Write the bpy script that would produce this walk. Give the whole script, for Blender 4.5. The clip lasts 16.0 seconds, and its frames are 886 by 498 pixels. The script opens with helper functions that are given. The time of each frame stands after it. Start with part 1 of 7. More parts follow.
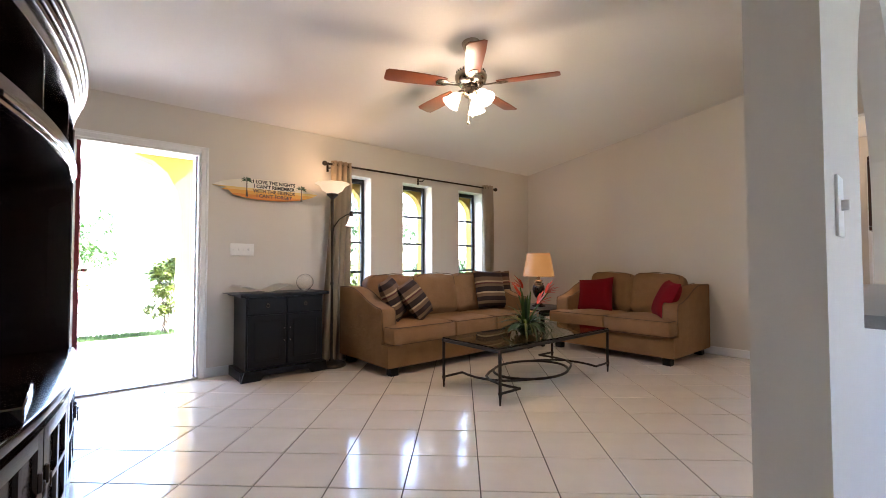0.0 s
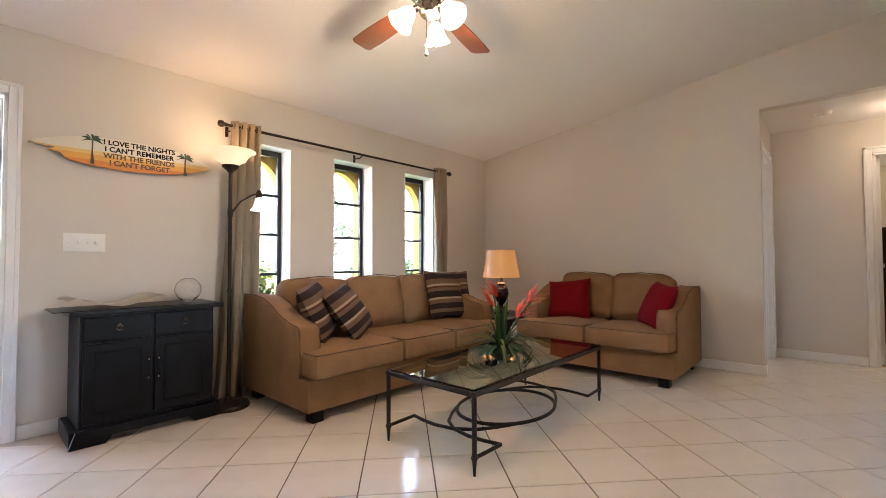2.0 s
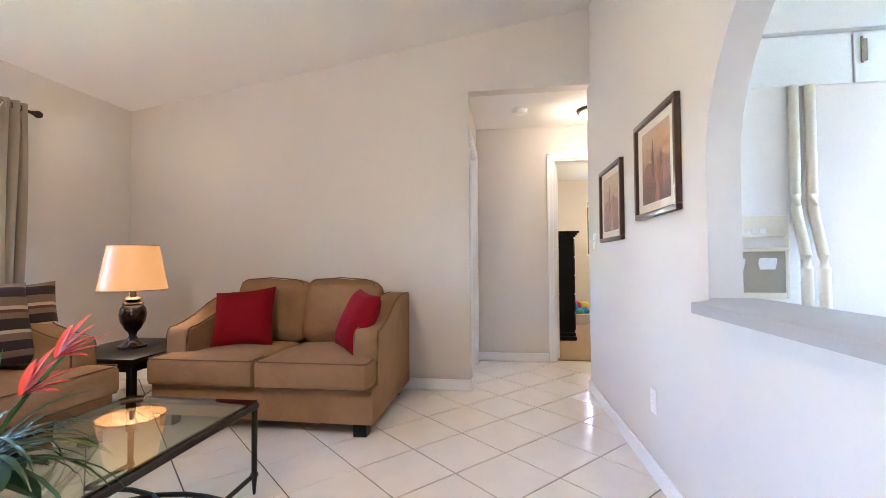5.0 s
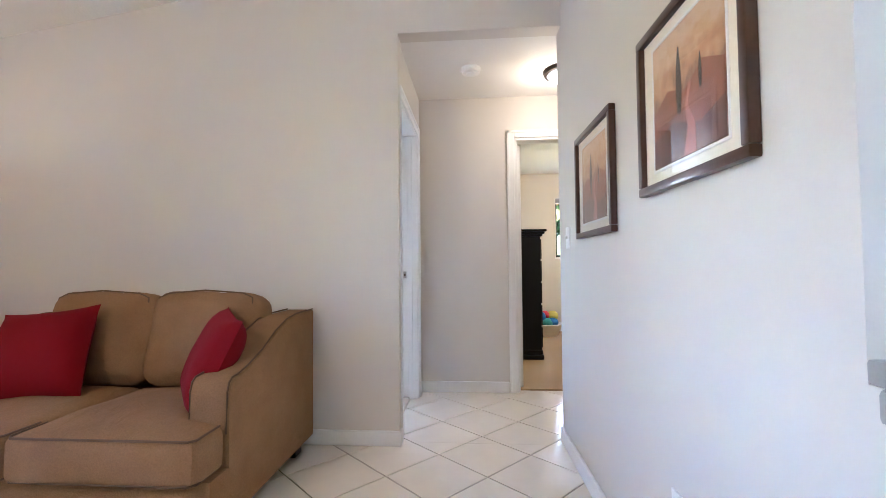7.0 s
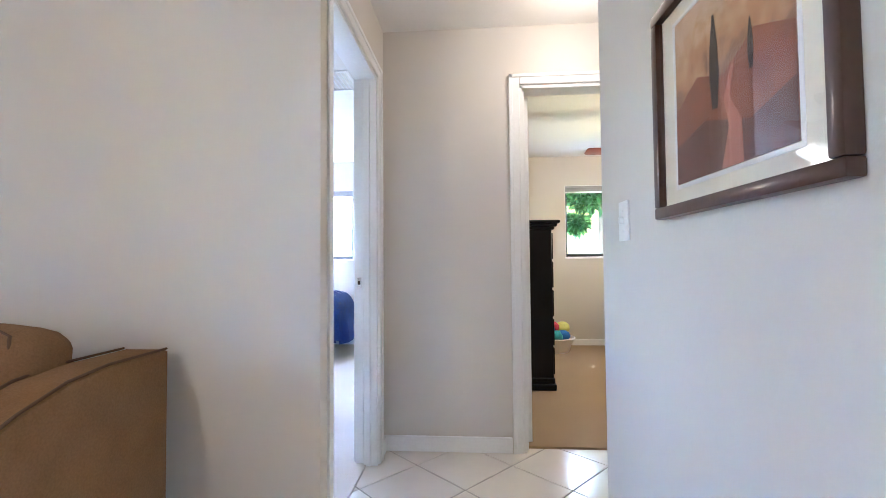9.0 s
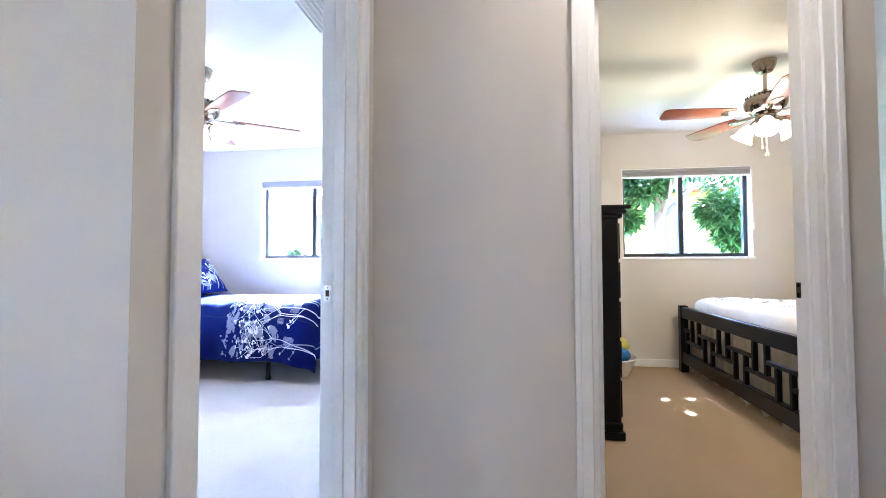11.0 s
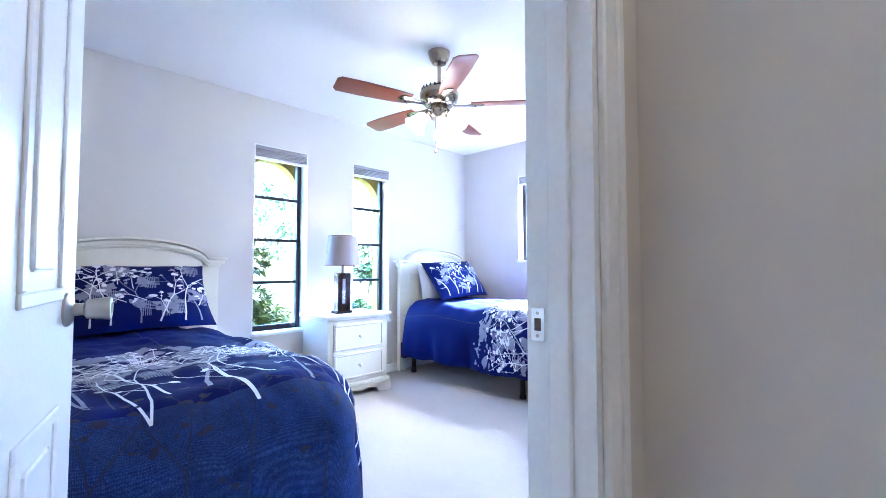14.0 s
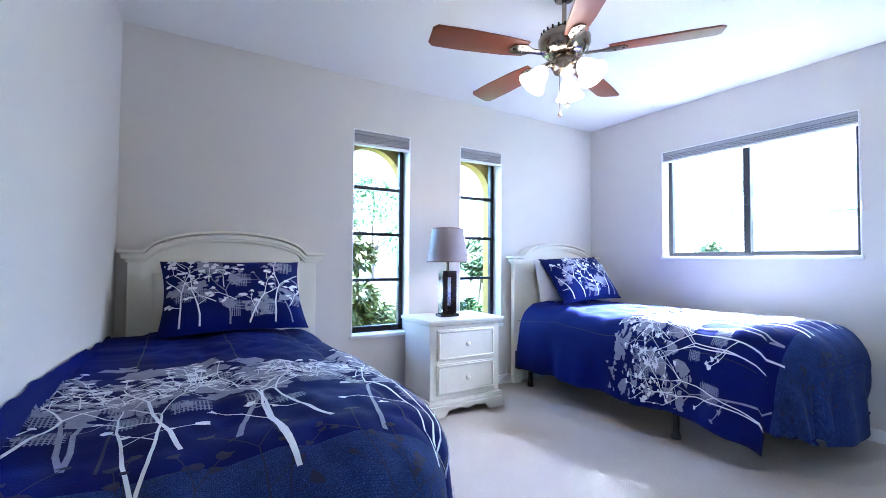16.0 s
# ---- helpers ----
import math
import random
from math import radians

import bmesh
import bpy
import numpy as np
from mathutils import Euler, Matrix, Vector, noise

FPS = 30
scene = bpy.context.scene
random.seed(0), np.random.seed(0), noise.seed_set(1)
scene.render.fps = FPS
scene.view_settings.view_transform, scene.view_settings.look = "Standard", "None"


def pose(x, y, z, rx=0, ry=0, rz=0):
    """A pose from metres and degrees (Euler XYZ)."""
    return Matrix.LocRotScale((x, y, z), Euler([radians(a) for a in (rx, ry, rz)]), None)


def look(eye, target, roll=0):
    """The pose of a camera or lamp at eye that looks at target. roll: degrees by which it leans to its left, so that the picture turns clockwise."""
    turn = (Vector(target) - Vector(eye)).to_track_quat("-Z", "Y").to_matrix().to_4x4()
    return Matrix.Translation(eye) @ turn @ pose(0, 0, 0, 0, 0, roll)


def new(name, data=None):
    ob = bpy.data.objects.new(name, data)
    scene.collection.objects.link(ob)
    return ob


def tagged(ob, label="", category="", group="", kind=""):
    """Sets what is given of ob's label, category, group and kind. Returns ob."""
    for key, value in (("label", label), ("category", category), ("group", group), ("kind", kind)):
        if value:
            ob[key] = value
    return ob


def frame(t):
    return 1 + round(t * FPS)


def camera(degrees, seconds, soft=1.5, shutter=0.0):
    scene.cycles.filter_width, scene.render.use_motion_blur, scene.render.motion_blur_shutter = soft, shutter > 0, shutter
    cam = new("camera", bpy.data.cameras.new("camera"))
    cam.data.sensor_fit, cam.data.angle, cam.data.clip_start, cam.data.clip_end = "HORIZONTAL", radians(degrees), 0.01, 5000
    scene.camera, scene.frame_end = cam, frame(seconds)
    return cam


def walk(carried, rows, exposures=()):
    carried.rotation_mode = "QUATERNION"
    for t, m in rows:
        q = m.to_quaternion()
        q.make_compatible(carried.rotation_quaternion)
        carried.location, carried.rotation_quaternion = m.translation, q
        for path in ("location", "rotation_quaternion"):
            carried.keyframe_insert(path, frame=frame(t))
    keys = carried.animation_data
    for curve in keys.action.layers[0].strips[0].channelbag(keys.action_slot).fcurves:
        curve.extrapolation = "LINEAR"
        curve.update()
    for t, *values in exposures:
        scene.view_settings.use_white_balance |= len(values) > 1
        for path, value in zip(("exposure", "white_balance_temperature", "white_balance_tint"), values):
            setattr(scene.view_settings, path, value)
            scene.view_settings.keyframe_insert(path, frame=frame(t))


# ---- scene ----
cam = camera(91.2, 16.0, soft=0.7)
PATH = [
    (0, (-0.06, 0.016, 1.025), (1.233, 1.54, 1.087), -0.1),
    (0.5, (0.084, 0.266, 1.024), (1.385, 1.784, 1.085), -0.3),
    (1, (0.256, 0.49, 1.016), (1.579, 1.989, 1.079), -0.2),
    (1.5, (0.415, 0.688, 1.026), (1.807, 2.123, 1.078), -0.2),
    (2, (0.618, 0.849, 1.026), (2.106, 2.185, 1.081), -0.2),
    (2.5, (0.797, 0.962, 1.041), (2.38, 2.182, 1.093), -0.2),
    (3, (1.0, 1.059, 1.036), (2.689, 2.128, 1.092), -0.1),
    (3.5, (1.216, 1.109, 1.021), (3.021, 1.969, 1.081), -0.1),
    (4, (1.443, 1.093, 1.014), (3.33, 1.752, 1.075), -0.1),
    (4.5, (1.705, 1.062, 1.017), (3.649, 1.532, 1.073), -0.2),
    (5, (1.954, 1.025, 1.027), (3.932, 1.313, 1.08), -0.4),
    (7.5, (3.196, 0.847, 1.027), (5.189, 0.992, 1.095), -0.5),
    (8, (3.477, 0.823, 1.046), (5.471, 0.966, 1.112), -0.5),
    (8.2, (3.59, 0.812, 1.046), (5.584, 0.955, 1.112), -0.5),
    (10.5, (4.704, 0.809, 1.039), (6.695, 0.99, 1.111), -0.3),
    (11, (4.907, 0.833, 1.04), (6.884, 1.127, 1.111), -0.1),
    (11.5, (5.07, 0.867, 1.042), (7.018, 1.317, 1.115), -0.1),
    (12, (5.236, 0.91, 1.035), (7.133, 1.539, 1.114), -0.2),
    (12.5, (5.349, 0.94, 1.038), (7.171, 1.761, 1.118), -0.4),
    (13, (5.449, 0.965, 1.038), (7.173, 1.976, 1.121), -0.2),
    (13.5, (5.555, 0.99, 1.039), (7.15, 2.193, 1.125), -0.1),
    (14, (5.65, 1.045, 1.037), (7.096, 2.424, 1.122), 0.0),
    (14.5, (5.757, 1.153, 1.029), (7.07, 2.66, 1.111), 0.2),
    (15, (5.86, 1.25, 1.029), (7.066, 2.843, 1.108), 0.1),
    (15.5, (5.941, 1.381, 1.034), (7.054, 3.041, 1.106), 0.2),
    (15.9, (6.003, 1.435, 1.055), (7.052, 3.137, 1.113), 0.4),
    (16, (6.013, 1.454, 1.055), (7.051, 3.163, 1.114), 0.4),
]
walk(cam, [(t, look(eye, target, roll)) for t, eye, target, roll in PATH],
    [(0, 5.03, 5950, 18), (2, 5.25, 6050, 18), (3.5, 5.7, 5560, 17), (4, 5.95, 5470, 17), (5, 6.03, 5300, 16), (8, 5.88, 4850, 12), (11, 5.88, 4700, 12), (12.5, 5.98, 4520, 12), (13.5, 5.73, 4500, 12), (14.5, 5.43, 4640, 12), (16, 4.92, 4780, 12)])

# ---- light ----
SUN_DIR = Vector((1.0, -0.16, 1.085)).normalized()
world = bpy.data.worlds.new("world")
scene.world = world
world.use_nodes = True
wn = world.node_tree
sky = wn.nodes.new("ShaderNodeTexSky")
sky.sky_type, sky.sun_disc = "NISHITA", False
sky.sun_elevation = math.asin(SUN_DIR.z)
sky.sun_rotation = math.atan2(SUN_DIR.x, SUN_DIR.y)
sky.air_density, sky.dust_density = 1.0, 1.5
wn.links.new(sky.outputs[0], wn.nodes["Background"].inputs[0])
wn.nodes["Background"].inputs[1].default_value = 0.15

sun = new("sun", bpy.data.lights.new("sun", "SUN"))
sun.data.energy, sun.data.angle, sun.data.color = 4.0, radians(0.6), (1.0, 0.95, 0.88)
sun.matrix_world = look(SUN_DIR * 30, (0, 0, 0))


def bulb(name, place, watts, colour, radius=0.05):
    lamp = new(name, bpy.data.lights.new(name, "POINT"))
    lamp.data.energy, lamp.data.color, lamp.data.shadow_soft_size = watts, colour, radius
    lamp.location = place
    return lamp


WARM = (1.0, 0.72, 0.44)
FAN = (2.2, 2.35)
FAN1 = (7.56, 2.90)
FAN2 = (8.02, -0.86)
bulb("fan_bulb", (FAN[0], FAN[1], 2.13), 1.15, WARM, 0.13)
bulb("fan_bulb", (FAN1[0], FAN1[1], 1.78), 0.35, WARM, 0.11)
bulb("fan_bulb", (FAN2[0], FAN2[1], 1.78), 0.95, (1.0, 0.70, 0.34), 0.16)
bulb("floor_lamp_bulb", (1.905, 4.05, 1.86), 0.12, (1.0, 0.62, 0.32), 0.08)
bulb("table_lamp_bulb", (4.62, 3.58, 1.0), 0.32, WARM, 0.04)
bulb("bedside_bulb", (7.68, 4.14, 1.19), 0.12, WARM, 0.03)
bulb("hall_bulb", (6.02, 0.32, 2.16), 0.165, WARM, 0.12)


# ---- materials ----
def mat(name, colour, rough=0.5, metal=0.0, var=0.08, scale=3.0, grain=60.0, bump=0.15, grain_var=0.05, coat=0.0, spec=0.5):
    """A surface with stains at one scale and grain at a finer one."""
    m = bpy.data.materials.new(name)
    m.use_nodes = True
    nt = m.node_tree
    b = nt.nodes["Principled BSDF"]
    co = nt.nodes.new("ShaderNodeTexCoord")
    big = nt.nodes.new("ShaderNodeTexNoise")
    big.inputs["Scale"].default_value, big.inputs["Detail"].default_value = scale, 4
    fine = nt.nodes.new("ShaderNodeTexNoise")
    fine.inputs["Scale"].default_value, fine.inputs["Detail"].default_value = grain, 3
    info = nt.nodes.new("ShaderNodeObjectInfo")
    hsv = nt.nodes.new("ShaderNodeHueSaturation")
    hsv.inputs["Color"].default_value = (*colour, 1)
    add = nt.nodes.new("ShaderNodeMath")
    add.operation = "MULTIPLY_ADD"
    add.inputs[1].default_value, add.inputs[2].default_value = 2 * var, 1 - var
    add2 = nt.nodes.new("ShaderNodeMath")
    add2.operation = "MULTIPLY_ADD"
    add2.inputs[1].default_value = 2 * grain_var
    sub = nt.nodes.new("ShaderNodeMath")
    sub.operation = "SUBTRACT"
    sub.inputs[1].default_value = grain_var
    lk = nt.links.new
    lk(co.outputs["Object"], big.inputs["Vector"])
    lk(co.outputs["Object"], fine.inputs["Vector"])
    lk(big.outputs["Fac"], add.inputs[0])
    lk(fine.outputs["Fac"], add2.inputs[0])
    lk(add.outputs[0], add2.inputs[2])
    lk(add2.outputs[0], sub.inputs[0])
    lk(sub.outputs[0], hsv.inputs["Value"])
    lk(hsv.outputs[0], b.inputs["Base Color"])
    rr = nt.nodes.new("ShaderNodeMath")
    rr.operation = "MULTIPLY_ADD"
    rr.inputs[1].default_value, rr.inputs[2].default_value = 0.12 * rough, 0.94 * rough
    lk(big.outputs["Fac"], rr.inputs[0])
    lk(rr.outputs[0], b.inputs["Roughness"])
    b.inputs["Metallic"].default_value = metal
    b.inputs["Coat Weight"].default_value = coat
    b.inputs["Specular IOR Level"].default_value = spec
    if bump:
        bp = nt.nodes.new("ShaderNodeBump")
        bp.inputs["Strength"].default_value, bp.inputs["Distance"].default_value = bump, 0.004
        lk(fine.outputs["Fac"], bp.inputs["Height"])
        lk(bp.outputs[0], b.inputs["Normal"])
    return m


def glow(name, colour, strength, base=(0.8, 0.75, 0.65)):
    m = mat(name, base, 0.4, var=0.02, bump=0)
    b = m.node_tree.nodes["Principled BSDF"]
    b.inputs["Emission Color"].default_value = (*colour, 1)
    b.inputs["Emission Strength"].default_value = strength
    return m


def glass(name, tint=(1, 1, 1), ior=1.45, rough=0.0):
    m = bpy.data.materials.new(name)
    m.use_nodes = True
    b = m.node_tree.nodes["Principled BSDF"]
    b.inputs["Base Color"].default_value = (*tint, 1)
    b.inputs["Transmission Weight"].default_value = 1
    b.inputs["Roughness"].default_value = rough
    b.inputs["IOR"].default_value = ior
    return m


def banded(name, stops, axis="Y", rough=0.9, scale=260.0):
    """Woven bands of colour across the thing's own length."""
    m = mat(name, (0.5, 0.5, 0.5), rough, var=0.05, grain=scale, bump=0.3)
    nt = m.node_tree
    hsv = next(n for n in nt.nodes if n.type == "HUE_SAT")
    co = nt.nodes.new("ShaderNodeTexCoord")
    sep = nt.nodes.new("ShaderNodeSeparateXYZ")
    ramp = nt.nodes.new("ShaderNodeValToRGB")
    ramp.color_ramp.interpolation = "CONSTANT"
    e = ramp.color_ramp.elements
    e[0].position, e[0].color = stops[0][0], (*stops[0][1], 1)
    e[1].position, e[1].color = stops[1][0], (*stops[1][1], 1)
    for p, c in stops[2:]:
        k = e.new(p)
        k.color = (*c, 1)
    nt.links.new(co.outputs["Generated"], sep.inputs[0])
    nt.links.new(sep.outputs[axis], ramp.inputs[0])
    nt.links.new(ramp.outputs[0], hsv.inputs["Color"])
    return m


M_wall = mat("greige_wall_paint", (0.66, 0.62, 0.56), 0.62, var=0.025, scale=1.2, grain=140, bump=0.12, grain_var=0.012)
M_ceiling = mat("ceiling_knockdown", (0.80, 0.78, 0.74), 0.8, var=0.02, scale=1.5, grain=70, bump=0.35, grain_var=0.02)
M_trim = mat("white_trim_paint", (0.84, 0.84, 0.83), 0.35, var=0.02, scale=4, grain=90, bump=0.05)
M_tile = mat("glazed_cream_tile", (0.78, 0.73, 0.65), 0.13, var=0.09, scale=5.0, grain=26, bump=0.05, grain_var=0.02, spec=0.6)
M_grout = mat("dark_grout", (0.10, 0.085, 0.07), 0.9, var=0.15, scale=8, grain=120)
M_carpet = mat("beige_carpet", (0.55, 0.49, 0.42), 0.97, var=0.10, scale=2.6, grain=240, bump=1.0, grain_var=0.3)
M_carpet2 = mat("tan_carpet", (0.355, 0.25, 0.135), 0.97, var=0.10, scale=2.2, grain=330, bump=0.9, grain_var=0.14)
M_black = mat("black_painted_wood", (0.005, 0.0055, 0.007), 0.36, var=0.2, scale=6, grain=50, bump=0.08, grain_var=0.1, spec=0.18)
M_espresso = mat("espresso_wood", (0.012, 0.006, 0.005), 0.2, var=0.3, scale=5, grain=45, bump=0.05, grain_var=0.15, coat=0.2, spec=0.35)
M_walnut = mat("dark_walnut_frame", (0.050, 0.019, 0.010), 0.3, var=0.35, scale=9, grain=70, bump=0.06, grain_var=0.25, coat=0.2)
M_bronze = mat("dark_bronze_metal", (0.035, 0.026, 0.020), 0.42, 0.7, var=0.2, scale=20, grain=90, bump=0.1)
M_frame = mat("black_window_frame", (0.018, 0.019, 0.022), 0.4, 0.2, var=0.15, scale=9, grain=80, bump=0.05)
M_iron = mat("wrought_iron", (0.028, 0.024, 0.022), 0.45, 0.6, var=0.25, scale=25, grain=140, bump=0.25)
M_nickel = mat("brushed_nickel", (0.34, 0.29, 0.23), 0.2, 1.0, var=0.1, scale=10, grain=200, bump=0.03)
M_satin = mat("satin_nickel", (0.46, 0.44, 0.41), 0.28, 1.0, var=0.05, scale=10, grain=80, bump=0.02)
M_chrome = mat("polished_chrome", (0.75, 0.75, 0.74), 0.12, 1.0, var=0.03, scale=10, grain=50, bump=0)
M_sofa = mat("camel_microfibre", (0.270, 0.152, 0.070), 0.95, var=0.2, scale=7, grain=170, bump=0.5, grain_var=0.22, spec=0.2)
nt = M_sofa.node_tree
creases = nt.nodes.new("ShaderNodeTexNoise")
creases.inputs["Scale"].default_value, creases.inputs["Detail"].default_value, creases.inputs["Distortion"].default_value = 9.0, 3, 1.4
swell = nt.nodes.new("ShaderNodeBump")
swell.inputs["Strength"].default_value, swell.inputs["Distance"].default_value = 0.30, 0.030
nt.links.new(next(n for n in nt.nodes if n.type == "TEX_COORD").outputs["Object"], creases.inputs["Vector"])
nt.links.new(creases.outputs["Fac"], swell.inputs["Height"])
nap = next(n for n in nt.nodes if n.type == "BUMP" and n != swell)
nt.links.new(swell.outputs[0], nap.inputs["Normal"])
M_piping = mat("dark_camel_piping", (0.13, 0.075, 0.040), 0.9, var=0.1, scale=9, grain=220)
M_red = mat("crimson_cotton", (0.175, 0.003, 0.007), 0.95, var=0.12, scale=6, grain=300, bump=0.35, grain_var=0.08, spec=0.15)
M_curtain = mat("taupe_satin_curtain", (0.43, 0.34, 0.235), 0.36, var=0.08, scale=4, grain=240, bump=0.2)
M_blade = mat("cherry_fan_blade", (0.22, 0.060, 0.022), 0.35, var=0.2, scale=7, grain=60, bump=0.05, grain_var=0.12)
M_cream = mat("antique_white_furniture_paint", (0.74, 0.70, 0.58), 0.4, var=0.05, scale=5, grain=70, bump=0.08)
M_navy = mat("royal_blue_satin", (0.003, 0.008, 0.098), 0.75, var=0.18, scale=4, grain=180, bump=0.25, grain_var=0.06, spec=0.12)
M_denim = mat("slate_blue_jacquard", (0.013, 0.028, 0.105), 0.85, var=0.5, scale=16, grain=120, bump=0.3, grain_var=0.4, spec=0.2)
nt = M_denim.node_tree
check = None
for axis, turn in (("X", 0.0), ("Y", 0.0)):
    w = nt.nodes.new("ShaderNodeTexWave")
    w.wave_type, w.bands_direction = "BANDS", axis
    w.inputs["Scale"].default_value, w.inputs["Distortion"].default_value = 105.0, 7.0
    w.inputs["Detail"].default_value, w.inputs["Detail Scale"].default_value = 3, 2.2
    nt.links.new(next(n for n in nt.nodes if n.type == "TEX_COORD").outputs["Object"], w.inputs["Vector"])
    if check is None:
        check = w.outputs["Fac"]
    else:
        plaid = nt.nodes.new("ShaderNodeMath")
        plaid.operation = "MULTIPLY"
        nt.links.new(check, plaid.inputs[0])
        nt.links.new(w.outputs["Fac"], plaid.inputs[1])
weave = nt.nodes.new("ShaderNodeValToRGB")
weave.color_ramp.elements[0].color = (0.009, 0.021, 0.105, 1)
weave.color_ramp.elements[1].color = (0.042, 0.075, 0.215, 1)
nt.links.new(plaid.outputs[0], weave.inputs[0])
nt.links.new(weave.outputs[0], next(n for n in nt.nodes if n.type == "HUE_SAT").inputs["Color"])
M_printw = mat("white_applique_print", (0.72, 0.74, 0.80), 0.6, var=0.06, scale=9, grain=240, bump=0.2, grain_var=0.1)
M_printg = mat("lilac_grey_print", (0.22, 0.23, 0.33), 0.7, var=0.35, scale=30, grain=260, bump=0.2, grain_var=0.3)
M_printd = mat("dark_floral_print", (0.003, 0.007, 0.045), 0.7, var=0.2, scale=20, grain=200)
M_linen = mat("white_linen", (0.80, 0.80, 0.80), 0.9, var=0.04, scale=6, grain=260, bump=0.25)
M_quilt = mat("ivory_floral_quilt", (0.72, 0.66, 0.55), 0.9, var=0.08, scale=9, grain=160, bump=0.3)
M_vine = mat("taupe_vine_print", (0.32, 0.28, 0.22), 0.9, var=0.2, scale=20, grain=160)
M_leaf = mat("glossy_green_leaf", (0.050, 0.105, 0.020), 0.4, var=0.35, scale=6, grain=30, bump=0.1)
M_leafd = mat("dark_green_leaf", (0.020, 0.060, 0.022), 0.4, var=0.35, scale=9, grain=40, bump=0.1)
M_leafy = mat("yellow_green_leaf", (0.095, 0.125, 0.016), 0.5, var=0.35, scale=6, grain=30, bump=0.1)
M_flower = mat("red_orange_petal", (0.62, 0.055, 0.02), 0.45, var=0.25, scale=15, grain=60)
M_bark = mat("grey_brown_bark", (0.13, 0.095, 0.065), 0.9, var=0.3, scale=9, grain=50, bump=0.7)
M_grass = mat("lawn_grass", (0.035, 0.070, 0.012), 0.9, var=0.35, scale=0.8, grain=40, bump=0.8, grain_var=0.3)
M_concrete = mat("pale_concrete", (0.46, 0.44, 0.40), 0.85, var=0.1, scale=1.5, grain=60, bump=0.3)
M_asphalt = mat("grey_asphalt", (0.06, 0.06, 0.062), 0.9, var=0.15, scale=2, grain=120, bump=0.5)
M_stucco = mat("pale_yellow_stucco", (0.43, 0.29, 0.07), 0.9, var=0.06, scale=2, grain=60, bump=0.6, grain_var=0.05)
M_stuccow = mat("white_stucco", (0.74, 0.72, 0.67), 0.9, var=0.05, scale=2, grain=60, bump=0.6)
M_roof = mat("terracotta_roof_tile", (0.30, 0.13, 0.075), 0.8, var=0.2, scale=3, grain=40, bump=0.4)
M_counter = mat("grey_laminate_counter", (0.36, 0.35, 0.34), 0.35, var=0.06, scale=14, grain=260, bump=0.03, grain_var=0.1)
M_appl = mat("white_appliance_enamel", (0.86, 0.82, 0.75), 0.28, var=0.02, scale=4, grain=150, bump=0.06)
M_almond = mat("almond_plastic", (0.78, 0.71, 0.54), 0.35, var=0.04, scale=6, grain=60, bump=0.03)
# darker almond: the dispenser recess's shade is put into this colour
M_recess_shade = mat("beige_recess_shade", (0.42, 0.36, 0.25), 0.5, var=0.05, scale=8, grain=60)
M_dark = mat("dark_screen", (0.006, 0.006, 0.008), 0.08, var=0.1, scale=3, grain=30, bump=0)
M_doorred = mat("mahogany_red_door_paint", (0.16, 0.012, 0.012), 0.35, var=0.15, scale=6, grain=60, bump=0.08)
M_paper = mat("printed_paper", (0.80, 0.78, 0.72), 0.6, var=0.10, scale=14, grain=80, bump=0.03)
M_mount = mat("cream_mount_board", (0.78, 0.74, 0.64), 0.8, var=0.03, scale=8, grain=90)
M_plate = mat("white_plastic_plate", (0.82, 0.81, 0.78), 0.35, var=0.02, scale=9, grain=60, bump=0)
M_blind = mat("grey_cellular_blind", (0.36, 0.35, 0.36), 0.8, var=0.05, scale=5, grain=90)
M_shadegrey = mat("silver_grey_lampshade", (0.33, 0.29, 0.29), 0.6, var=0.05, scale=8, grain=300, bump=0.2)
M_shade = glow("warm_lit_lampshade", (1.0, 0.43, 0.11), 0.012, (0.26, 0.16, 0.08))
M_bowl = glow("lit_amber_glass_bowl", (1.0, 0.70, 0.36), 0.022)
M_tulip = glow("lit_frosted_glass_shade", (1.0, 0.88, 0.70), 0.16)
M_glass = glass("window_glass", ior=1.02)
M_table_glass = glass("green_tinted_table_glass", (0.72, 0.83, 0.74), 1.5)
M_globe = glass("clear_glass_globe", (1, 1, 1), 1.4)
M_stripe = banded("striped_pillow_weave", [(0.0, (0.030, 0.012, 0.009)), (0.10, (0.15, 0.09, 0.046)), (0.17, (0.020, 0.008, 0.007)),
    (0.28, (0.15, 0.085, 0.045)), (0.36, (0.40, 0.29, 0.16)), (0.40, (0.016, 0.007, 0.006)), (0.53, (0.14, 0.082, 0.042)),
    (0.60, (0.085, 0.022, 0.016)), (0.64, (0.38, 0.27, 0.15)), (0.68, (0.14, 0.080, 0.042)), (0.79, (0.022, 0.009, 0.008)), (0.92, (0.17, 0.10, 0.052))], "Z")
M_surf = banded("airbrushed_surfboard", [(0.0, (0.72, 0.25, 0.03)), (0.22, (0.80, 0.40, 0.06)), (0.40, (0.82, 0.58, 0.20)), (0.52, (0.78, 0.74, 0.62))], "Z", 0.35, 20)
M_art = banded("autumn_landscape_print", [(0.0, (0.20, 0.13, 0.12)), (0.16, (0.26, 0.11, 0.06)), (0.32, (0.20, 0.13, 0.12)),
    (0.48, (0.30, 0.17, 0.10)), (0.62, (0.48, 0.27, 0.14)), (0.8, (0.56, 0.36, 0.20)), (0.92, (0.60, 0.42, 0.28))], "Z", 0.8, 40)
nt = M_art.node_tree
ramp = next(n for n in nt.nodes if n.type == "VALTORGB")
ramp.color_ramp.interpolation = "EASE"
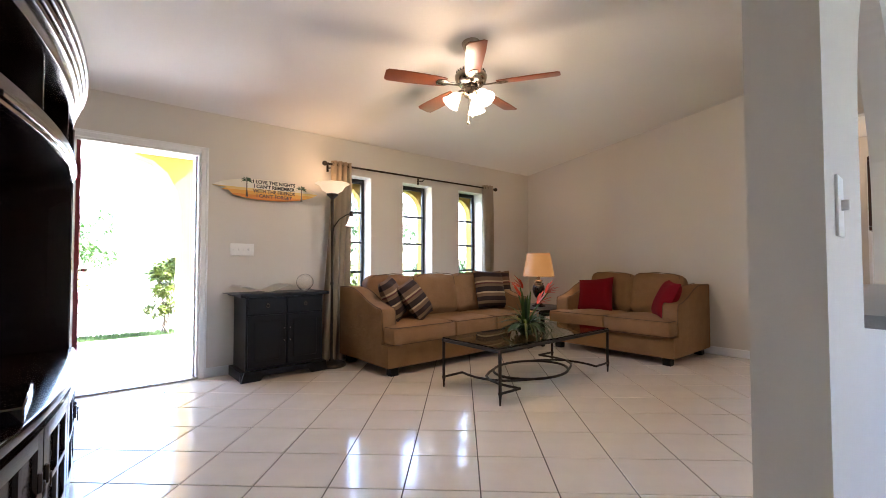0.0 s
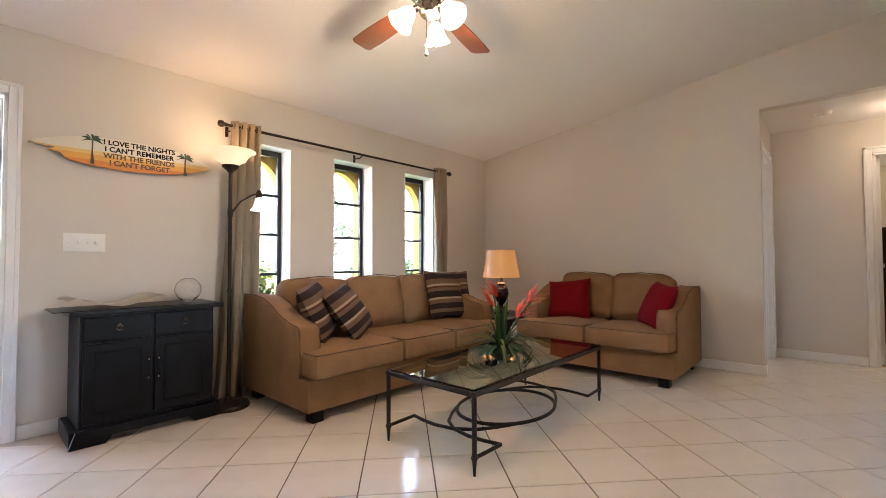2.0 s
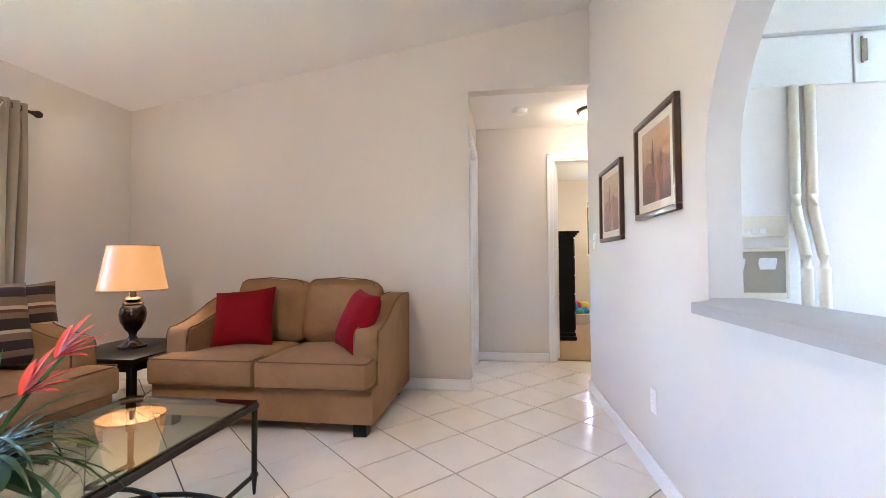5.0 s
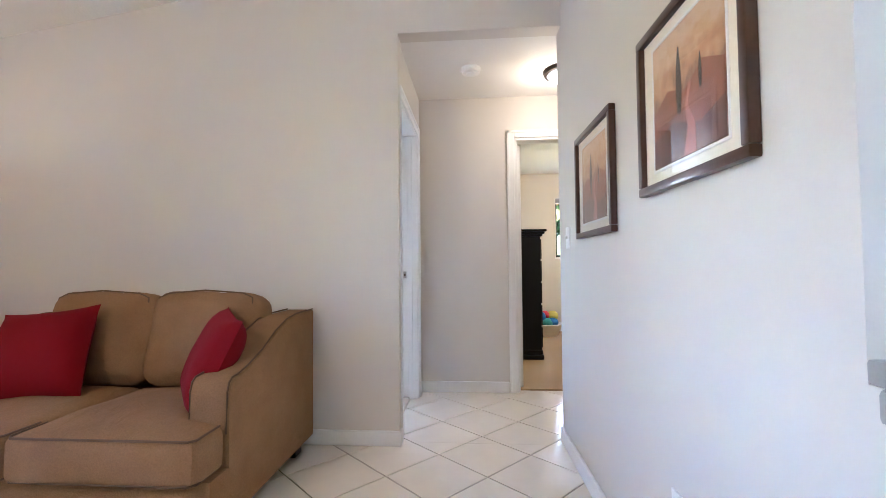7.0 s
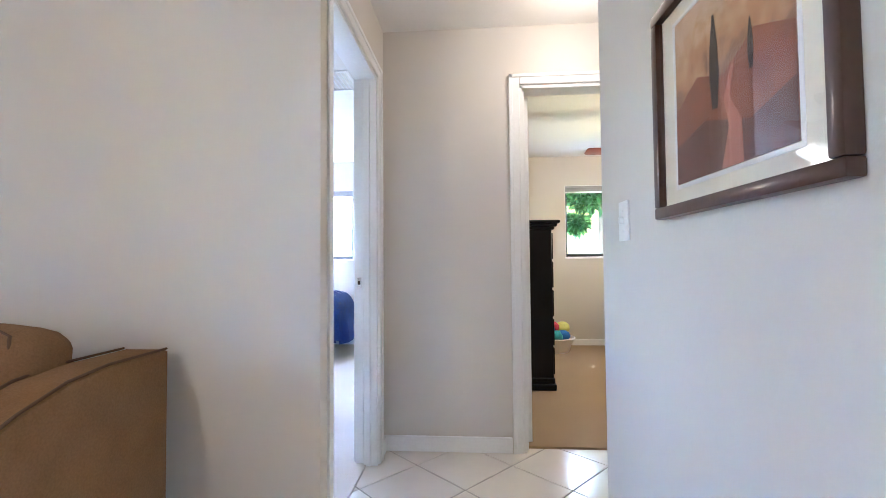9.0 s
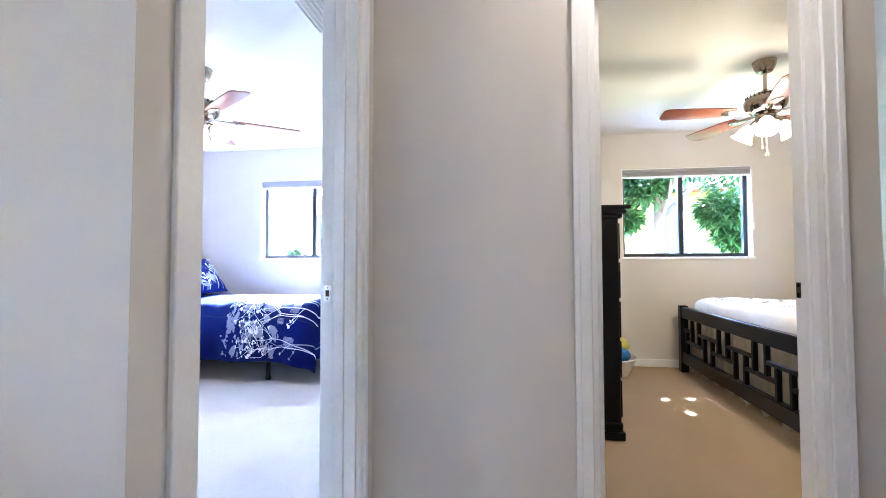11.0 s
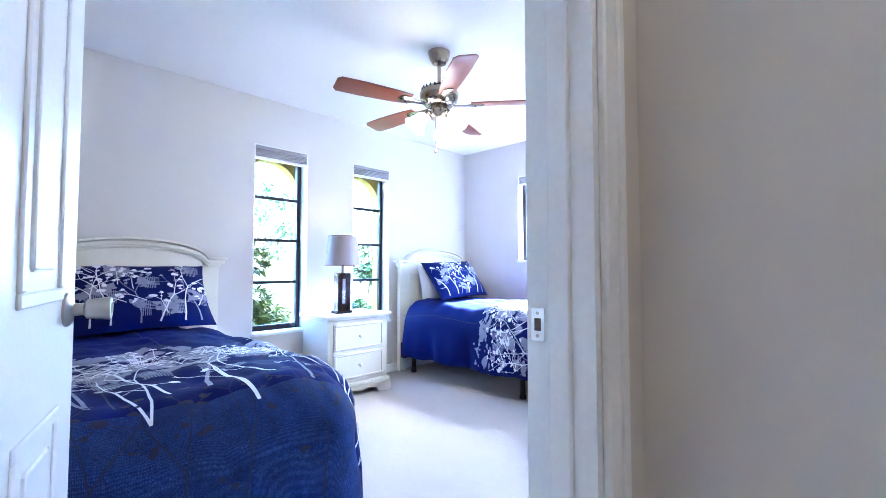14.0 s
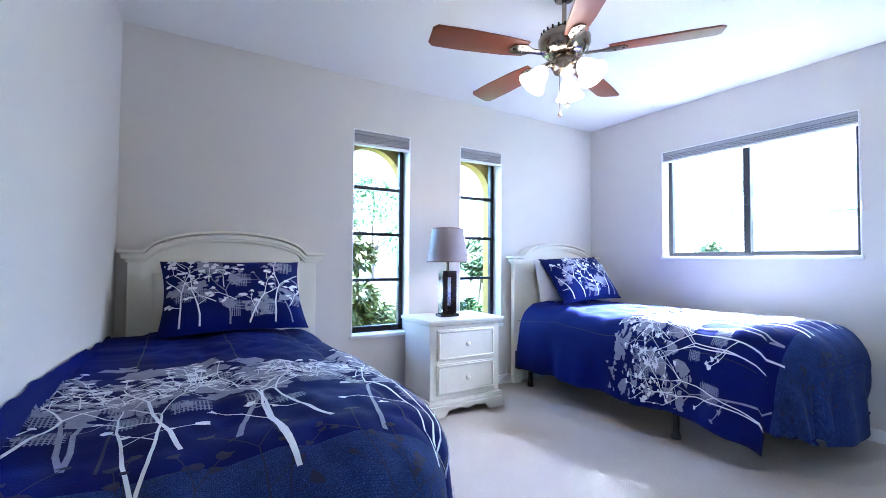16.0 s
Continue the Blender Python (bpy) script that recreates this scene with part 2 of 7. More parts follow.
blot = nt.nodes.new("ShaderNodeTexNoise")
blot.inputs["Scale"].default_value, blot.inputs["Detail"].default_value = 26, 6
shift_up = nt.nodes.new("ShaderNodeMath")
shift_up.operation = "MULTIPLY_ADD"
shift_up.inputs[1].default_value = 0.9
down = nt.nodes.new("ShaderNodeMath")
down.operation = "SUBTRACT"
down.inputs[1].default_value = 0.45
height = ramp.inputs[0].links[0].from_socket
nt.links.new(next(n for n in nt.nodes if n.type == "TEX_COORD").outputs["Object"], blot.inputs["Vector"])
nt.links.new(blot.outputs["Fac"], shift_up.inputs[0])
nt.links.new(height, shift_up.inputs[2])
nt.links.new(shift_up.outputs[0], down.inputs[0])
nt.links.new(down.outputs[0], ramp.inputs[0])


# ---- shapes ----
def box(bm, x0, x1, y0, y1, z0, z1, bevel=0.0, seg=1):
    r = bmesh.ops.create_cube(bm, size=1.0, matrix=Matrix.Translation(((x0 + x1) / 2, (y0 + y1) / 2, (z0 + z1) / 2)) @ Matrix.Diagonal((x1 - x0, y1 - y0, z1 - z0, 1)))
    if bevel:
        edges = list({e for v in r["verts"] for e in v.link_edges})
        bmesh.ops.bevel(bm, geom=edges, offset=bevel, segments=seg, affect="EDGES", profile=0.6)
    return bm


def B(x0, x1, y0, y1, z0, z1, bevel=0.0, seg=1):
    return box(bmesh.new(), x0, x1, y0, y1, z0, z1, bevel, seg)


def lathe(profile, seg=24, bm=None, at=(0, 0, 0)):
    """Turned solid: (radius, height) pairs from bottom to top."""
    bm = bm or bmesh.new()
    rings = []
    for r, z in profile:
        rings.append([bm.verts.new((at[0] + max(r, 0.0004) * math.cos(2 * math.pi * i / seg), at[1] + max(r, 0.0004) * math.sin(2 * math.pi * i / seg), at[2] + z)) for i in range(seg)])
    for a, b in zip(rings, rings[1:]):
        for i in range(seg):
            bm.faces.new((a[i], a[(i + 1) % seg], b[(i + 1) % seg], b[i]))
    bm.faces.new(rings[0][::-1])
    bm.faces.new(rings[-1])
    return bm


def tube(points, r, seg=8, bm=None, closed=False, taper=None):
    bm = bm or bmesh.new()
    pts = [Vector(p) for p in points]
    n = len(pts)
    rings = []
    for i, p in enumerate(pts):
        a = pts[(i - 1) % n] if closed else pts[max(i - 1, 0)]
        b = pts[(i + 1) % n] if closed else pts[min(i + 1, n - 1)]
        t = (b - a).normalized()
        s = t.cross(Vector((0, 0, 1)))
        if s.length < 0.05:
            s = t.cross(Vector((0, 1, 0)))
        s.normalize()
        q = s.cross(t)
        rad = r if taper is None else r * taper(i / max(n - 1, 1))
        rings.append([bm.verts.new(p + rad * (math.cos(2 * math.pi * k / seg) * s + math.sin(2 * math.pi * k / seg) * q)) for k in range(seg)])
    pairs = list(zip(rings, rings[1:])) + ([(rings[-1], rings[0])] if closed else [])
    for a, b in pairs:
        for k in range(seg):
            bm.faces.new((a[k], a[(k + 1) % seg], b[(k + 1) % seg], b[k]))
    if not closed:
        bm.faces.new(rings[0][::-1])
        bm.faces.new(rings[-1])
    return bm


def prism(outline, axis, c0, c1, bm=None, bevel=0.0):
    """Extrudes a closed outline of (a, b) pairs along an axis from c0 to c1."""
    bm = bm or bmesh.new()
    def put(a, b, c):
        return {"x": (c, a, b), "y": (a, c, b), "z": (a, b, c)}[axis]
    v0 = [bm.verts.new(put(a, b, c0)) for a, b in outline]
    v1 = [bm.verts.new(put(a, b, c1)) for a, b in outline]
    n = len(outline)
    fs = [bm.faces.new(v0[::-1]), bm.faces.new(v1)]
    for i in range(n):
        fs.append(bm.faces.new((v0[i], v0[(i + 1) % n], v1[(i + 1) % n], v1[i])))
    bmesh.ops.recalc_face_normals(bm, faces=fs)
    if bevel:
        edges = list({e for f in fs[:2] for e in f.edges})
        bmesh.ops.bevel(bm, geom=edges, offset=bevel, segments=2, affect="EDGES", profile=0.6)
    return bm


def cushion(w, d, h, r, puff, cuts=9, rumple=0.006):
    """A stuffed block with rounded edges, its middle at the origin."""
    bm = bmesh.new()
    bmesh.ops.create_cube(bm, size=2.0)
    bmesh.ops.subdivide_edges(bm, edges=bm.edges[:], cuts=cuts, use_grid_fill=True)
    half = Vector((w / 2, d / 2, h / 2))
    for v in bm.verts:
        a, b, c = v.co
        p = Vector((a * half.x, b * half.y, c * half.z))
        q = Vector([max(-(half[i] - r), min(half[i] - r, p[i])) for i in range(3)])
        o = p - q
        if o.length > 1e-6:
            p = q + o.normalized() * r
        k = (1 - a * a) * (1 - b * b)
        p.z += (puff if c > 0 else -puff * 0.3) * k * abs(c)
        p.y += math.copysign(puff * 0.35 * (1 - a * a) * (1 - c * c), b)
        p.x += math.copysign(puff * 0.35 * (1 - b * b) * (1 - c * c), a)
        p += rumple * noise.noise_vector(p * 7 + Vector((w * 11, d * 7, h)))
        v.co = p
    return bm


def pillow(w, h, t, n=16):
    """A filled pillow standing in its own x-z plane, middle at the origin."""
    bm = bmesh.new()
    sides = []
    for s in (1, -1):
        g = []
        for j in range(n + 1):
            row = []
            for i in range(n + 1):
                a, b = 2 * i / n - 1, 2 * j / n - 1
                pin = 0.07
                x = a * w / 2 * (1 - pin * (1 - b * b))
                z = b * h / 2 * (1 - pin * (1 - a * a))
                y = s * t / 2 * max(0.0, (1 - a ** 4) * (1 - b ** 4)) ** 0.6
                y += 0.008 * noise.noise(Vector((x * 9, z * 9, s * 3 + w))) * (1 - a * a) * (1 - b * b)
                row.append((x, y, z))
            g.append(row)
        sides.append(g)
    va = [[bm.verts.new(p) for p in row] for row in sides[0]]
    vb = [[va[j][i] if i in (0, n) or j in (0, n) else bm.verts.new(sides[1][j][i]) for i in range(n + 1)] for j in range(n + 1)]
    for j in range(n):
        for i in range(n):
            bm.faces.new((va[j][i], va[j][i + 1], va[j + 1][i + 1], va[j + 1][i])[::-1])
            bm.faces.new((vb[j][i], vb[j][i + 1], vb[j + 1][i + 1], vb[j + 1][i]))
    bmesh.ops.recalc_face_normals(bm, faces=bm.faces)
    return bm


def moved(bm, m):
    bmesh.ops.transform(bm, matrix=m, verts=bm.verts)
    return bm


def merge(*bms):
    out = bmesh.new()
    for b in bms:
        me = bpy.data.meshes.new("tmp")
        b.to_mesh(me)
        out.from_mesh(me)
        bpy.data.meshes.remove(me)
    return out


def mesh_of(name, bm, material, smooth=True):
    me = bpy.data.meshes.new(name)
    bm.to_mesh(me)
    bm.free()
    for m in material if isinstance(material, (list, tuple)) else [material]:
        me.materials.append(m)
    if smooth:
        me.shade_smooth()
        me.set_sharp_from_angle(angle=radians(38))
    return me


def part(name, bm, material, parent, label="", smooth=True):
    ob = new(name, mesh_of(name, bm, material, smooth))
    ob.parent = parent
    if label:
        tagged(ob, label=label)
    return ob


def thing(name, label, category, at=(0, 0, 0), turn=0.0, group=""):
    ob = new(name)
    ob.empty_display_size = 0.1
    ob.location, ob.rotation_euler = at, (0, 0, radians(turn))
    return tagged(ob, label, category, group)


def solo(name, bm, material, label, category, group="", kind="", smooth=True):
    return tagged(new(name, mesh_of(name, bm, material, smooth)), label, category, group, kind)


def structure(name, bm, material, label, smooth=False):
    return tagged(new(name, mesh_of(name, bm, material, smooth)), label, name.split("_")[0], kind="structure")


def slab_wall(axis, c0, c1, a0, a1, z0, z1, holes=()):
    """A wall of thickness c0..c1 that runs along the other axis from a0 to a1, with right-angled holes (a0, a1, z0, z1)."""
    bm = bmesh.new()
    cuts = sorted({a0, a1, *(h[0] for h in holes), *(h[1] for h in holes)})
    for p, q in zip(cuts, cuts[1:]):
        spans = [(z0, z1)]
        for h in holes:
            if h[0] < q and h[1] > p:
                spans = [s for lo, hi in spans for s in ((lo, min(hi, h[2])), (max(lo, h[3]), hi)) if s[1] - s[0] > 1e-4]
        for lo, hi in spans:
            if axis == "x":
                box(bm, c0, c1, p, q, lo, hi)
            else:
                box(bm, p, q, c0, c1, lo, hi)
    bmesh.ops.remove_doubles(bm, verts=bm.verts, dist=1e-5)
    return bm


# ---- the building ----
YF, YB = 4.37, 4.42          # inner face of the front wall: living room, bedroom
YO = 4.60                    # its outer face
XL, XW = -0.65, 5.40         # living room's end walls
XH, XS = 6.455, 9.56         # hall's end wall, side wall of the bedrooms
YH = 1.325                   # hall's wall towards the front bedroom
FLAT = 2.385                 # flat ceilings
YBACK = -3.2


def vault(y):
    return 2.394 + 0.147 * (YF - y)


def bar(x):
    """The kitchen partition's living-room face, which runs a little askew."""
    return 0.375 + 0.0235 * (x - 5.5)


WINS = [(2.09, 2.545), (2.985, 3.452), (3.908, 4.362)]
BWINS = [(7.06, 7.516), (7.972, 8.411)]
WZ0, WZ1 = 0.525, 2.008
DOORF = (-0.08, 0.785, -0.1, 2.0)

structure("wall_front", slab_wall("y", YF, YO, XL - 0.15, 5.55, -0.1, 2.5, [(a, b, WZ0, WZ1) for a, b in WINS] + [DOORF]), M_wall, "greige painted front wall with three narrow windows")
structure("wall_front_bedroom", slab_wall("y", YB, YO, 5.55, XS + 0.15, -0.1, 2.5, [(a, b, WZ0, WZ1) for a, b in BWINS]), M_wall, "pale painted front wall with two narrow windows")
structure("wall_left", B(XL - 0.15, XL, YBACK, YF, -0.1, 3.7), M_wall, "plain greige painted wall")
# the opening is out of view, added to let daylight into the kitchen
structure("wall_back", slab_wall("y", YBACK - 0.15, YBACK, XL - 0.15, XS + 0.15, -0.1, 3.7, [(2.3, 3.5, 1.0, 2.05)]), M_wall, "plain greige kitchen back wall with an unseen opening added for daylight")
bm = slab_wall("x", XW, XW + 0.11, YH - 0.012, YF, -0.1, 2.38)
box(bm, XW, XW + 0.11, -0.5, YF, 2.38, 3.2)
structure("wall_loveseat", bm, M_wall, "greige painted wall that rises to the sloping ceiling")
structure("wall_closet", B(XW + 0.11, 5.715, 2.30, YB, -0.1, FLAT + 0.05), M_wall, "pale painted bedroom wall")
structure("wall_hall", slab_wall("y", YH, YH + 0.11, XW + 0.11, XS, -0.1, FLAT + 0.05, [(5.529, 6.276, -0.1, 2.04)]), M_wall, "greige hall wall with an open bedroom doorway")
structure("wall_hall_end", slab_wall("x", XH, XH + 0.115, YBACK, YH, -0.1, FLAT + 0.05, [(-0.165, 0.545, -0.1, 2.04)]), M_wall, "greige hall end wall with an open doorway")
structure("wall_side", slab_wall("x", XS, XS + 0.18, YBACK, YO, -0.1, 2.6, [(2.384, 3.66, 1.108, 2.01), (-1.553, -0.333, 1.108, 2.01)]), M_wall, "pale painted side wall with two wide windows")
structure("wall_bedroom_closet", B(XH + 0.115, XS, 0.66, 0.78, -0.1, FLAT + 0.05), M_wall, "plain pale bedroom wall")
structure("wall_hall_far", B(5.45, XH, -1.35, -1.25, -0.1, FLAT + 0.05), M_wall, "plain greige wall at the hall's far side")

# kitchen partition with its arched serving opening
A0, A1, SPRING, RISE, SILL = 1.47, 3.58, 1.36, 0.75, 0.855
mid, half = (A0 + A1) / 2, (A1 - A0) / 2
x0, x1 = 0.90, 5.515
arch = [(mid + half * math.cos(math.pi * k / 28), SPRING + RISE * math.sin(math.pi * k / 28)) for k in range(29)]
low = [(x0, -0.1), (x1, -0.1), (x1, SILL), (x0, SILL)]
tilt = Matrix.Translation((5.5, 0.375, 0)) @ Matrix.Rotation(math.atan(0.0235), 4, "Z") @ Matrix.Translation((-5.5, -0.375, 0))
bm = prism(low, "y", 0.263, 0.375)
prism([(A1, SILL), (x1, SILL), (x1, 3.2), (mid, 3.2)] + [(mid, SPRING + RISE)] + arch[13::-1][:-1] + [(A1, SPRING)], "y", 0.263, 0.375, bm)
prism([(x0, SILL), (A0, SILL), (A0, SPRING)] + arch[27:14:-1] + [(mid, SPRING + RISE), (mid, 3.2), (x0, 3.2)], "y", 0.263, 0.375, bm)
structure("wall_kitchen", moved(bm, tilt), M_wall, "greige kitchen partition with a wide arched serving opening")
bm = prism([(A0 + 0.0, 0.22), (A0 + 0.0, 0.50), (A1 - 0.155, 0.50), (A1 - 0.13, 0.465), (A1 - 0.03, 0.378), (A1 - 0.002, 0.377), (A1 - 0.002, 0.22)], "z", SILL, SILL + 0.036, bevel=0.006)
structure("sill_counter", moved(bm, tilt), M_counter, "grey laminate ledge in the serving opening", True)
structure("wall_corridor", B(5.40, 5.515, YBACK, 0.263, -0.1, FLAT + 0.05), M_wall, "plain greige corridor wall")

# ceilings
yb, yt = YBACK, YF + 0.1
bm = bmesh.new()
prism([(yt, vault(yt)), (yb, vault(yb)), (yb, vault(yb) + 0.1), (yt, vault(yt) + 0.1)], "x", XL, XW, bm)
structure("ceiling_living", bm, M_ceiling, "white textured vaulted ceiling")
structure("ceiling_hall", B(XW + 0.11, XH, -1.3, YH, FLAT, FLAT + 0.1), M_ceiling, "white textured hall ceiling")
structure("ceiling_bedroom_front", B(XW + 0.11, XS, YH + 0.11, YB, FLAT - 0.004, FLAT + 0.1), M_ceiling, "white textured bedroom ceiling")
structure("ceiling_bedroom_side", B(XH + 0.115, XS, YBACK, 0.66, FLAT - 0.004, FLAT + 0.1), M_ceiling, "white textured bedroom ceiling")
structure("ceiling_kitchen", B(0.95, 5.40, YBACK, 0.16, FLAT, FLAT + 0.1), M_ceiling, "white flat kitchen ceiling")
structure("ceiling_roof", B(XL - 0.2, XS + 0.2, YBACK - 0.2, YO, 3.75, 3.85), M_concrete, "plain roof deck")
structure("ceiling_side", B(5.5, XS + 0.18, YBACK - 0.15, YO, FLAT + 0.12, FLAT + 0.2), M_concrete, "plain deck above the bedrooms")

# floors
structure("floor_grout", B(XL, XH + 0.06, YBACK, YF + 0.02, -0.1, -0.004), M_grout, "dark grout bed under cream floor tiles")
structure("floor_carpet_front", B(5.45, XS, YH + 0.055, YB, -0.1, 0.010), M_carpet, "pale beige cut-pile bedroom carpet")
structure("floor_carpet_side", B(XH + 0.06, XS, YBACK, 0.66, -0.1, 0.012), M_carpet2, "tan cut-pile bedroom carpet")


def baseboard(name, runs, h=0.085):
    bm = bmesh.new()
    for x0, x1, y0, y1 in runs:
        box(bm, x0, x1, y0, y1, 0.0, h, 0.003)
    structure(name, bm, M_trim, "white painted baseboard", True)


T = 0.014
baseboard("baseboard_living", [(XL, -0.145, YF - T, YF), (0.85, XW, YF - T, YF), (XW - T, XW, YH - T - 0.012, YF - T), (XW, XW + 0.045, YH - T - 0.012, YH - 0.012)])
baseboard("baseboard_hall", [(XH - T, XH, 0.612, YH), (6.345, XH - T, YH - T, YH), (5.515, 5.515 + T, -1.25, 0.36)])
bm = B(1.0, 5.515 + T, 0.375, 0.375 + T, 0.0, 0.085, 0.003)
structure("baseboard_kitchen", moved(bm, tilt), M_trim, "white painted baseboard", True)
baseboard("baseboard_bedroom", [(5.715, XS, YB - T, YB), (XS - T, XS, YH + 0.11, YB - T), (5.715, 5.715 + T, 2.30, YB - T), (XH + 0.115, XS, 0.66 - T, 0.66), (XS - T, XS, YBACK, 0.66 - T)])


def casing(name, axis, c, sgn, a0, a1, top, depth, w=0.062, t=0.016, both=True):
    """Moulded trim and lining round a door opening."""
    bm = bmesh.new()
    def put(p0, p1, q0, q1, z0, z1, bev=0.004):
        q0, q1 = min(q0, q1), max(q0, q1)
        if axis == "x":
            box(bm, q0, q1, p0, p1, z0, z1, bev)
        else:
            box(bm, p0, p1, q0, q1, z0, z1, bev)
    faces = [(c, c - sgn * t), (c + sgn * depth, c + sgn * (depth + t))] if both else [(c, c - sgn * t)]
    for q0, q1 in faces:
        out = q1 - (0.006 if q1 > q0 else -0.006)
        for p0, p1, z0, z1 in ((a0 - w, a0 - 0.004, 0, top + w), (a1 + 0.004, a1 + w, 0, top + w), (a0 - 0.004, a1 + 0.004, top + 0.004, top + w)):
            put(p0, p1, q0, q1, z0, z1)
        d = 0.006 if q1 > q0 else -0.006
        for p0, p1, z0, z1 in ((a0 - w, a0 - w + 0.018, 0, top + w), (a1 + w - 0.018, a1 + w, 0, top + w), (a0 - w, a1 + w, top + w - 0.018, top + w)):
            put(p0 - 0.001, p1 + 0.001, q1 - d * 0.5, q1 + d, z0, z1 + 0.001, 0.002)
    e = 0.003
    put(a0 - 0.004, a0 + 0.014, c - sgn * e, c + sgn * (depth + e), 0, top, 0)
    put(a1 - 0.014, a1 + 0.004, c - sgn * e, c + sgn * (depth + e), 0, top, 0)
    put(a0 - 0.004, a1 + 0.004, c - sgn * e, c + sgn * (depth + e), top - 0.014, top + 0.004, 0)
    s0, s1 = c + sgn * depth * 0.30, c + sgn * depth * 0.62
    put(a0 + 0.014, a0 + 0.026, s0, s1, 0, top - 0.014, 0.002)
    put(a1 - 0.026, a1 - 0.014, s0, s1, 0, top - 0.014, 0.002)
    structure(name, bm, M_trim, "white painted moulded door trim", True)


casing("trim_bedroom_door", "y", YH, 1, 5.529, 6.276, 2.04, 0.11)
casing("trim_hall_end_door", "x", XH, 1, -0.165, 0.545, 2.04, 0.115)
casing("trim_front_door", "y", YF, 1, DOORF[0], DOORF[1], 2.0, YO - YF, both=False)


def hinge(parent, at, turn, material=M_nickel):
    bm = B(-0.002, 0.002, -0.018, 0.018, -0.045, 0.045, 0.001)
    lathe([(0.006, -0.047), (0.006, 0.047)], 10, bm, (0, 0.018, 0))
    for z in (-0.03, 0, 0.03):
        lathe([(0.004, 0.0), (0.003, 0.002)], 8, bm, (0.0, -0.006, z))
    ob = part("hinge", bm, material, parent, "metal butt hinge")
    ob.location, ob.rotation_euler = at, (0, 0, radians(turn))


def panel_door(name, label, w, h, t, m_leaf, m_metal, at, turn, knob_side=True):
    """A six-panel leaf hung at its own origin, the leaf along +x."""
    d = thing(name, label, "door", at, turn)
    bm = B(0, w, 0, t, 0.012, h, 0.003)
    part("leaf", bm, m_leaf, d)
    sx = [(0.11 * w / 0.76, w / 2 - 0.045), (w / 2 + 0.045, w - 0.11 * w / 0.76)]
    for za, zb in ((0.24, 0.80), (0.98, 1.56), (1.68, h - 0.12)):
        for xa, xb in sx:
            for y0, sg in ((t, 1), (0, -1)):
                bm = bmesh.new()
                ring = 0.022
                for r0, r1, r2, r3 in ((xa, xb, za, za + ring), (xa, xb, zb - ring, zb), (xa, xa + ring, za + ring, zb - ring), (xb - ring, xb, za + ring, zb - ring)):
                    lo, hi = sorted((y0 - sg * 0.002, y0 + sg * 0.006))
                    box(bm, r0, r1, lo, hi, r2, r3, 0.003)
                lo, hi = sorted((y0 - sg * 0.002, y0 + sg * 0.005))
                box(bm, xa + 0.05, xb - 0.05, lo, hi, za + 0.05, zb - 0.05, 0.006)
                part("panel", bm, m_leaf, d)
    for sg, y0 in ((1, t), (-1, 0)):
        bm = lathe([(0.031, 0), (0.031, 0.004), (0.027, 0.008), (0.012, 0.012), (0.011, 0.026), (0.018, 0.031), (0.0195, 0.046), (0.0215, 0.064), (0.020, 0.067), (0.012, 0.0675), (0.010, 0.064), (0.0, 0.064)], 24)
        k = part("door_knob", bm, m_metal, d, "satin nickel round knob")
        k.location, k.rotation_euler = (w - 0.065, y0, 0.96), (radians(-90 * sg), 0, 0)
    part("latch", B(w - 0.001, w + 0.002, t * 0.2, t * 0.8, 0.90, 0.96, 0.001), m_metal, d)
    return d


d = panel_door("bedroom_door", "white six-panel bedroom door standing open", 0.735, 2.02, 0.035, M_trim, M_satin, (5.557, YH + 0.124, 0), 73.2)
for z in (0.25, 1.02, 1.82):
    hinge(d, (-0.004, 0.006, z), 15)
d = panel_door("side_bedroom_door", "white six-panel door open against the wall", 0.69, 2.02, 0.035, M_trim, M_satin, (XH + 0.118, 0.488, 0), 1.5)
for z in (0.277, 1.047, 1.823):
    hinge(d, (-0.038, 0.0405, z), 90)
d = panel_door("front_door", "dark red entrance door standing wide open", 0.85, 1.985, 0.044, M_doorred, M_nickel, (-0.04, YF + 0.02, 0), 90)
for z in (0.22, 1.02, 1.72):
    hinge(d, (-0.004, 0.04, z), 90)


def strike(at, axis):
    """A lipped plate about a dark latch hole, let into a door jamb."""
    s = thing("strike_plate", "satin metal strike plate in the door jamb", "strike plate", at)
    bm = bmesh.new()
    for a0, a1, z0, z1 in ((-0.012, 0.012, -0.026, -0.010), (-0.012, 0.012, 0.010, 0.026), (-0.012, -0.006, -0.010, 0.010), (0.006, 0.012, -0.010, 0.010)):
        box(bm, -0.0015, 0.0015, a0, a1, z0, z1)
    hole = B(-0.0008, 0.0008, -0.006, 0.006, -0.010, 0.010)
    turn = Matrix.Rotation(radians(90 if axis == "y" else 0), 4, "Z")
    part("plate", moved(bm, turn), M_chrome, s)
    part("hole", moved(hole, turn), M_bark, s)
    for z in (-0.018, 0.018):
        screw = moved(lathe([(0.0032, -0.002), (0.0028, 0.0006), (0.0, 0.0006)], 8), pose(-0.0015, 0, z, 0, -90, 0))
        part("screw", moved(screw, turn), M_satin, s)


strike((6.2605, YH + 0.092, 0.946), "x")
strike((XH + 0.098, -0.1495, 0.95), "y")

# threshold
structure("trim_threshold", B(DOORF[0], DOORF[1], YF - 0.02, YO, 0.0, 0.018, 0.006, 2), M_satin, "pale metal door threshold", True)


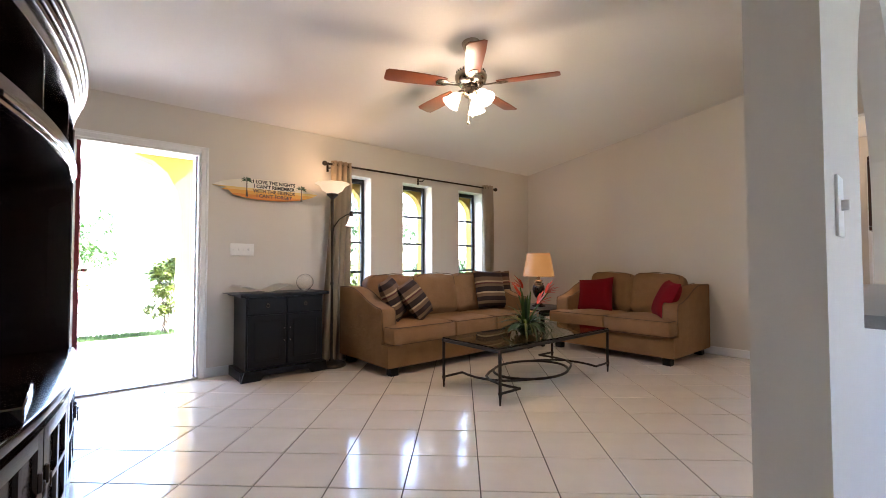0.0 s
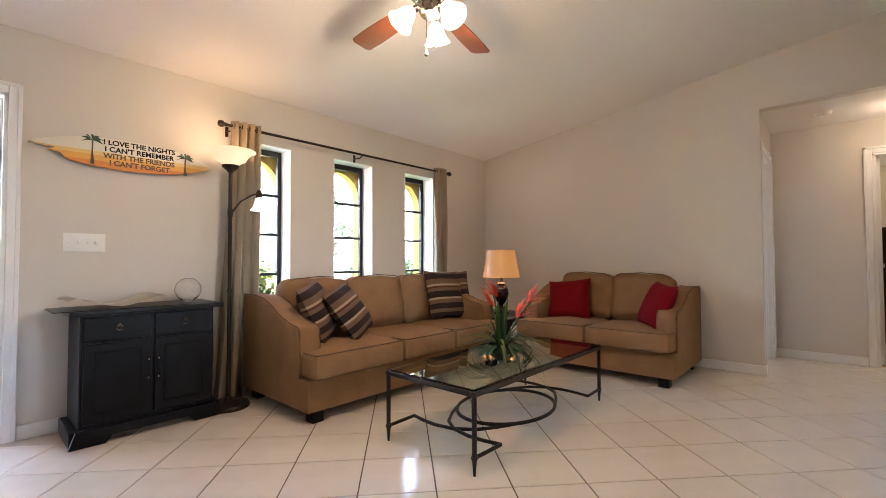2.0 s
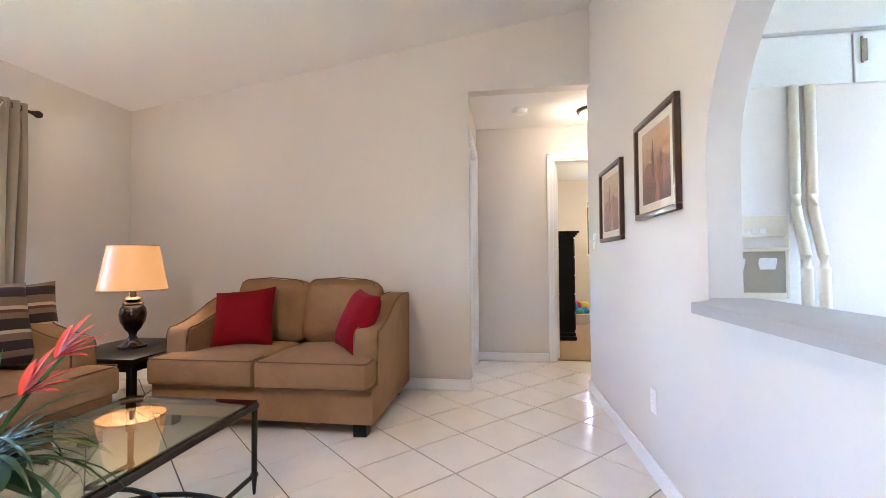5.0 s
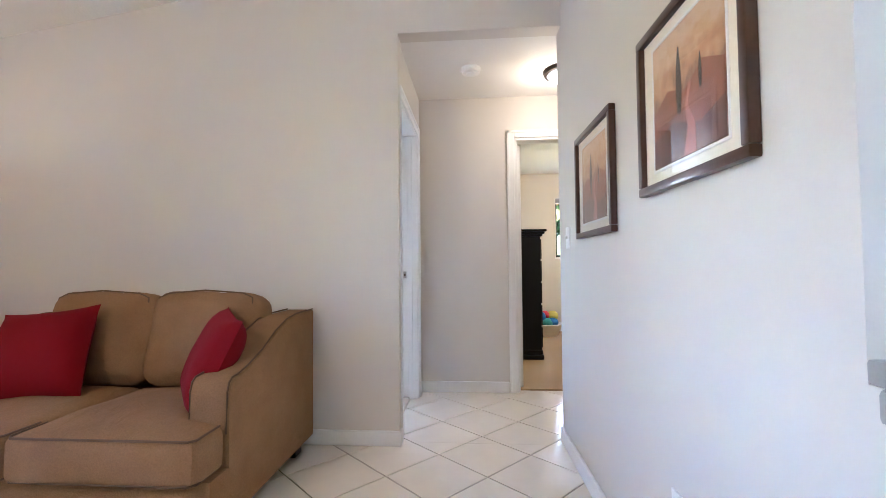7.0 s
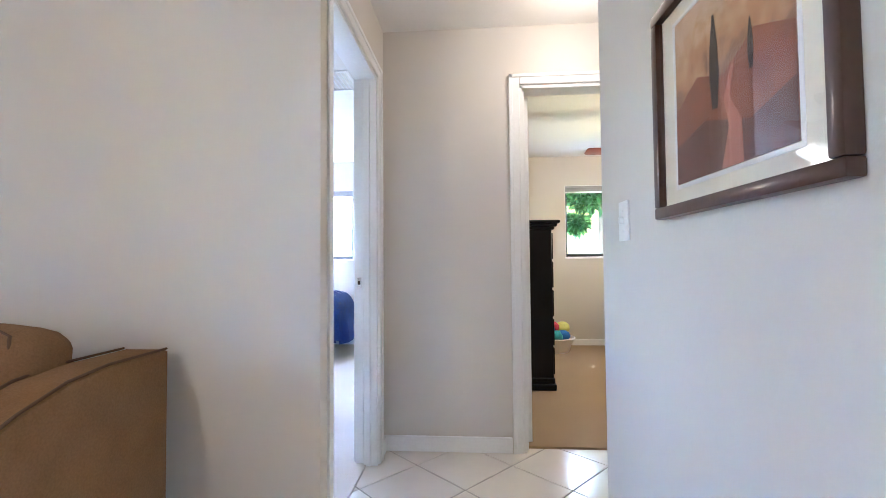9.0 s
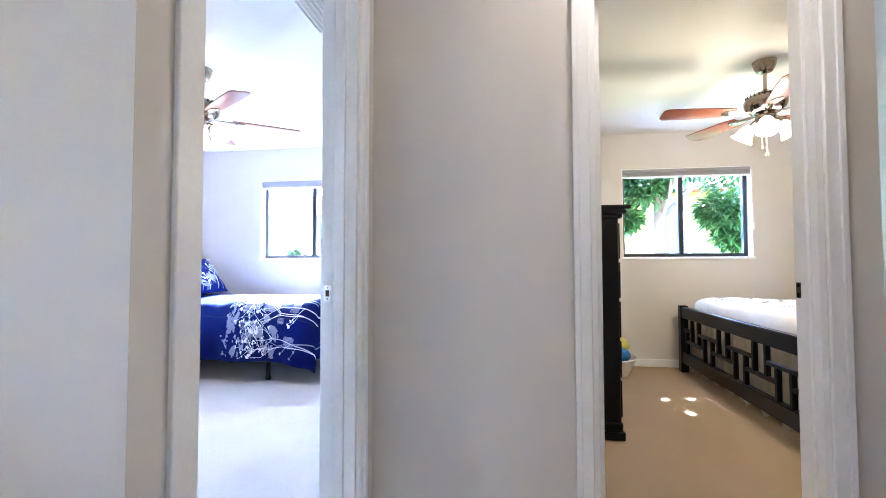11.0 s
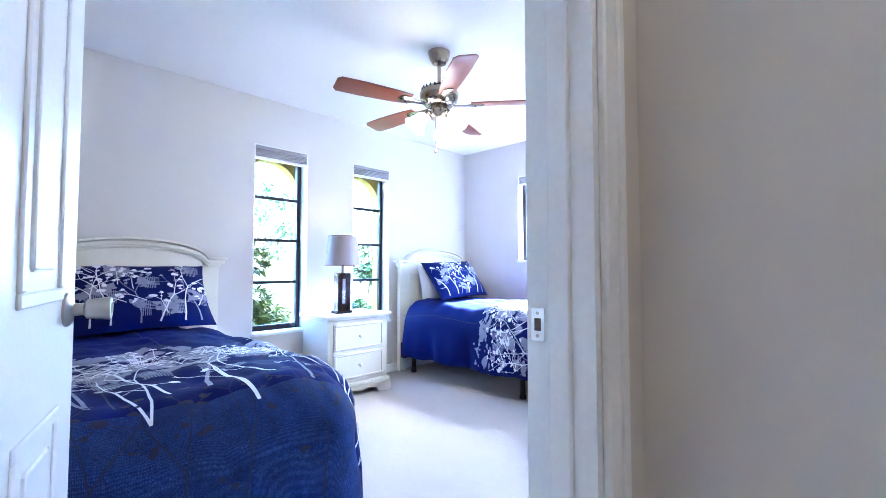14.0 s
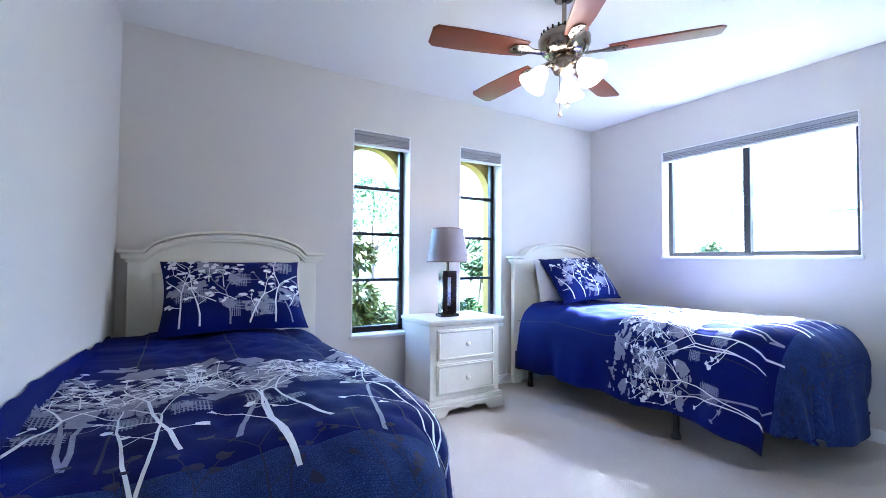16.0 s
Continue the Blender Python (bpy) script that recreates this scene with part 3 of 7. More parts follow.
def awning_window(name, x0, x1, yface, blind):
    """A tall narrow window of four stacked panes, dark frame, deep white reveal."""
    w = tagged(new(name), "tall narrow black-framed window with four panes", "window", kind="structure")
    yg0, yg1 = YO - 0.075, YO - 0.035
    r = 0.006
    bm = bmesh.new()
    box(bm, x0 - 0.001, x0 + r, yface - 0.002, yg0, WZ0, WZ1)
    box(bm, x1 - r, x1 + 0.001, yface - 0.002, yg0, WZ0, WZ1)
    box(bm, x0 + r, x1 - r, yface - 0.002, yg0, WZ1 - r, WZ1 + 0.001)
    part("reveal", bm, M_trim, w, smooth=False)
    part("window_sill", B(x0 - 0.012, x1 + 0.012, yface - 0.018, yg0, WZ0 - 0.022, WZ0 + 0.004, 0.004, 2), M_trim, w)
    f = 0.034
    bm = bmesh.new()
    box(bm, x0 + r, x0 + r + f, yg0, yg1, WZ0, WZ1 - r, 0.003)
    box(bm, x1 - r - f, x1 - r, yg0, yg1, WZ0, WZ1 - r, 0.003)
    box(bm, x0 + r + f, x1 - r - f, yg0, yg1, WZ0, WZ0 + 0.045, 0.003)
    box(bm, x0 + r + f, x1 - r - f, yg0, yg1, WZ1 - r - 0.05, WZ1 - r, 0.003)
    part("window_frame", bm, M_frame, w)
    za, zb = WZ0 + 0.045, WZ1 - r - 0.05
    for k in range(1, 4):
        z = za + (zb - za) * k / 4
        part("muntin", B(x0 + r + f, x1 - r - f, yg0 - 0.006, yg1, z - 0.012, z + 0.012, 0.003), M_frame, w)
    for k in range(4):
        z0, z1 = za + (zb - za) * k / 4, za + (zb - za) * (k + 1) / 4
        p = part("pane", B(x0 + r + f - 0.004, x1 - r - f + 0.004, yg0 + 0.018, yg0 + 0.022, z0, z1), M_glass, w, smooth=False)
        p.visible_shadow = False
    part("crank", merge(B(x1 - 0.10, x1 - 0.06, yg0 - 0.03, yg0, WZ0 + 0.02, WZ0 + 0.045, 0.004), tube([(x1 - 0.08, yg0 - 0.03, WZ0 + 0.035), (x1 - 0.08, yg0 - 0.05, WZ0 + 0.05), (x1 - 0.13, yg0 - 0.055, WZ0 + 0.05)], 0.005)), M_frame, w)
    if blind:
        b = thing("cellular_blind", "grey cellular blind drawn up at the window head", "blind", group="bedroom window blinds")
        part("headrail", B(x0 + 0.006, x1 - 0.006, yface + 0.002, yface + 0.045, WZ1 - 0.036, WZ1 - 0.007, 0.003), M_blind, b)
        for k in range(4):
            z = WZ1 - 0.04 - k * 0.013
            part("slat", B(x0 + 0.008, x1 - 0.008, yface + 0.003, yface + 0.043, z - 0.012, z, 0.004), M_blind, b)
        part("bottom_rail", B(x0 + 0.006, x1 - 0.006, yface + 0.003, yface + 0.043, WZ1 - 0.112, WZ1 - 0.094, 0.003), M_trim, b)
        part("cord", tube([(x1 - 0.012, yface - 0.004, WZ1 - 0.03), (x1 - 0.012, yface - 0.004, 0.95)], 0.0015, 5), M_trim, b)
        part("tassel", lathe([(0.003, 0), (0.008, 0.005), (0.005, 0.05)], 10, None, (x1 - 0.012, yface - 0.004, 0.90)), M_plate, b)


for i, (a, b) in enumerate(WINS):
    awning_window(f"window_{i + 1}", a, b, YF, False)
for i, (a, b) in enumerate(BWINS):
    awning_window(f"window_{i + 4}", a, b, YB, True)


def slider_window(name, y0, y1, m_frame):
    z0, z1 = 1.108, 2.01
    w = tagged(new(name), "wide dark-framed sliding window in a white reveal", "window", kind="structure")
    xg0, xg1 = XS + 0.085, XS + 0.135
    bm = bmesh.new()
    r = 0.006
    box(bm, XS - 0.002, xg0, y0 - 0.001, y0 + r, z0, z1)
    box(bm, XS - 0.002, xg0, y1 - r, y1 + 0.001, z0, z1)
    box(bm, XS - 0.002, xg0, y0 + r, y1 - r, z1 - r, z1 + 0.001)
    part("reveal", bm, M_trim, w, smooth=False)
    part("window_sill", B(XS - 0.016, xg0, y0 - 0.01, y1 + 0.01, z0 - 0.02, z0 + 0.005, 0.004, 2), M_trim, w)
    f = 0.036
    bm = bmesh.new()
    box(bm, xg0, xg1, y0 + r, y0 + r + f, z0, z1 - r, 0.003)
    box(bm, xg0, xg1, y1 - r - f, y1 - r, z0, z1 - r, 0.003)
    box(bm, xg0, xg1, y0 + r + f, y1 - r - f, z0, z0 + 0.042, 0.003)
    box(bm, xg0, xg1, y0 + r + f, y1 - r - f, z1 - r - 0.04, z1 - r, 0.003)
    part("window_frame", bm, m_frame, w)
    ym = (y0 + y1) / 2 + 0.02
    part("meeting_rail", B(xg0 - 0.008, xg1, ym - 0.024, ym + 0.024, z0 + 0.03, z1 - 0.03, 0.003), m_frame, w)
    part("sash_lock", B(xg0 - 0.022, xg0 - 0.008, ym - 0.014, ym + 0.014, 1.50, 1.57, 0.004), m_frame, w)
    for a, b in ((y0 + 0.03, ym), (ym, y1 - 0.03)):
        p = part("pane", B(xg0 + 0.018, xg0 + 0.022, a, b, z0 + 0.03, z1 - 0.03), M_glass, w, smooth=False)
        p.visible_shadow = False
    b = thing("cellular_blind", "grey cellular blind drawn up above the sliding window", "blind", group="bedroom window blinds")
    part("headrail", B(XS + 0.002, XS + 0.045, y0 + 0.006, y1 - 0.006, z1 - 0.034, z1 - 0.007, 0.003), M_blind, b)
    for k in range(3):
        part("slat", B(XS + 0.003, XS + 0.043, y0 + 0.008, y1 - 0.008, z1 - 0.048 - k * 0.013, z1 - 0.036 - k * 0.013, 0.004), M_blind, b)
    part("bottom_rail", B(XS + 0.003, XS + 0.043, y0 + 0.006, y1 - 0.006, z1 - 0.090, z1 - 0.075, 0.003), M_trim, b)
    part("cord", tube([(XS - 0.004, y0 - 0.006, z1 - 0.03), (XS - 0.004, y0 - 0.006, 1.45)], 0.0015, 5), M_trim, b)
    part("tassel", lathe([(0.003, 0), (0.009, 0.005), (0.006, 0.06)], 10, None, (XS - 0.008, y0 - 0.006, 1.38)), M_plate, b)


slider_window("window_6", 2.384, 3.66, M_frame)
slider_window("window_7", -1.553, -0.333, M_frame)


# arched stucco skin in front of the front windows
def arched_skin():
    bm = bmesh.new()
    ys0, ys1 = YO + 0.05, YO + 0.15
    spans = [(a - 0.045, b + 0.045) for a, b in WINS + BWINS]
    edges = [0.86] + [v for s in spans for v in s] + [XS + 0.18]
    for k in range(0, len(edges), 2):
        box(bm, edges[k], edges[k + 1], ys0, ys1, -0.1, 2.75)
    for a, b in spans:
        box(bm, a, b, ys0, ys1, -0.1, 0.42)
        m, h = (a + b) / 2, (b - a) / 2
        pts = [(m + h * math.cos(math.pi * k / 16), 1.66 + h * 1.05 * math.sin(math.pi * k / 16)) for k in range(17)]
        prism([(b, 1.66)] + [(b, 2.75), (m, 2.75), (m, pts[8][1])] + pts[7:0:-1], "y", ys0, ys1, bm)
        prism([(a, 1.66)] + pts[15:8:-1] + [(m, pts[8][1]), (m, 2.75), (a, 2.75)], "y", ys0, ys1, bm)
    box(bm, 0.86, 0.98, YO, ys0, -0.1, 2.75)
    return bm


structure("facade_arches", arched_skin(), M_stucco, "pale yellow stucco facade with arched window niches")


# ---- living room ----
def place(ob, loc=(0, 0, 0), rot=(0, 0, 0)):
    ob.location, ob.rotation_euler = loc, [radians(a) for a in rot]
    return ob


def sofa(name, label, w, d, seats, at, turn):
    s = thing(name, label, "sofa", at, turn)
    arm = 0.17
    part("base", B(0.004, w - 0.004, 0.04, d - 0.02, 0.075, 0.28, 0.015, 2), M_sofa, s)
    prof = [(0.155, 0.075), (0.15, 0.40), (0.155, 0.55), (0.165, 0.585), (0.185, 0.60), (0.235, 0.605), (0.30, 0.62), (0.42, 0.66), (0.54, 0.72), (0.66, 0.76), (0.78, 0.775), (d, 0.775), (d, 0.075)]
    for x0 in (0.0, w - arm):
        part("arm", prism(prof, "x", x0, x0 + arm, bevel=0.022), M_sofa, s)
        for xe in (x0 + 0.012, x0 + arm - 0.012):
            part("piping", tube([(xe, y - (0.002 if y < 0.16 else 0), z + 0.003) for y, z in prof[1:12]], 0.004, 6), M_piping, s)
    part("back_frame", B(arm, w - arm, d - 0.17, d - 0.01, 0.28, 0.74, 0.03, 3), M_sofa, s)
    sw = (w - 2 * arm) / seats
    for k in range(seats):
        cx = arm + sw * (k + 0.5)
        wide = sw - 0.004
        bm = cushion(wide, 0.66, 0.165, 0.035, 0.022, 12)
        ears = [sg for sg, end in ((-1, k == 0), (1, k == seats - 1)) if end]
        for v in bm.verts:
            for sg in ears:
                if v.co.x * sg > 0 and v.co.y < -0.16:
                    v.co.x += sg * (arm - 0.012) * min(1.0, v.co.x * sg / (wide / 2))
        c = part("seat_cushion", bm, M_sofa, s)
        place(c, (cx, 0.30, 0.362))
        for zz in (0.440, 0.292):
            y0, y1, xa, xb = -0.022, 0.13, cx - wide / 2 + 0.012 - (arm - 0.012) * (k == 0), cx + wide / 2 - 0.012 + (arm - 0.012) * (k == seats - 1)
            part("piping", tube([(xa, y1, zz), (xa, y0 + 0.02, zz), (xa + 0.02, y0, zz), (xb - 0.02, y0, zz), (xb, y0 + 0.02, zz), (xb, y1, zz)], 0.0042, 6), M_piping, s)
        b = part("back_cushion", cushion(sw + 0.004, 0.44, 0.19, 0.06, 0.05, 16, 0.017), M_sofa, s)
        place(b, (cx, d - 0.27, 0.655), (78, 0, random.uniform(-1.5, 1.5)))
        pts = [(-sw / 2 + 0.02, 0.10, 0.08), (-sw / 2 + 0.03, 0.20, 0.085), (-sw / 2 + 0.08, 0.222, 0.09), (0, 0.235, 0.10), (sw / 2 - 0.08, 0.222, 0.09), (sw / 2 - 0.03, 0.20, 0.085), (sw / 2 - 0.02, 0.10, 0.08)]
        place(part("piping", tube(pts, 0.004, 6), M_piping, s), (cx, d - 0.27, 0.655), (78, 0, 0))
    for x in (0.05, w - 0.13):
        for y in (0.06, d - 0.14):
            part("foot", prism([(x, y), (x + 0.08, y), (x + 0.08, y + 0.08), (x, y + 0.08)], "z", 0.0, 0.08, bevel=0.006), M_black, s)
    return s


sofa("sofa", "camel microfibre three-seat sofa under the windows", 2.12, 0.97, 3, (2.07, 3.245, 0), 0)
sofa("loveseat", "camel microfibre two-seat loveseat against the wall", 1.44, 1.0, 2, (4.35, 3.23, 0), -90)


def throw(name, label, w, material, loc, rot, t=0.16, group=""):
    p = solo(name, pillow(w, w, t), material, label, "pillow", group)
    place(p, loc, rot)
    return p


SP = "striped sofa pillows"
throw("throw_pillow", "brown striped throw pillow leaning on the sofa arm", 0.43, M_stripe, (2.39, 3.68, 0.665), (-24, -8, 44), group=SP)
throw("throw_pillow", "brown striped throw pillow tipped against another", 0.43, M_stripe, (2.61, 3.60, 0.645), (-34, -10, 36), group=SP)
throw("throw_pillow", "brown striped throw pillow standing against the sofa back", 0.47, M_stripe, (3.84, 3.72, 0.70), (-16, 2, -4), group=SP)
throw("throw_pillow", "brown striped throw pillow at the end of the sofa", 0.43, M_stripe, (4.06, 3.82, 0.70), (-14, -3, -24), group=SP)
RP = "red loveseat pillows"
throw("throw_pillow", "crimson square throw pillow on the loveseat", 0.44, M_red, (4.80, 2.87, 0.625), (-24, -6, -82), group=RP)
throw("throw_pillow", "crimson square throw pillow tilted on the loveseat arm", 0.42, M_red, (4.75, 2.015, 0.625), (-24, 4, -142), group=RP)

# coffee table
t = thing("coffee_table", "black wrought-iron coffee table with a glass top", "table", (2.275, 2.14, 0))
LX, LY, HT = 1.485, 0.62, 0.405
for x, y in ((0, 0), (LX, 0), (0, LY), (LX, LY)):
    bm = lathe([(0.006, 0.0), (0.010, 0.05), (0.013, 0.075), (0.017, 0.08), (0.017, 0.09), (0.012, 0.095), (0.013, HT - 0.03)], 12, None, (x, y, 0))
    part("leg", bm, M_iron, t)
bm = bmesh.new()
for y in (0, LY):
    box(bm, -0.014, LX + 0.014, y - 0.014, y + 0.014, HT - 0.032, HT - 0.006, 0.004)
for x in (0, LX):
    box(bm, x - 0.014, x + 0.014, 0.014, LY - 0.014, HT - 0.032, HT - 0.006, 0.004)
part("top_frame", bm, M_iron, t)
part("glass_top", B(-0.008, LX + 0.008, -0.008, LY + 0.008, HT - 0.006, HT + 0.004, 0.002), M_table_glass, t, "clear greenish plate glass", smooth=False)
cx, cy = LX / 2, LY / 2
part("ring", tube([(cx + 0.37 * math.cos(a), cy + 0.285 * math.sin(a), 0.085) for a in [2 * math.pi * k / 40 for k in range(40)]], 0.011, 8, None, True), M_iron, t)
for sx in (1, -1):
    for sy in (1, -1):
        def q(x, y):
            return (cx + sx * x, cy + sy * y, 0.085)
        part("stretcher", tube([q(LX / 2, LY / 2), q(0.64, LY / 2 + 0.004), q(0.53, LY / 2 + 0.006)], 0.010), M_iron, t)
        part("stretcher", tube([q(0.53, LY / 2 + 0.006), q(0.55, 0.22), q(0.555, 0.12), q(0.53, 0.0), q(0.46, -0.10), q(0.35, -0.17), q(0.22, -0.23)], 0.010), M_iron, t)

# flower arrangement
f = thing("flower_arrangement", "silk bird-of-paradise arrangement in a ribbed green bowl", "plant", (2.91, 2.41, HT + 0.004))
part("bowl", lathe([(0.05, 0), (0.055, 0.01), (0.085, 0.03), (0.105, 0.06), (0.10, 0.085), (0.09, 0.09), (0.085, 0.07), (0.0, 0.06)], 28), M_leafd, f, "dark green glazed bowl")


def blade_leaf(bm, base, az, length, lean, width, droop, n=7):
    """One long leaf, folded along its rib, that arches over."""
    d = Vector((math.cos(az), math.sin(az), 0))
    s = Vector((-d.y, d.x, 0))
    rows = []
    ang, p = lean, Vector(base)
    for i in range(n + 1):
        u = i / n
        wv = width * (math.sin(math.pi * min(1, 0.12 + 0.88 * u)) ** 0.7 if u < 1 else 0.02)
        up = Vector((0, 0, 1)) * math.sin(ang) + d * math.cos(ang)
        nrm = Vector((0, 0, 1)) * math.cos(ang) - d * math.sin(ang)
        rows.append((bm.verts.new(p - s * wv + nrm * wv * 0.35), bm.verts.new(p), bm.verts.new(p + s * wv + nrm * wv * 0.35)))
        p = p + up * (length / n)
        ang -= droop / n
    for a, b in zip(rows, rows[1:]):
        bm.faces.new((a[0], a[1], b[1], b[0]))
        bm.faces.new((a[1], a[2], b[2], b[1]))


rnd = random.Random(4)
for k in range(70):
    bm = bmesh.new()
    blade_leaf(bm, (rnd.uniform(-0.03, 0.03), rnd.uniform(-0.03, 0.03), 0.06), rnd.uniform(0, 6.28), rnd.uniform(0.24, 0.40), rnd.uniform(0.3, 1.1), rnd.uniform(0.004, 0.009), rnd.uniform(1.2, 2.2))
    part("grass_blade", bm, M_leafy if k % 4 == 0 else M_leafd, f)
for k in range(12):
    bm = bmesh.new()
    blade_leaf(bm, (rnd.uniform(-0.03, 0.03), rnd.uniform(-0.03, 0.03), 0.06), k * 0.55 + rnd.uniform(-0.2, 0.2), rnd.uniform(0.16, 0.24), rnd.uniform(0.1, 0.5), rnd.uniform(0.03, 0.045), rnd.uniform(0.8, 1.3))
    part("leaf", bm, M_leafd, f)
for k in range(8):
    bm = bmesh.new()
    blade_leaf(bm, (rnd.uniform(-0.02, 0.02), rnd.uniform(-0.02, 0.02), 0.06), rnd.uniform(0, 6.28), rnd.uniform(0.22, 0.36), rnd.uniform(1.2, 1.5), rnd.uniform(0.009, 0.018), rnd.uniform(0.1, 0.4))
    part("leaf", bm, M_leaf if k % 3 else M_leafd, f)
for tx, ty, tz, az in ((-0.03, 0.04, 0.40, 2.3), (0.12, -0.14, 0.36, -0.8), (0.07, -0.09, 0.27, -0.6), (0.02, 0.10, 0.33, 1.2)):
    tip = Vector((tx, ty, tz))
    fl = part("flower", tube([(0, 0, 0.05), (tx * 0.4, ty * 0.4, tz * 0.6), tuple(tip)], 0.006, 7), M_leaf, f, "red bird-of-paradise flower head")
    for j in range(7):
        bm = bmesh.new()
        blade_leaf(bm, tip - Vector((0.02 * math.cos(az), 0.02 * math.sin(az), 0.01)), az + (j - 3) * 0.25, 0.10 + 0.022 * (j % 3), 0.25 + j * 0.17, 0.013, 0.35)
        part("petal", bm, M_flower, fl)

# end table in the corner with its lamp
t = thing("end_table", "black square end table between sofa and loveseat", "table", (4.27, 3.25, 0))
part("tabletop", B(0, 0.70, 0, 0.66, 0.415, 0.445, 0.006, 2), M_black, t)
part("apron", B(0.03, 0.67, 0.03, 0.63, 0.36, 0.415, 0.003), M_black, t)
for x in (0.02, 0.64):
    for y in (0.02, 0.60):
        part("leg", B(x, x + 0.04, y, y + 0.04, 0.0, 0.415, 0.004), M_black, t)


def table_lamp(name, label, at, base_prof, m_base, shade, m_shade):
    l = thing(name, label, "lamp", at)
    part("base", lathe(base_prof, 28), m_base, l)
    z0, z1, r0, r1 = shade
    part("shade", lathe([(r0, z0), (r1, z1), (r1 - 0.003, z1), (r0 - 0.003, z0)], 40), m_shade, l, smooth=True)
    ob = l.children[-1]
    bm = bmesh.new()
    bm.from_mesh(ob.data)
    caps = [f for f in bm.faces if len(f.verts) > 8]
    bmesh.ops.delete(bm, geom=caps, context="FACES_ONLY")
    bm.to_mesh(ob.data)
    bm.free()
    part("trim_ring", tube([(r0 * math.cos(k * 0.157), r0 * math.sin(k * 0.157), z0) for k in range(40)], 0.003, 6, None, True), M_piping, l)
    part("trim_ring", tube([(r1 * math.cos(k * 0.157), r1 * math.sin(k * 0.157), z1) for k in range(40)], 0.003, 6, None, True), M_piping, l)
    part("harp", tube([(0, 0, z0 - 0.02), (0.04, 0, z0 + 0.05), (0.04, 0, z1 - 0.06), (0, 0, z1 - 0.01)], 0.003, 6), M_nickel, l)
    return l


l = table_lamp("table_lamp", "dark urn table lamp with a lit cream shade", (4.62, 3.58, 0.445),
    [(0.085, 0), (0.085, 0.015), (0.06, 0.025), (0.035, 0.05), (0.022, 0.08), (0.026, 0.10), (0.05, 0.13), (0.075, 0.18), (0.082, 0.225), (0.075, 0.27), (0.06, 0.29), (0.066, 0.30), (0.05, 0.315), (0.028, 0.33), (0.02, 0.36), (0.012, 0.42)],
    M_espresso, (0.395, 0.70, 0.205, 0.15), M_shade)
part("collar", lathe([(0.052, 0.325), (0.056, 0.33), (0.05, 0.345), (0.03, 0.35)], 24), M_nickel, l)
solo("lamp_cord", tube([(4.55, 3.50, 0.44), (4.42, 3.24, 0.36), (4.40, 3.23, 0.15), (4.44, 3.28, 0.02), (4.7, 3.7, 0.01), (5.3, 3.9, 0.02)], 0.003, 6), M_piping, "brown lamp cord hanging behind the end table", "cord")

# floor lamp
l = thing("floor_lamp", "bronze torchiere floor lamp with a side reading arm", "lamp", (1.905, 4.05, 0))
part("foot", lathe([(0.14, 0), (0.142, 0.012), (0.13, 0.03), (0.06, 0.042), (0.03, 0.05), (0.02, 0.07)], 32), M_bronze, l)
part("pole", lathe([(0.013, 0.05), (0.013, 0.8), (0.017, 0.805), (0.017, 0.83), (0.013, 0.835), (0.013, 1.34), (0.018, 1.35), (0.018, 1.40), (0.013, 1.41), (0.013, 1.66), (0.03, 1.68), (0.055, 1.70), (0.06, 1.715), (0.03, 1.72)], 16), M_bronze, l)
bm = lathe([(0.05, 1.715), (0.065, 1.73), (0.10, 1.75), (0.12, 1.785), (0.15, 1.81), (0.17, 1.818), (0.165, 1.822), (0.115, 1.79), (0.09, 1.755), (0.045, 1.722)], 36)
part("bowl", bm, M_bowl, l, "lit amber glass bowl")
arm = [(0, 0, 1.30), (0.01, -0.01, 1.38), (0.06, -0.03, 1.46), (0.13, -0.055, 1.51), (0.17, -0.07, 1.525)]
part("arm", tube(arm, 0.006), M_bronze, l)
part("socket", lathe([(0.012, 0.06), (0.022, 0.04), (0.024, 0.0)], 16, None, (0.175, -0.075, 1.49)), M_bronze, l)
part("reading_shade", lathe([(0.065, -0.09), (0.05, -0.075), (0.035, -0.04), (0.026, 0.0), (0.02, 0.004), (0.03, -0.04), (0.045, -0.074), (0.06, -0.088)], 24, None, (0.178, -0.077, 1.49)), M_tulip, l, "lit white glass reading shade")

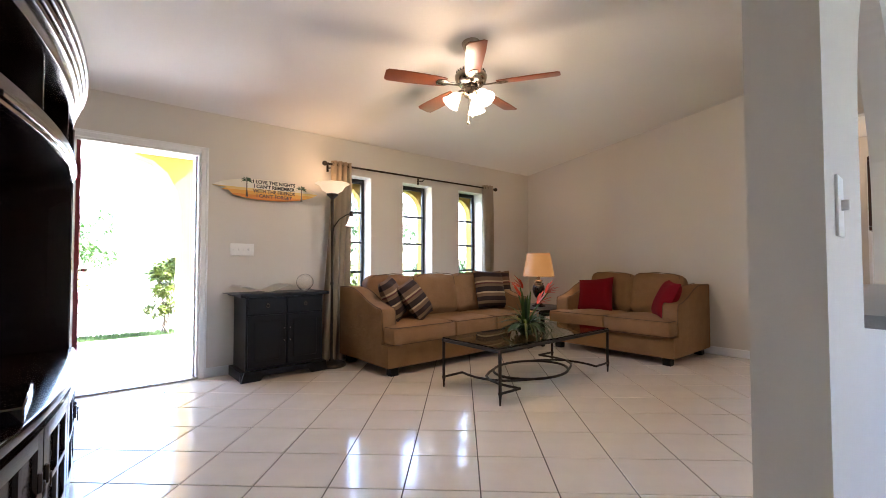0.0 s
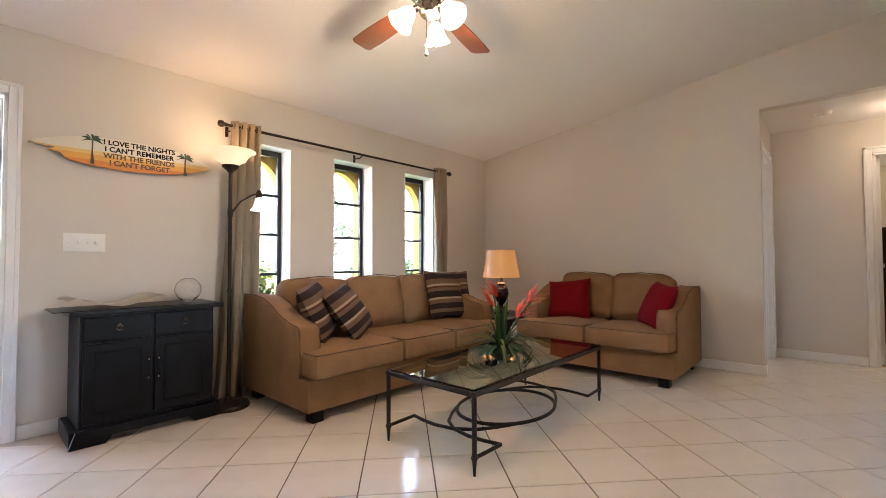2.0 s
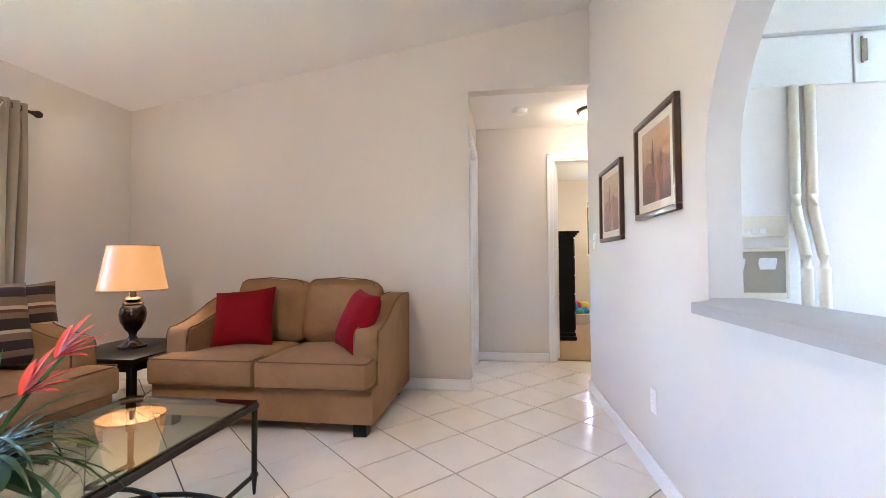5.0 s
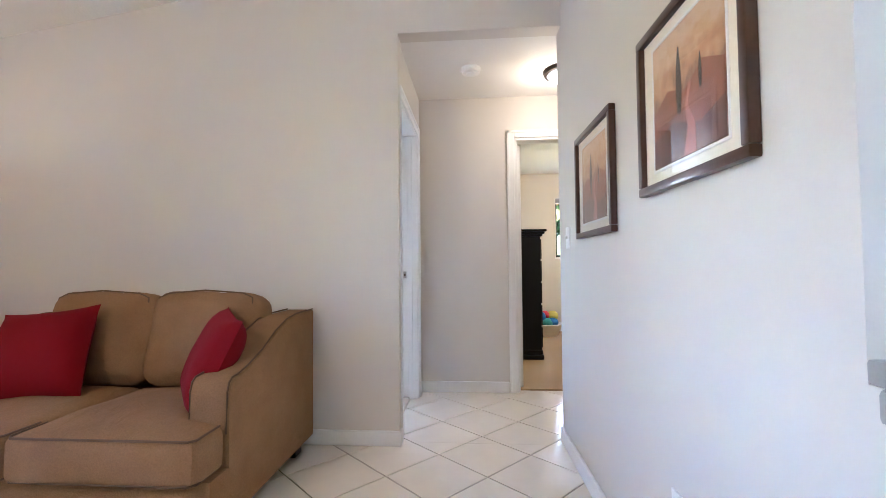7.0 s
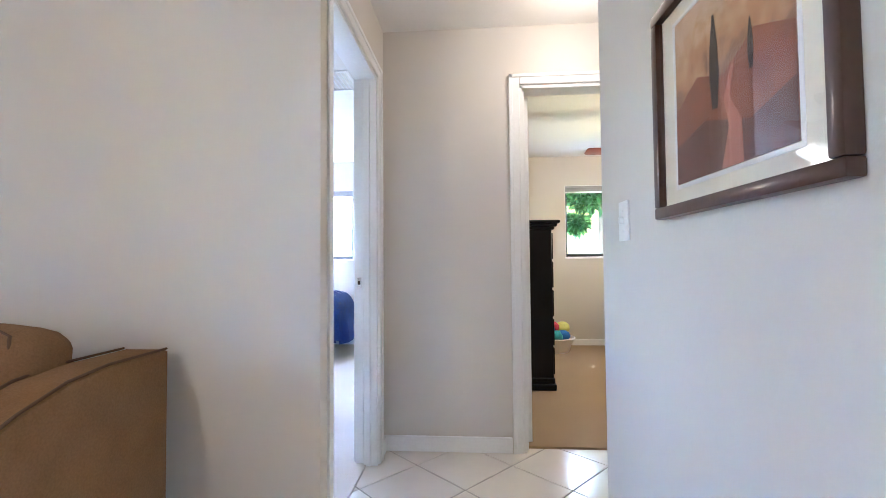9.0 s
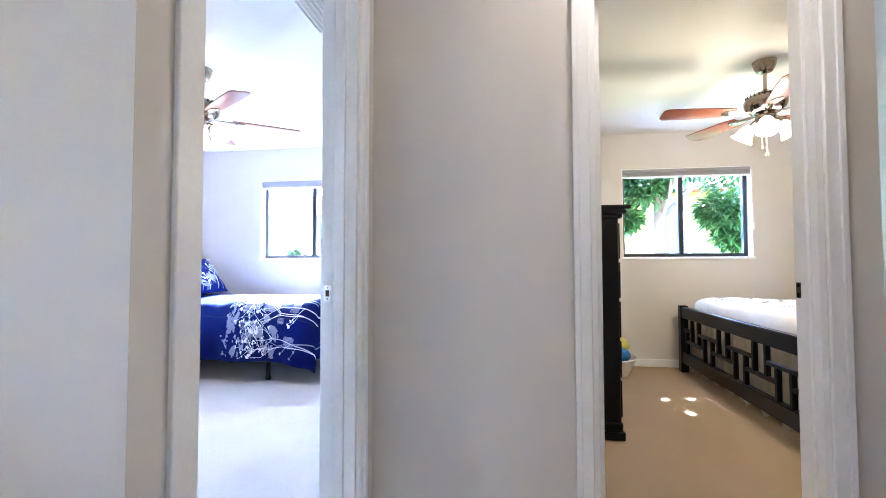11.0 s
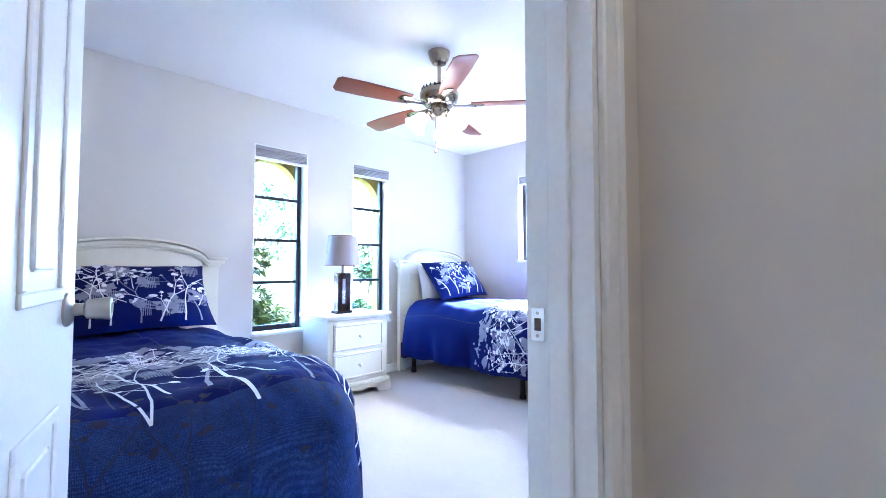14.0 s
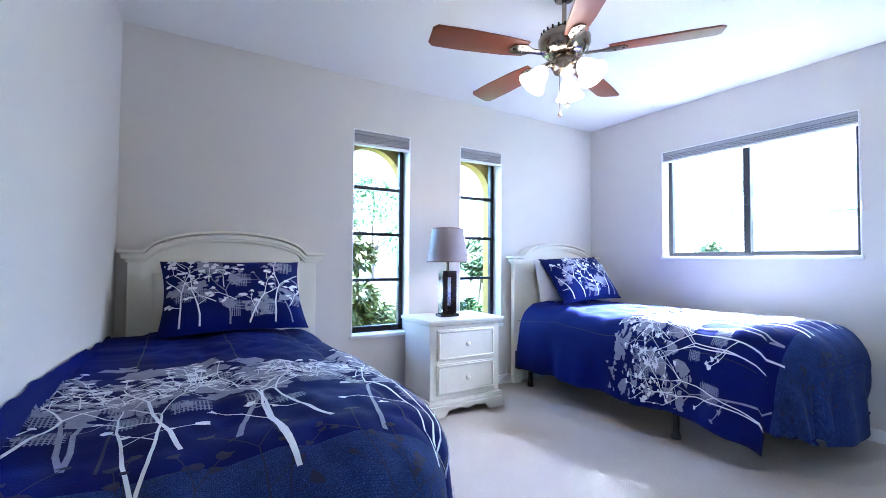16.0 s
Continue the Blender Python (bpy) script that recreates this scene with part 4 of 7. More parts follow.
# accent cabinet
c = thing("accent_cabinet", "black painted two-door accent cabinet by the entrance", "cabinet", (1.03, 3.95, 0))
part("body", B(0.04, 0.74, 0.02, 0.39, 0.09, 0.725, 0.004), M_black, c)
part("top", prism([(0.0, -0.03), (0.78, -0.03), (0.79, -0.02), (0.79, 0.40), (-0.01, 0.40), (-0.01, -0.02)], "z", 0.725, 0.752, bevel=0.007), M_black, c)
for x0, x1 in ((0.055, 0.382), (0.398, 0.725)):
    dr = part("drawer", B(x0, x1, 0.006, 0.024, 0.575, 0.712, 0.004), M_black, c)
    part("ring_pull", tube([((x0 + x1) / 2 + 0.015 * math.cos(k * 0.4), -0.004, 0.645 + 0.015 * math.sin(k * 0.4)) for k in range(16)], 0.0025, 6, None, True), M_nickel, dr)
    part("rosette", lathe([(0.008, 0), (0.006, 0.01)], 12, None, ((x0 + x1) / 2, 0.0, 0.66)), M_nickel, dr)
    dd = part("door", B(x0, x1, 0.006, 0.024, 0.115, 0.562, 0.004), M_black, c)
    part("raised_panel", B(x0 + 0.05, x1 - 0.05, 0.001, 0.012, 0.165, 0.512, 0.006), M_black, dd)
    hx = x1 - 0.018 if x0 < 0.2 else x0 + 0.018
    part("handle", tube([(hx, 0.008, 0.44), (hx, -0.014, 0.435), (hx, -0.014, 0.335), (hx, 0.008, 0.33)], 0.004), M_black, dd)
    for zz in (0.44, 0.33):
        part("handle_cap", lathe([(0.006, 0), (0.006, 0.01), (0.003, 0.012)], 10, None, (hx, -0.014, zz - 0.005)), M_chrome, dd, "bright metal handle tip")
part("plinth", merge(prism([(-0.005, 0.0), (0.16, 0.0), (0.19, 0.04), (0.59, 0.04), (0.62, 0.0), (0.785, 0.0), (0.755, 0.09), (0.025, 0.09)], "y", -0.015, 0.012, bevel=0.004),
    B(0.0, 0.05, 0.012, 0.39, 0.0, 0.09, 0.006), B(0.73, 0.78, 0.012, 0.39, 0.0, 0.09, 0.006)), M_black, c)

m = thing("open_magazine", "open printed magazine lying on the black cabinet", "magazine", (1.02, 3.94, 0.758), 4)
for k, (x0, s) in enumerate(((0.0, 1), (0.24, -1))):
    bm = bmesh.new()
    rows = []
    for i in range(9):
        u = i / 8
        z = 0.010 + 0.058 * math.sin(math.pi * (u if s < 0 else 1 - u) * 0.5) ** 2 * (1 if 0 < i < 8 else 0.8)
        rows.append((bm.verts.new((x0 + 0.24 * u, 0.0, z)), bm.verts.new((x0 + 0.24 * u, 0.30, z))))
    for a, b in zip(rows, rows[1:]):
        bm.faces.new((a[0], b[0], b[1], a[1]))
    bmesh.ops.solidify(bm, geom=bm.faces[:], thickness=0.004)
    part("page", bm, M_paper, m)
solo("place_mat", B(0.95, 1.60, 3.93, 4.26, 0.753, 0.757, 0.001), M_black, "thin black leather mat under the magazine", "mat")
g = thing("glass_globe", "clear glass globe bowl on the black cabinet", "ornament", (1.68, 4.18, 0.752))
prof = [(0.03, 0.0)] + [(0.082 * math.sin(a), 0.082 - 0.082 * math.cos(a)) for a in [0.4 + k * 0.155 for k in range(17)]]
part("globe", lathe(prof + [(r * 0.962, 0.082 + (z - 0.082) * 0.962) for r, z in prof[::-1]], 28), M_globe, g)
part("pebbles", merge(*[moved(cushion(0.03, 0.025, 0.018, 0.006, 0.002, 3), pose(0.02 * math.cos(k), 0.02 * math.sin(k), 0.014)) for k in range(5)]), M_paper, g)


# surfboard sign
s = thing("surfboard_sign", "airbrushed wooden surfboard sign with palm trees", "sign", (1.372, YF - 0.032, 1.735))
top, bot = [], []
for k in range(41):
    u = -1 + k / 20
    hgt = 0.105 * (1 - abs(u) ** 2.3) ** 0.8
    top.append((0.50 * u, hgt * 0.92))
    bot.append((0.50 * u, -hgt))
board = top + [p for p in bot[::-1][1:-1] if p[0] > -0.34] + [(-0.36, -0.035), (-0.42, -0.03), (-0.385, -0.012), (-0.455, -0.005)]
part("board", prism(board, "y", -0.008, 0.008, bevel=0.003), M_surf, s)


def lettering(text, size, loc, material, parent, align="CENTER"):
    cu = bpy.data.curves.new("lettering", "FONT")
    cu.body, cu.size, cu.align_x, cu.align_y, cu.extrude = text, size, align, "CENTER", 0.0008
    cu.offset = 0.0014
    cu.materials.append(material)
    ob = new("lettering", cu)
    ob.parent = parent
    ob.location, ob.rotation_euler = loc, (radians(90), 0, 0)
    return ob


for i, line in enumerate(("I LOVE THE NIGHTS", "I CAN'T REMEMBER", "WITH THE FRIENDS", "I CAN'T FORGET")):
    lettering(line, 0.046, (0.055, -0.0095, 0.066 - i * 0.044), M_black if i < 2 else M_bark, s)
for px, hgt in ((-0.205, 0.15), (0.325, 0.12)):
    bm = prism([(px - 0.010, -0.085), (px + 0.012, -0.085), (px + 0.004, -0.085 + hgt * 0.5), (px + 0.005, -0.085 + hgt), (px - 0.003, -0.085 + hgt), (px - 0.004, -0.085 + hgt * 0.5)], "y", -0.0105, -0.008)
    part("painted_trunk", bm, M_bark, s)
    bm = bmesh.new()
    for k in range(7):
        a = -0.35 + k * 0.63
        ex, ez = 0.060 * math.cos(a), 0.042 * math.sin(a) - 0.004
        prism([(px, hgt - 0.083), (px + ex * 0.5 - ez * 0.22, hgt - 0.083 + ez * 0.5 + 0.016), (px + ex, hgt - 0.085 + ez), (px + ex * 0.5 + ez * 0.22, hgt - 0.083 + ez * 0.5 + 0.002)], "y", -0.0112, -0.0085, bm)
    part("painted_fronds", bm, M_leafd, s)

# switches
w = thing("light_switch", "white four-gang rocker and dimmer switch plate", "switch", (1.144, YF, 1.15))
part("plate", B(-0.105, 0.105, -0.006, 0.0, -0.057, 0.057, 0.003, 2), M_plate, w)
for k in range(3):
    part("toggle", B(-0.078 + k * 0.046 - 0.004, -0.078 + k * 0.046 + 0.004, -0.016, -0.004, -0.008, 0.010, 0.002), M_plate, w)
part("dimmer_knob", moved(lathe([(0.014, 0), (0.013, 0.014), (0.008, 0.016)], 20), pose(0.06, -0.006, 0, 90, 0, 0)), M_plate, w)
w = thing("light_switch", "white single toggle switch plate near the hall corner", "switch", (5.31, bar(5.31), 1.163), 1.35)
part("plate", B(-0.036, 0.036, 0.0, 0.006, -0.058, 0.058, 0.003, 2), M_plate, w)
part("toggle", B(-0.005, 0.005, 0.004, 0.018, -0.008, 0.012, 0.002), M_plate, w)
for zz in (-0.03, 0.03):
    part("screw", moved(lathe([(0.003, 0), (0.002, 0.002)], 8), pose(0, 0.006, zz, -90, 0, 0)), M_plate, w)
w = thing("wall_outlet", "white duplex wall outlet above the baseboard", "outlet", (4.135, bar(4.135), 0.36), 1.35)
part("plate", B(-0.036, 0.036, 0.0, 0.006, -0.058, 0.058, 0.003, 2), M_plate, w)
for zz in (-0.02, 0.02):
    part("socket", B(-0.014, 0.014, 0.005, 0.008, zz - 0.013, zz + 0.013, 0.003), M_plate, w)
w = thing("light_switch", "white switch plate on the kitchen side of the partition", "switch", (1.05, bar(1.05) - 0.112, 1.13), 1.35)
part("plate", B(-0.036, 0.036, -0.006, 0.0, -0.058, 0.058, 0.003, 2), M_plate, w)
part("toggle", B(-0.005, 0.005, -0.018, -0.004, -0.008, 0.012, 0.002), M_plate, w)

# curtain rod and curtains
r = thing("curtain_rod", "dark bronze curtain rod with ball finials", "curtain rod", (0, 4.24, 2.063))
part("rod", tube([(1.95, 0, 0), (4.47, 0, 0)], 0.011, 12), M_bronze, r)
for x, s in ((1.95, -1), (4.47, 1)):
    part("finial", moved(lathe([(0.013, 0), (0.016, 0.008), (0.010, 0.014), (0.022, 0.025), (0.027, 0.042), (0.020, 0.060), (0.0, 0.066)], 20), pose(x, 0, 0, 0, 90 * s, 0)), M_bronze, r)
for x in (2.00, 3.22, 4.40):
    part("bracket", merge(tube([(x, 0.13, -0.02), (x, 0.04, -0.03), (x, 0, -0.013)], 0.006), B(x - 0.012, x + 0.012, 0.122, 0.13, -0.06, 0.02, 0.003)), M_bronze, r)


def curtain(label, x0, x1, folds, seed, flare=0.0):
    rr = random.Random(seed)
    c = thing("curtain", label, "curtain", (0, 4.235, 0), group="living room curtains")
    bm = bmesh.new()
    n, rows = folds * 10, 14
    grid = []
    for j in range(rows + 1):
        z = 0.012 + (2.10 - 0.012) * j / rows
        row = []
        for i in range(n + 1):
            u = i / n
            sway = 0.012 * math.sin(3.1 * u + 2.2 * j / rows + seed)
            amp = 0.042 + 0.010 * math.sin(5 * u + j * 0.4)
            x = x0 + (x1 - x0) * u + 0.012 * math.sin(2 * math.pi * folds * u * 2 + j * 0.15) + sway * (1 - j / rows) - flare * (1 - u) * (1 - j / rows) ** 1.5
            row.append(bm.verts.new((x, amp * math.cos(2 * math.pi * folds * u), z)))
        grid.append(row)
    for a, b in zip(grid, grid[1:]):
        for i in range(n):
            bm.faces.new((a[i], a[i + 1], b[i + 1], b[i]))
    bmesh.ops.solidify(bm, geom=bm.faces[:], thickness=0.003)
    part("panel", bm, M_curtain, c)
    for k in range(folds * 2):
        x = x0 + (x1 - x0) * (k + 0.5) / (folds * 2)
        part("grommet", tube([(x, 0.024 * math.cos(a), 2.063 + 0.024 * math.sin(a)) for a in [k2 * 0.5236 for k2 in range(12)]], 0.004, 6, None, True), M_nickel, c)


curtain("taupe satin grommet curtain bunched behind the floor lamp", 1.985, 2.215, 4, 1, 0.13)
curtain("taupe satin grommet curtain bunched beside the corner", 4.262, 4.43, 3, 2)


# ceiling fans
def tulip(bm_at, lean, az):
    prof = [(0.018, 0.0), (0.028, -0.012), (0.040, -0.035), (0.048, -0.065), (0.060, -0.092), (0.070, -0.105), (0.066, -0.104), (0.045, -0.066), (0.036, -0.036), (0.020, -0.010)]
    return moved(lathe(prof, 20), Matrix.Translation(bm_at) @ Matrix.Rotation(az, 4, "Z") @ Matrix.Rotation(-lean, 4, "Y"))


def ceiling_fan(label, xy, z_ceiling, drop, spin, slope=0.0):
    """Canopy, rod, motor, five blades on brackets, three lit shades, two chains."""
    f = thing("ceiling_fan", label, "fan", (xy[0], xy[1], z_ceiling))
    c = part("canopy", lathe([(0.032, -0.075), (0.045, -0.07), (0.06, -0.045), (0.068, -0.012), (0.07, 0.0)], 28), M_nickel, f)
    c.rotation_euler = (slope, 0, 0)
    zm = -drop
    part("downrod", lathe([(0.011, zm + 0.06), (0.011, -0.05)], 14), M_nickel, f)
    part("motor", lathe([(0.06, zm - 0.075), (0.085, zm - 0.07), (0.112, zm - 0.045), (0.122, zm - 0.015), (0.122, zm + 0.005), (0.105, zm + 0.03), (0.07, zm + 0.052), (0.028, zm + 0.062), (0.02, zm + 0.075), (0.012, zm + 0.08)], 32), M_nickel, f)
    for k in range(24):
        a = 2 * math.pi * k / 24
        part("vent_rib", moved(B(-0.004, 0.004, -0.002, 0.004, -0.016, 0.016, 0.001), Matrix.Rotation(a, 4, "Z") @ Matrix.Translation((0, 0.108, zm + 0.022))), M_bronze, f)
    part("switch_housing", lathe([(0.025, zm - 0.155), (0.05, zm - 0.15), (0.062, zm - 0.125), (0.058, zm - 0.09), (0.045, zm - 0.072)], 28), M_nickel, f)
    for k in range(5):
        a = spin + 2 * math.pi * k / 5
        rot = Matrix.Rotation(a, 4, "Z")
        tilt_b = Matrix.Translation((0, 0, zm - 0.065)) @ Matrix.Rotation(radians(11), 4, "X")
        out = [(0.20, -0.048), (0.30, -0.060), (0.50, -0.068), (0.635, -0.066), (0.655, -0.045), (0.655, 0.045), (0.635, 0.066), (0.50, 0.068), (0.30, 0.060), (0.20, 0.048)]
        b = part("blade", moved(prism(out, "z", -0.004, 0.004, bevel=0.002), rot @ tilt_b), M_blade, f)
        bk = merge(prism([(0.09, -0.014), (0.17, -0.016), (0.21, -0.036), (0.265, -0.030), (0.28, 0.0), (0.265, 0.030), (0.21, 0.036), (0.17, 0.016), (0.09, 0.014)], "z", -0.011, -0.004, bevel=0.002), *[lathe([(0.006, -0.014), (0.006, -0.010)], 8, None, (x, y, 0)) for x, y in ((0.225, 0.018), (0.225, -0.018), (0.26, 0.0))])
        part("blade_bracket", moved(bk, rot @ tilt_b), M_nickel, b)
    for k in range(3):
        a = spin * 0.5 + 0.4 + 2 * math.pi * k / 3
        d = Vector((math.cos(a), math.sin(a), 0))
        p0, p1 = Vector((0, 0, zm - 0.12)) + d * 0.05, Vector((0, 0, zm - 0.135)) + d * 0.095
        arm_k = part("light_arm", tube([tuple(p0), tuple((p0 + p1) / 2 + Vector((0, 0, 0.012))), tuple(p1)], 0.011, 10), M_nickel, f)
        part("glass_shade", tulip(p1, radians(38), a), M_tulip, arm_k, "lit frosted glass tulip shade")
    for k, ln in ((0, 0.20), (1, 0.14)):
        x = 0.03 if k else -0.02
        ch = part("pull_chain", tube([(x, 0.01, zm - 0.15), (x, 0.01, zm - 0.15 - ln)], 0.0022, 6), M_nickel, f)
        part("chain_fob", lathe([(0.0, -0.014), (0.010, -0.006), (0.010, 0.002), (0.004, 0.012)], 12, None, (x, 0.01, zm - 0.155 - ln)), M_nickel, ch)
    return f


ceiling_fan("nickel ceiling fan with cherry blades and three lit shades", FAN, vault(FAN[1]) - 0.002, 0.26, 0.234, radians(-8.4))
ceiling_fan("nickel ceiling fan with cherry blades above the twin beds", FAN1, FLAT - 0.004, 0.27, 0.349)
ceiling_fan("nickel ceiling fan with cherry blades over the large bed", FAN2, FLAT - 0.004, 0.27, 0.35)


# framed pictures on the kitchen partition
def picture(label, x0, x1, z0, z1):
    xm, zm, w, h = (x0 + x1) / 2, (z0 + z1) / 2, x1 - x0, z1 - z0
    p = thing("framed_picture", label, "picture", (xm, bar(xm) + 0.001, zm), 1.35, "framed pictures")
    def ring(wo, ho, t, ya, yb, bev):
        bm = bmesh.new()
        for o in ((-wo / 2, wo / 2, ho / 2 - t, ho / 2), (-wo / 2, wo / 2, -ho / 2, -ho / 2 + t), (-wo / 2, -wo / 2 + t, -ho / 2 + t, ho / 2 - t), (wo / 2 - t, wo / 2, -ho / 2 + t, ho / 2 - t)):
            box(bm, o[0], o[1], ya, yb, o[2], o[3], bev, 2)
        return bm
    part("frame", ring(w, h, 0.026, 0.0, 0.026, 0.005), M_walnut, p)
    part("mount", merge(B(-w / 2 + 0.02, w / 2 - 0.02, 0.002, 0.008, -h / 2 + 0.02, h / 2 - 0.02)), M_mount, p)
    iw, ih = w * 0.66, h * 0.72
    part("mount_bevel", ring(iw + 0.02, ih + 0.02, 0.008, 0.008, 0.010, 0.001), M_linen, p)
    art = part("print", B(-iw / 2, iw / 2, 0.008, 0.0095, -ih / 2, ih / 2), M_art, p, "russet hill landscape with a dark cypress", smooth=False)
    a, c = iw / 2, ih / 2
    part("painted_hill", prism([(-a, -c), (a, -c), (a, -0.02), (a * 0.5, 0.025), (0.0, -0.005), (-a * 0.5, 0.035), (-a, 0.0)], "y", 0.0096, 0.0101), M_russet, p, smooth=False)
    part("painted_field", prism([(-a, -c), (a, -c), (a, -c * 0.55), (0.06, -c * 0.4), (-0.07, -c * 0.62), (-a, -c * 0.45)], "y", 0.0101, 0.0105), M_field, p, smooth=False)
    part("painted_path", prism([(0.01, -c), (-0.05, -c), (-0.048, -0.10), (-0.016, -0.05), (-0.032, 0.005), (-0.024, 0.005), (0.0, -0.05), (-0.014, -0.10)], "y", 0.0105, 0.0108), M_path, p, smooth=False)
    out = [(0.006, -0.05), (0.011, 0.0), (0.009, 0.05), (0.002, 0.10), (-0.002, 0.10), (-0.008, 0.05), (-0.010, 0.0), (-0.006, -0.05)]
    for dx, k in ((0.025, 1.15), (-0.075, 0.55)):
        part("painted_cypress", prism([(x * 1.2 * k + dx, z * k) for x, z in out], "y", 0.0109, 0.0113), M_cypress, p)
    gl = part("glazing", B(-w / 2 + 0.022, w / 2 - 0.022, 0.014, 0.016, -h / 2 + 0.022, h / 2 - 0.022), M_glass2, p, smooth=False)
    gl.visible_shadow = False


M_russet = mat("russet_hill_paint", (0.25, 0.085, 0.045), 0.8, var=0.4, scale=22, grain=90, grain_var=0.2)
M_field = mat("dark_field_paint", (0.13, 0.050, 0.035), 0.8, var=0.45, scale=26, grain=90, grain_var=0.2)
M_path = mat("pink_path_paint", (0.42, 0.17, 0.12), 0.8, var=0.2, scale=20, grain=90)
M_cypress = mat("dark_cypress_paint", (0.030, 0.022, 0.026), 0.8, var=0.3, scale=30, grain=90)
M_glass2 = glass("picture_glass", ior=1.3)
picture("framed russet landscape print with a cream mount", 4.545, 5.052, 1.140, 1.615)
picture("framed autumn landscape print with a cream mount", 3.772, 4.288, 1.222, 1.695)

# hall fixtures
d = thing("smoke_detector", "white round smoke detector on the hall ceiling", "smoke detector", (5.91, 0.889, FLAT))
part("housing", lathe([(0.05, -0.038), (0.060, -0.034), (0.064, -0.015), (0.068, -0.010), (0.068, 0.0)], 28), M_plate, d)
part("grille", lathe([(0.03, -0.042), (0.034, -0.038)], 20), M_trim, d)
d = thing("hall_ceiling_lamp", "flush ceiling lamp with bronze rim and glass dome", "lamp", (6.01, 0.23, FLAT))
part("rim", lathe([(0.12, -0.03), (0.14, -0.025), (0.15, 0.0)], 32), M_bronze, d)
part("dome", lathe([(0.0, -0.085), (0.06, -0.078), (0.10, -0.055), (0.118, -0.03)], 32), M_tulip, d)


# ---- entertainment centre ----
def bow(y, out=0.0):
    return -0.06 + out - 0.11 * (y - 2.75) ** 2


def bow_slab(y0, y1, z0, z1, out=0.0, back=XL + 0.01, bevel=0.004, n=16):
    ys = [y0 + (y1 - y0) * k / n for k in range(n + 1)]
    return prism([(back, y0)] + [(bow(y, out), y) for y in ys] + [(back, y1)], "z", z0, z1, bevel=bevel)


def bow_strip(y0, y1, z0, z1, out, thick, bevel=0.004, n=10):
    ys = [y0 + (y1 - y0) * k / n for k in range(n + 1)]
    return prism([(bow(y, out), y) for y in ys] + [(bow(y, out - thick), y) for y in ys[::-1]], "z", z0, z1, bevel=bevel)


e = thing("entertainment_center", "dark espresso bow-front entertainment center", "cabinet")
Y0, Y1 = 1.50, 3.12
part("plinth", bow_slab(Y0, Y1, 0.0, 0.08, 0.0), M_espresso, e)
part("base", bow_slab(Y0 + 0.01, Y1 - 0.01, 0.08, 0.53, -0.02), M_espresso, e)
part("shelf_top", bow_slab(Y0 - 0.01, Y1 + 0.01, 0.53, 0.57, 0.02, bevel=0.01), M_espresso, e)
for y0 in (Y0, Y1 - 0.09):
    part("side_panel", B(XL + 0.01, bow(y0 + 0.045, -0.002), y0, y0 + 0.09, 0.57, 1.74, 0.006), M_espresso, e)
for y0 in (2.00, 2.58):
    part("divider", B(XL + 0.01, bow(y0, -0.03), y0, y0 + 0.03, 1.50, 1.74, 0.003), M_espresso, e)
part("back_panel", B(XL + 0.005, XL + 0.02, Y0, Y1, 0.57, 1.74), M_espresso, e)
part("upper_shelf", bow_slab(Y0 + 0.09, Y1 - 0.09, 1.47, 1.50, -0.03), M_espresso, e)
part("lintel", bow_strip(Y0 + 0.09, Y1 - 0.09, 1.44, 1.52, -0.01, 0.025), M_espresso, e)
part("lintel_bead", bow_strip(Y0 + 0.09, Y1 - 0.09, 1.455, 1.475, 0.0, 0.014), M_espresso, e)
part("frieze", bow_slab(Y0, Y1, 1.74, 1.80, -0.01), M_espresso, e)
for k, (z0, z1, o) in enumerate(((1.80, 1.825, 0.005), (1.825, 1.855, 0.015), (1.855, 1.88, 0.026), (1.88, 1.91, 0.036))):
    part("crown_molding", bow_slab(Y0 - o, Y1 + o, z0, z1, o, bevel=0.007), M_espresso, e)
for k in range(4):
    ya = Y0 + 0.03 + k * (Y1 - Y0 - 0.06) / 4
    yb2 = ya + (Y1 - Y0 - 0.06) / 4 - 0.012
    dr = part("door", bow_strip(ya, yb2, 0.10, 0.50, 0.0, 0.02), M_espresso, e)
    for s0, s1, z0, z1 in ((ya, ya + 0.05, 0.10, 0.50), (yb2 - 0.05, yb2, 0.10, 0.50), (ya + 0.05, yb2 - 0.05, 0.10, 0.15), (ya + 0.05, yb2 - 0.05, 0.45, 0.50), ((ya + yb2) / 2 - 0.012, (ya + yb2) / 2 + 0.012, 0.15, 0.45), (ya + 0.05, yb2 - 0.05, 0.29, 0.31)):
        part("lattice", bow_strip(s0, s1, z0, z1, 0.012, 0.014, 0.003, 4), M_espresso, dr)
    hy = yb2 - 0.03 if k % 2 == 0 else ya + 0.03
    part("ring_pull", tube([(bow(hy, 0.024), hy + 0.022 * math.cos(j * 0.4), 0.32 + 0.022 * math.sin(j * 0.4)) for j in range(16)], 0.003, 6, None, True), M_bronze, dr)
    part("pull_plate", B(bow(hy, 0.008), bow(hy, 0.02), hy - 0.01, hy + 0.01, 0.31, 0.37, 0.003), M_bronze, dr)
tv = thing("television", "black flat-screen television inside the entertainment center", "television", (-0.42, 2.32, 0.57))
part("screen", B(0.0, 0.025, -0.62, 0.62, 0.10, 0.80, 0.004), M_dark, tv)
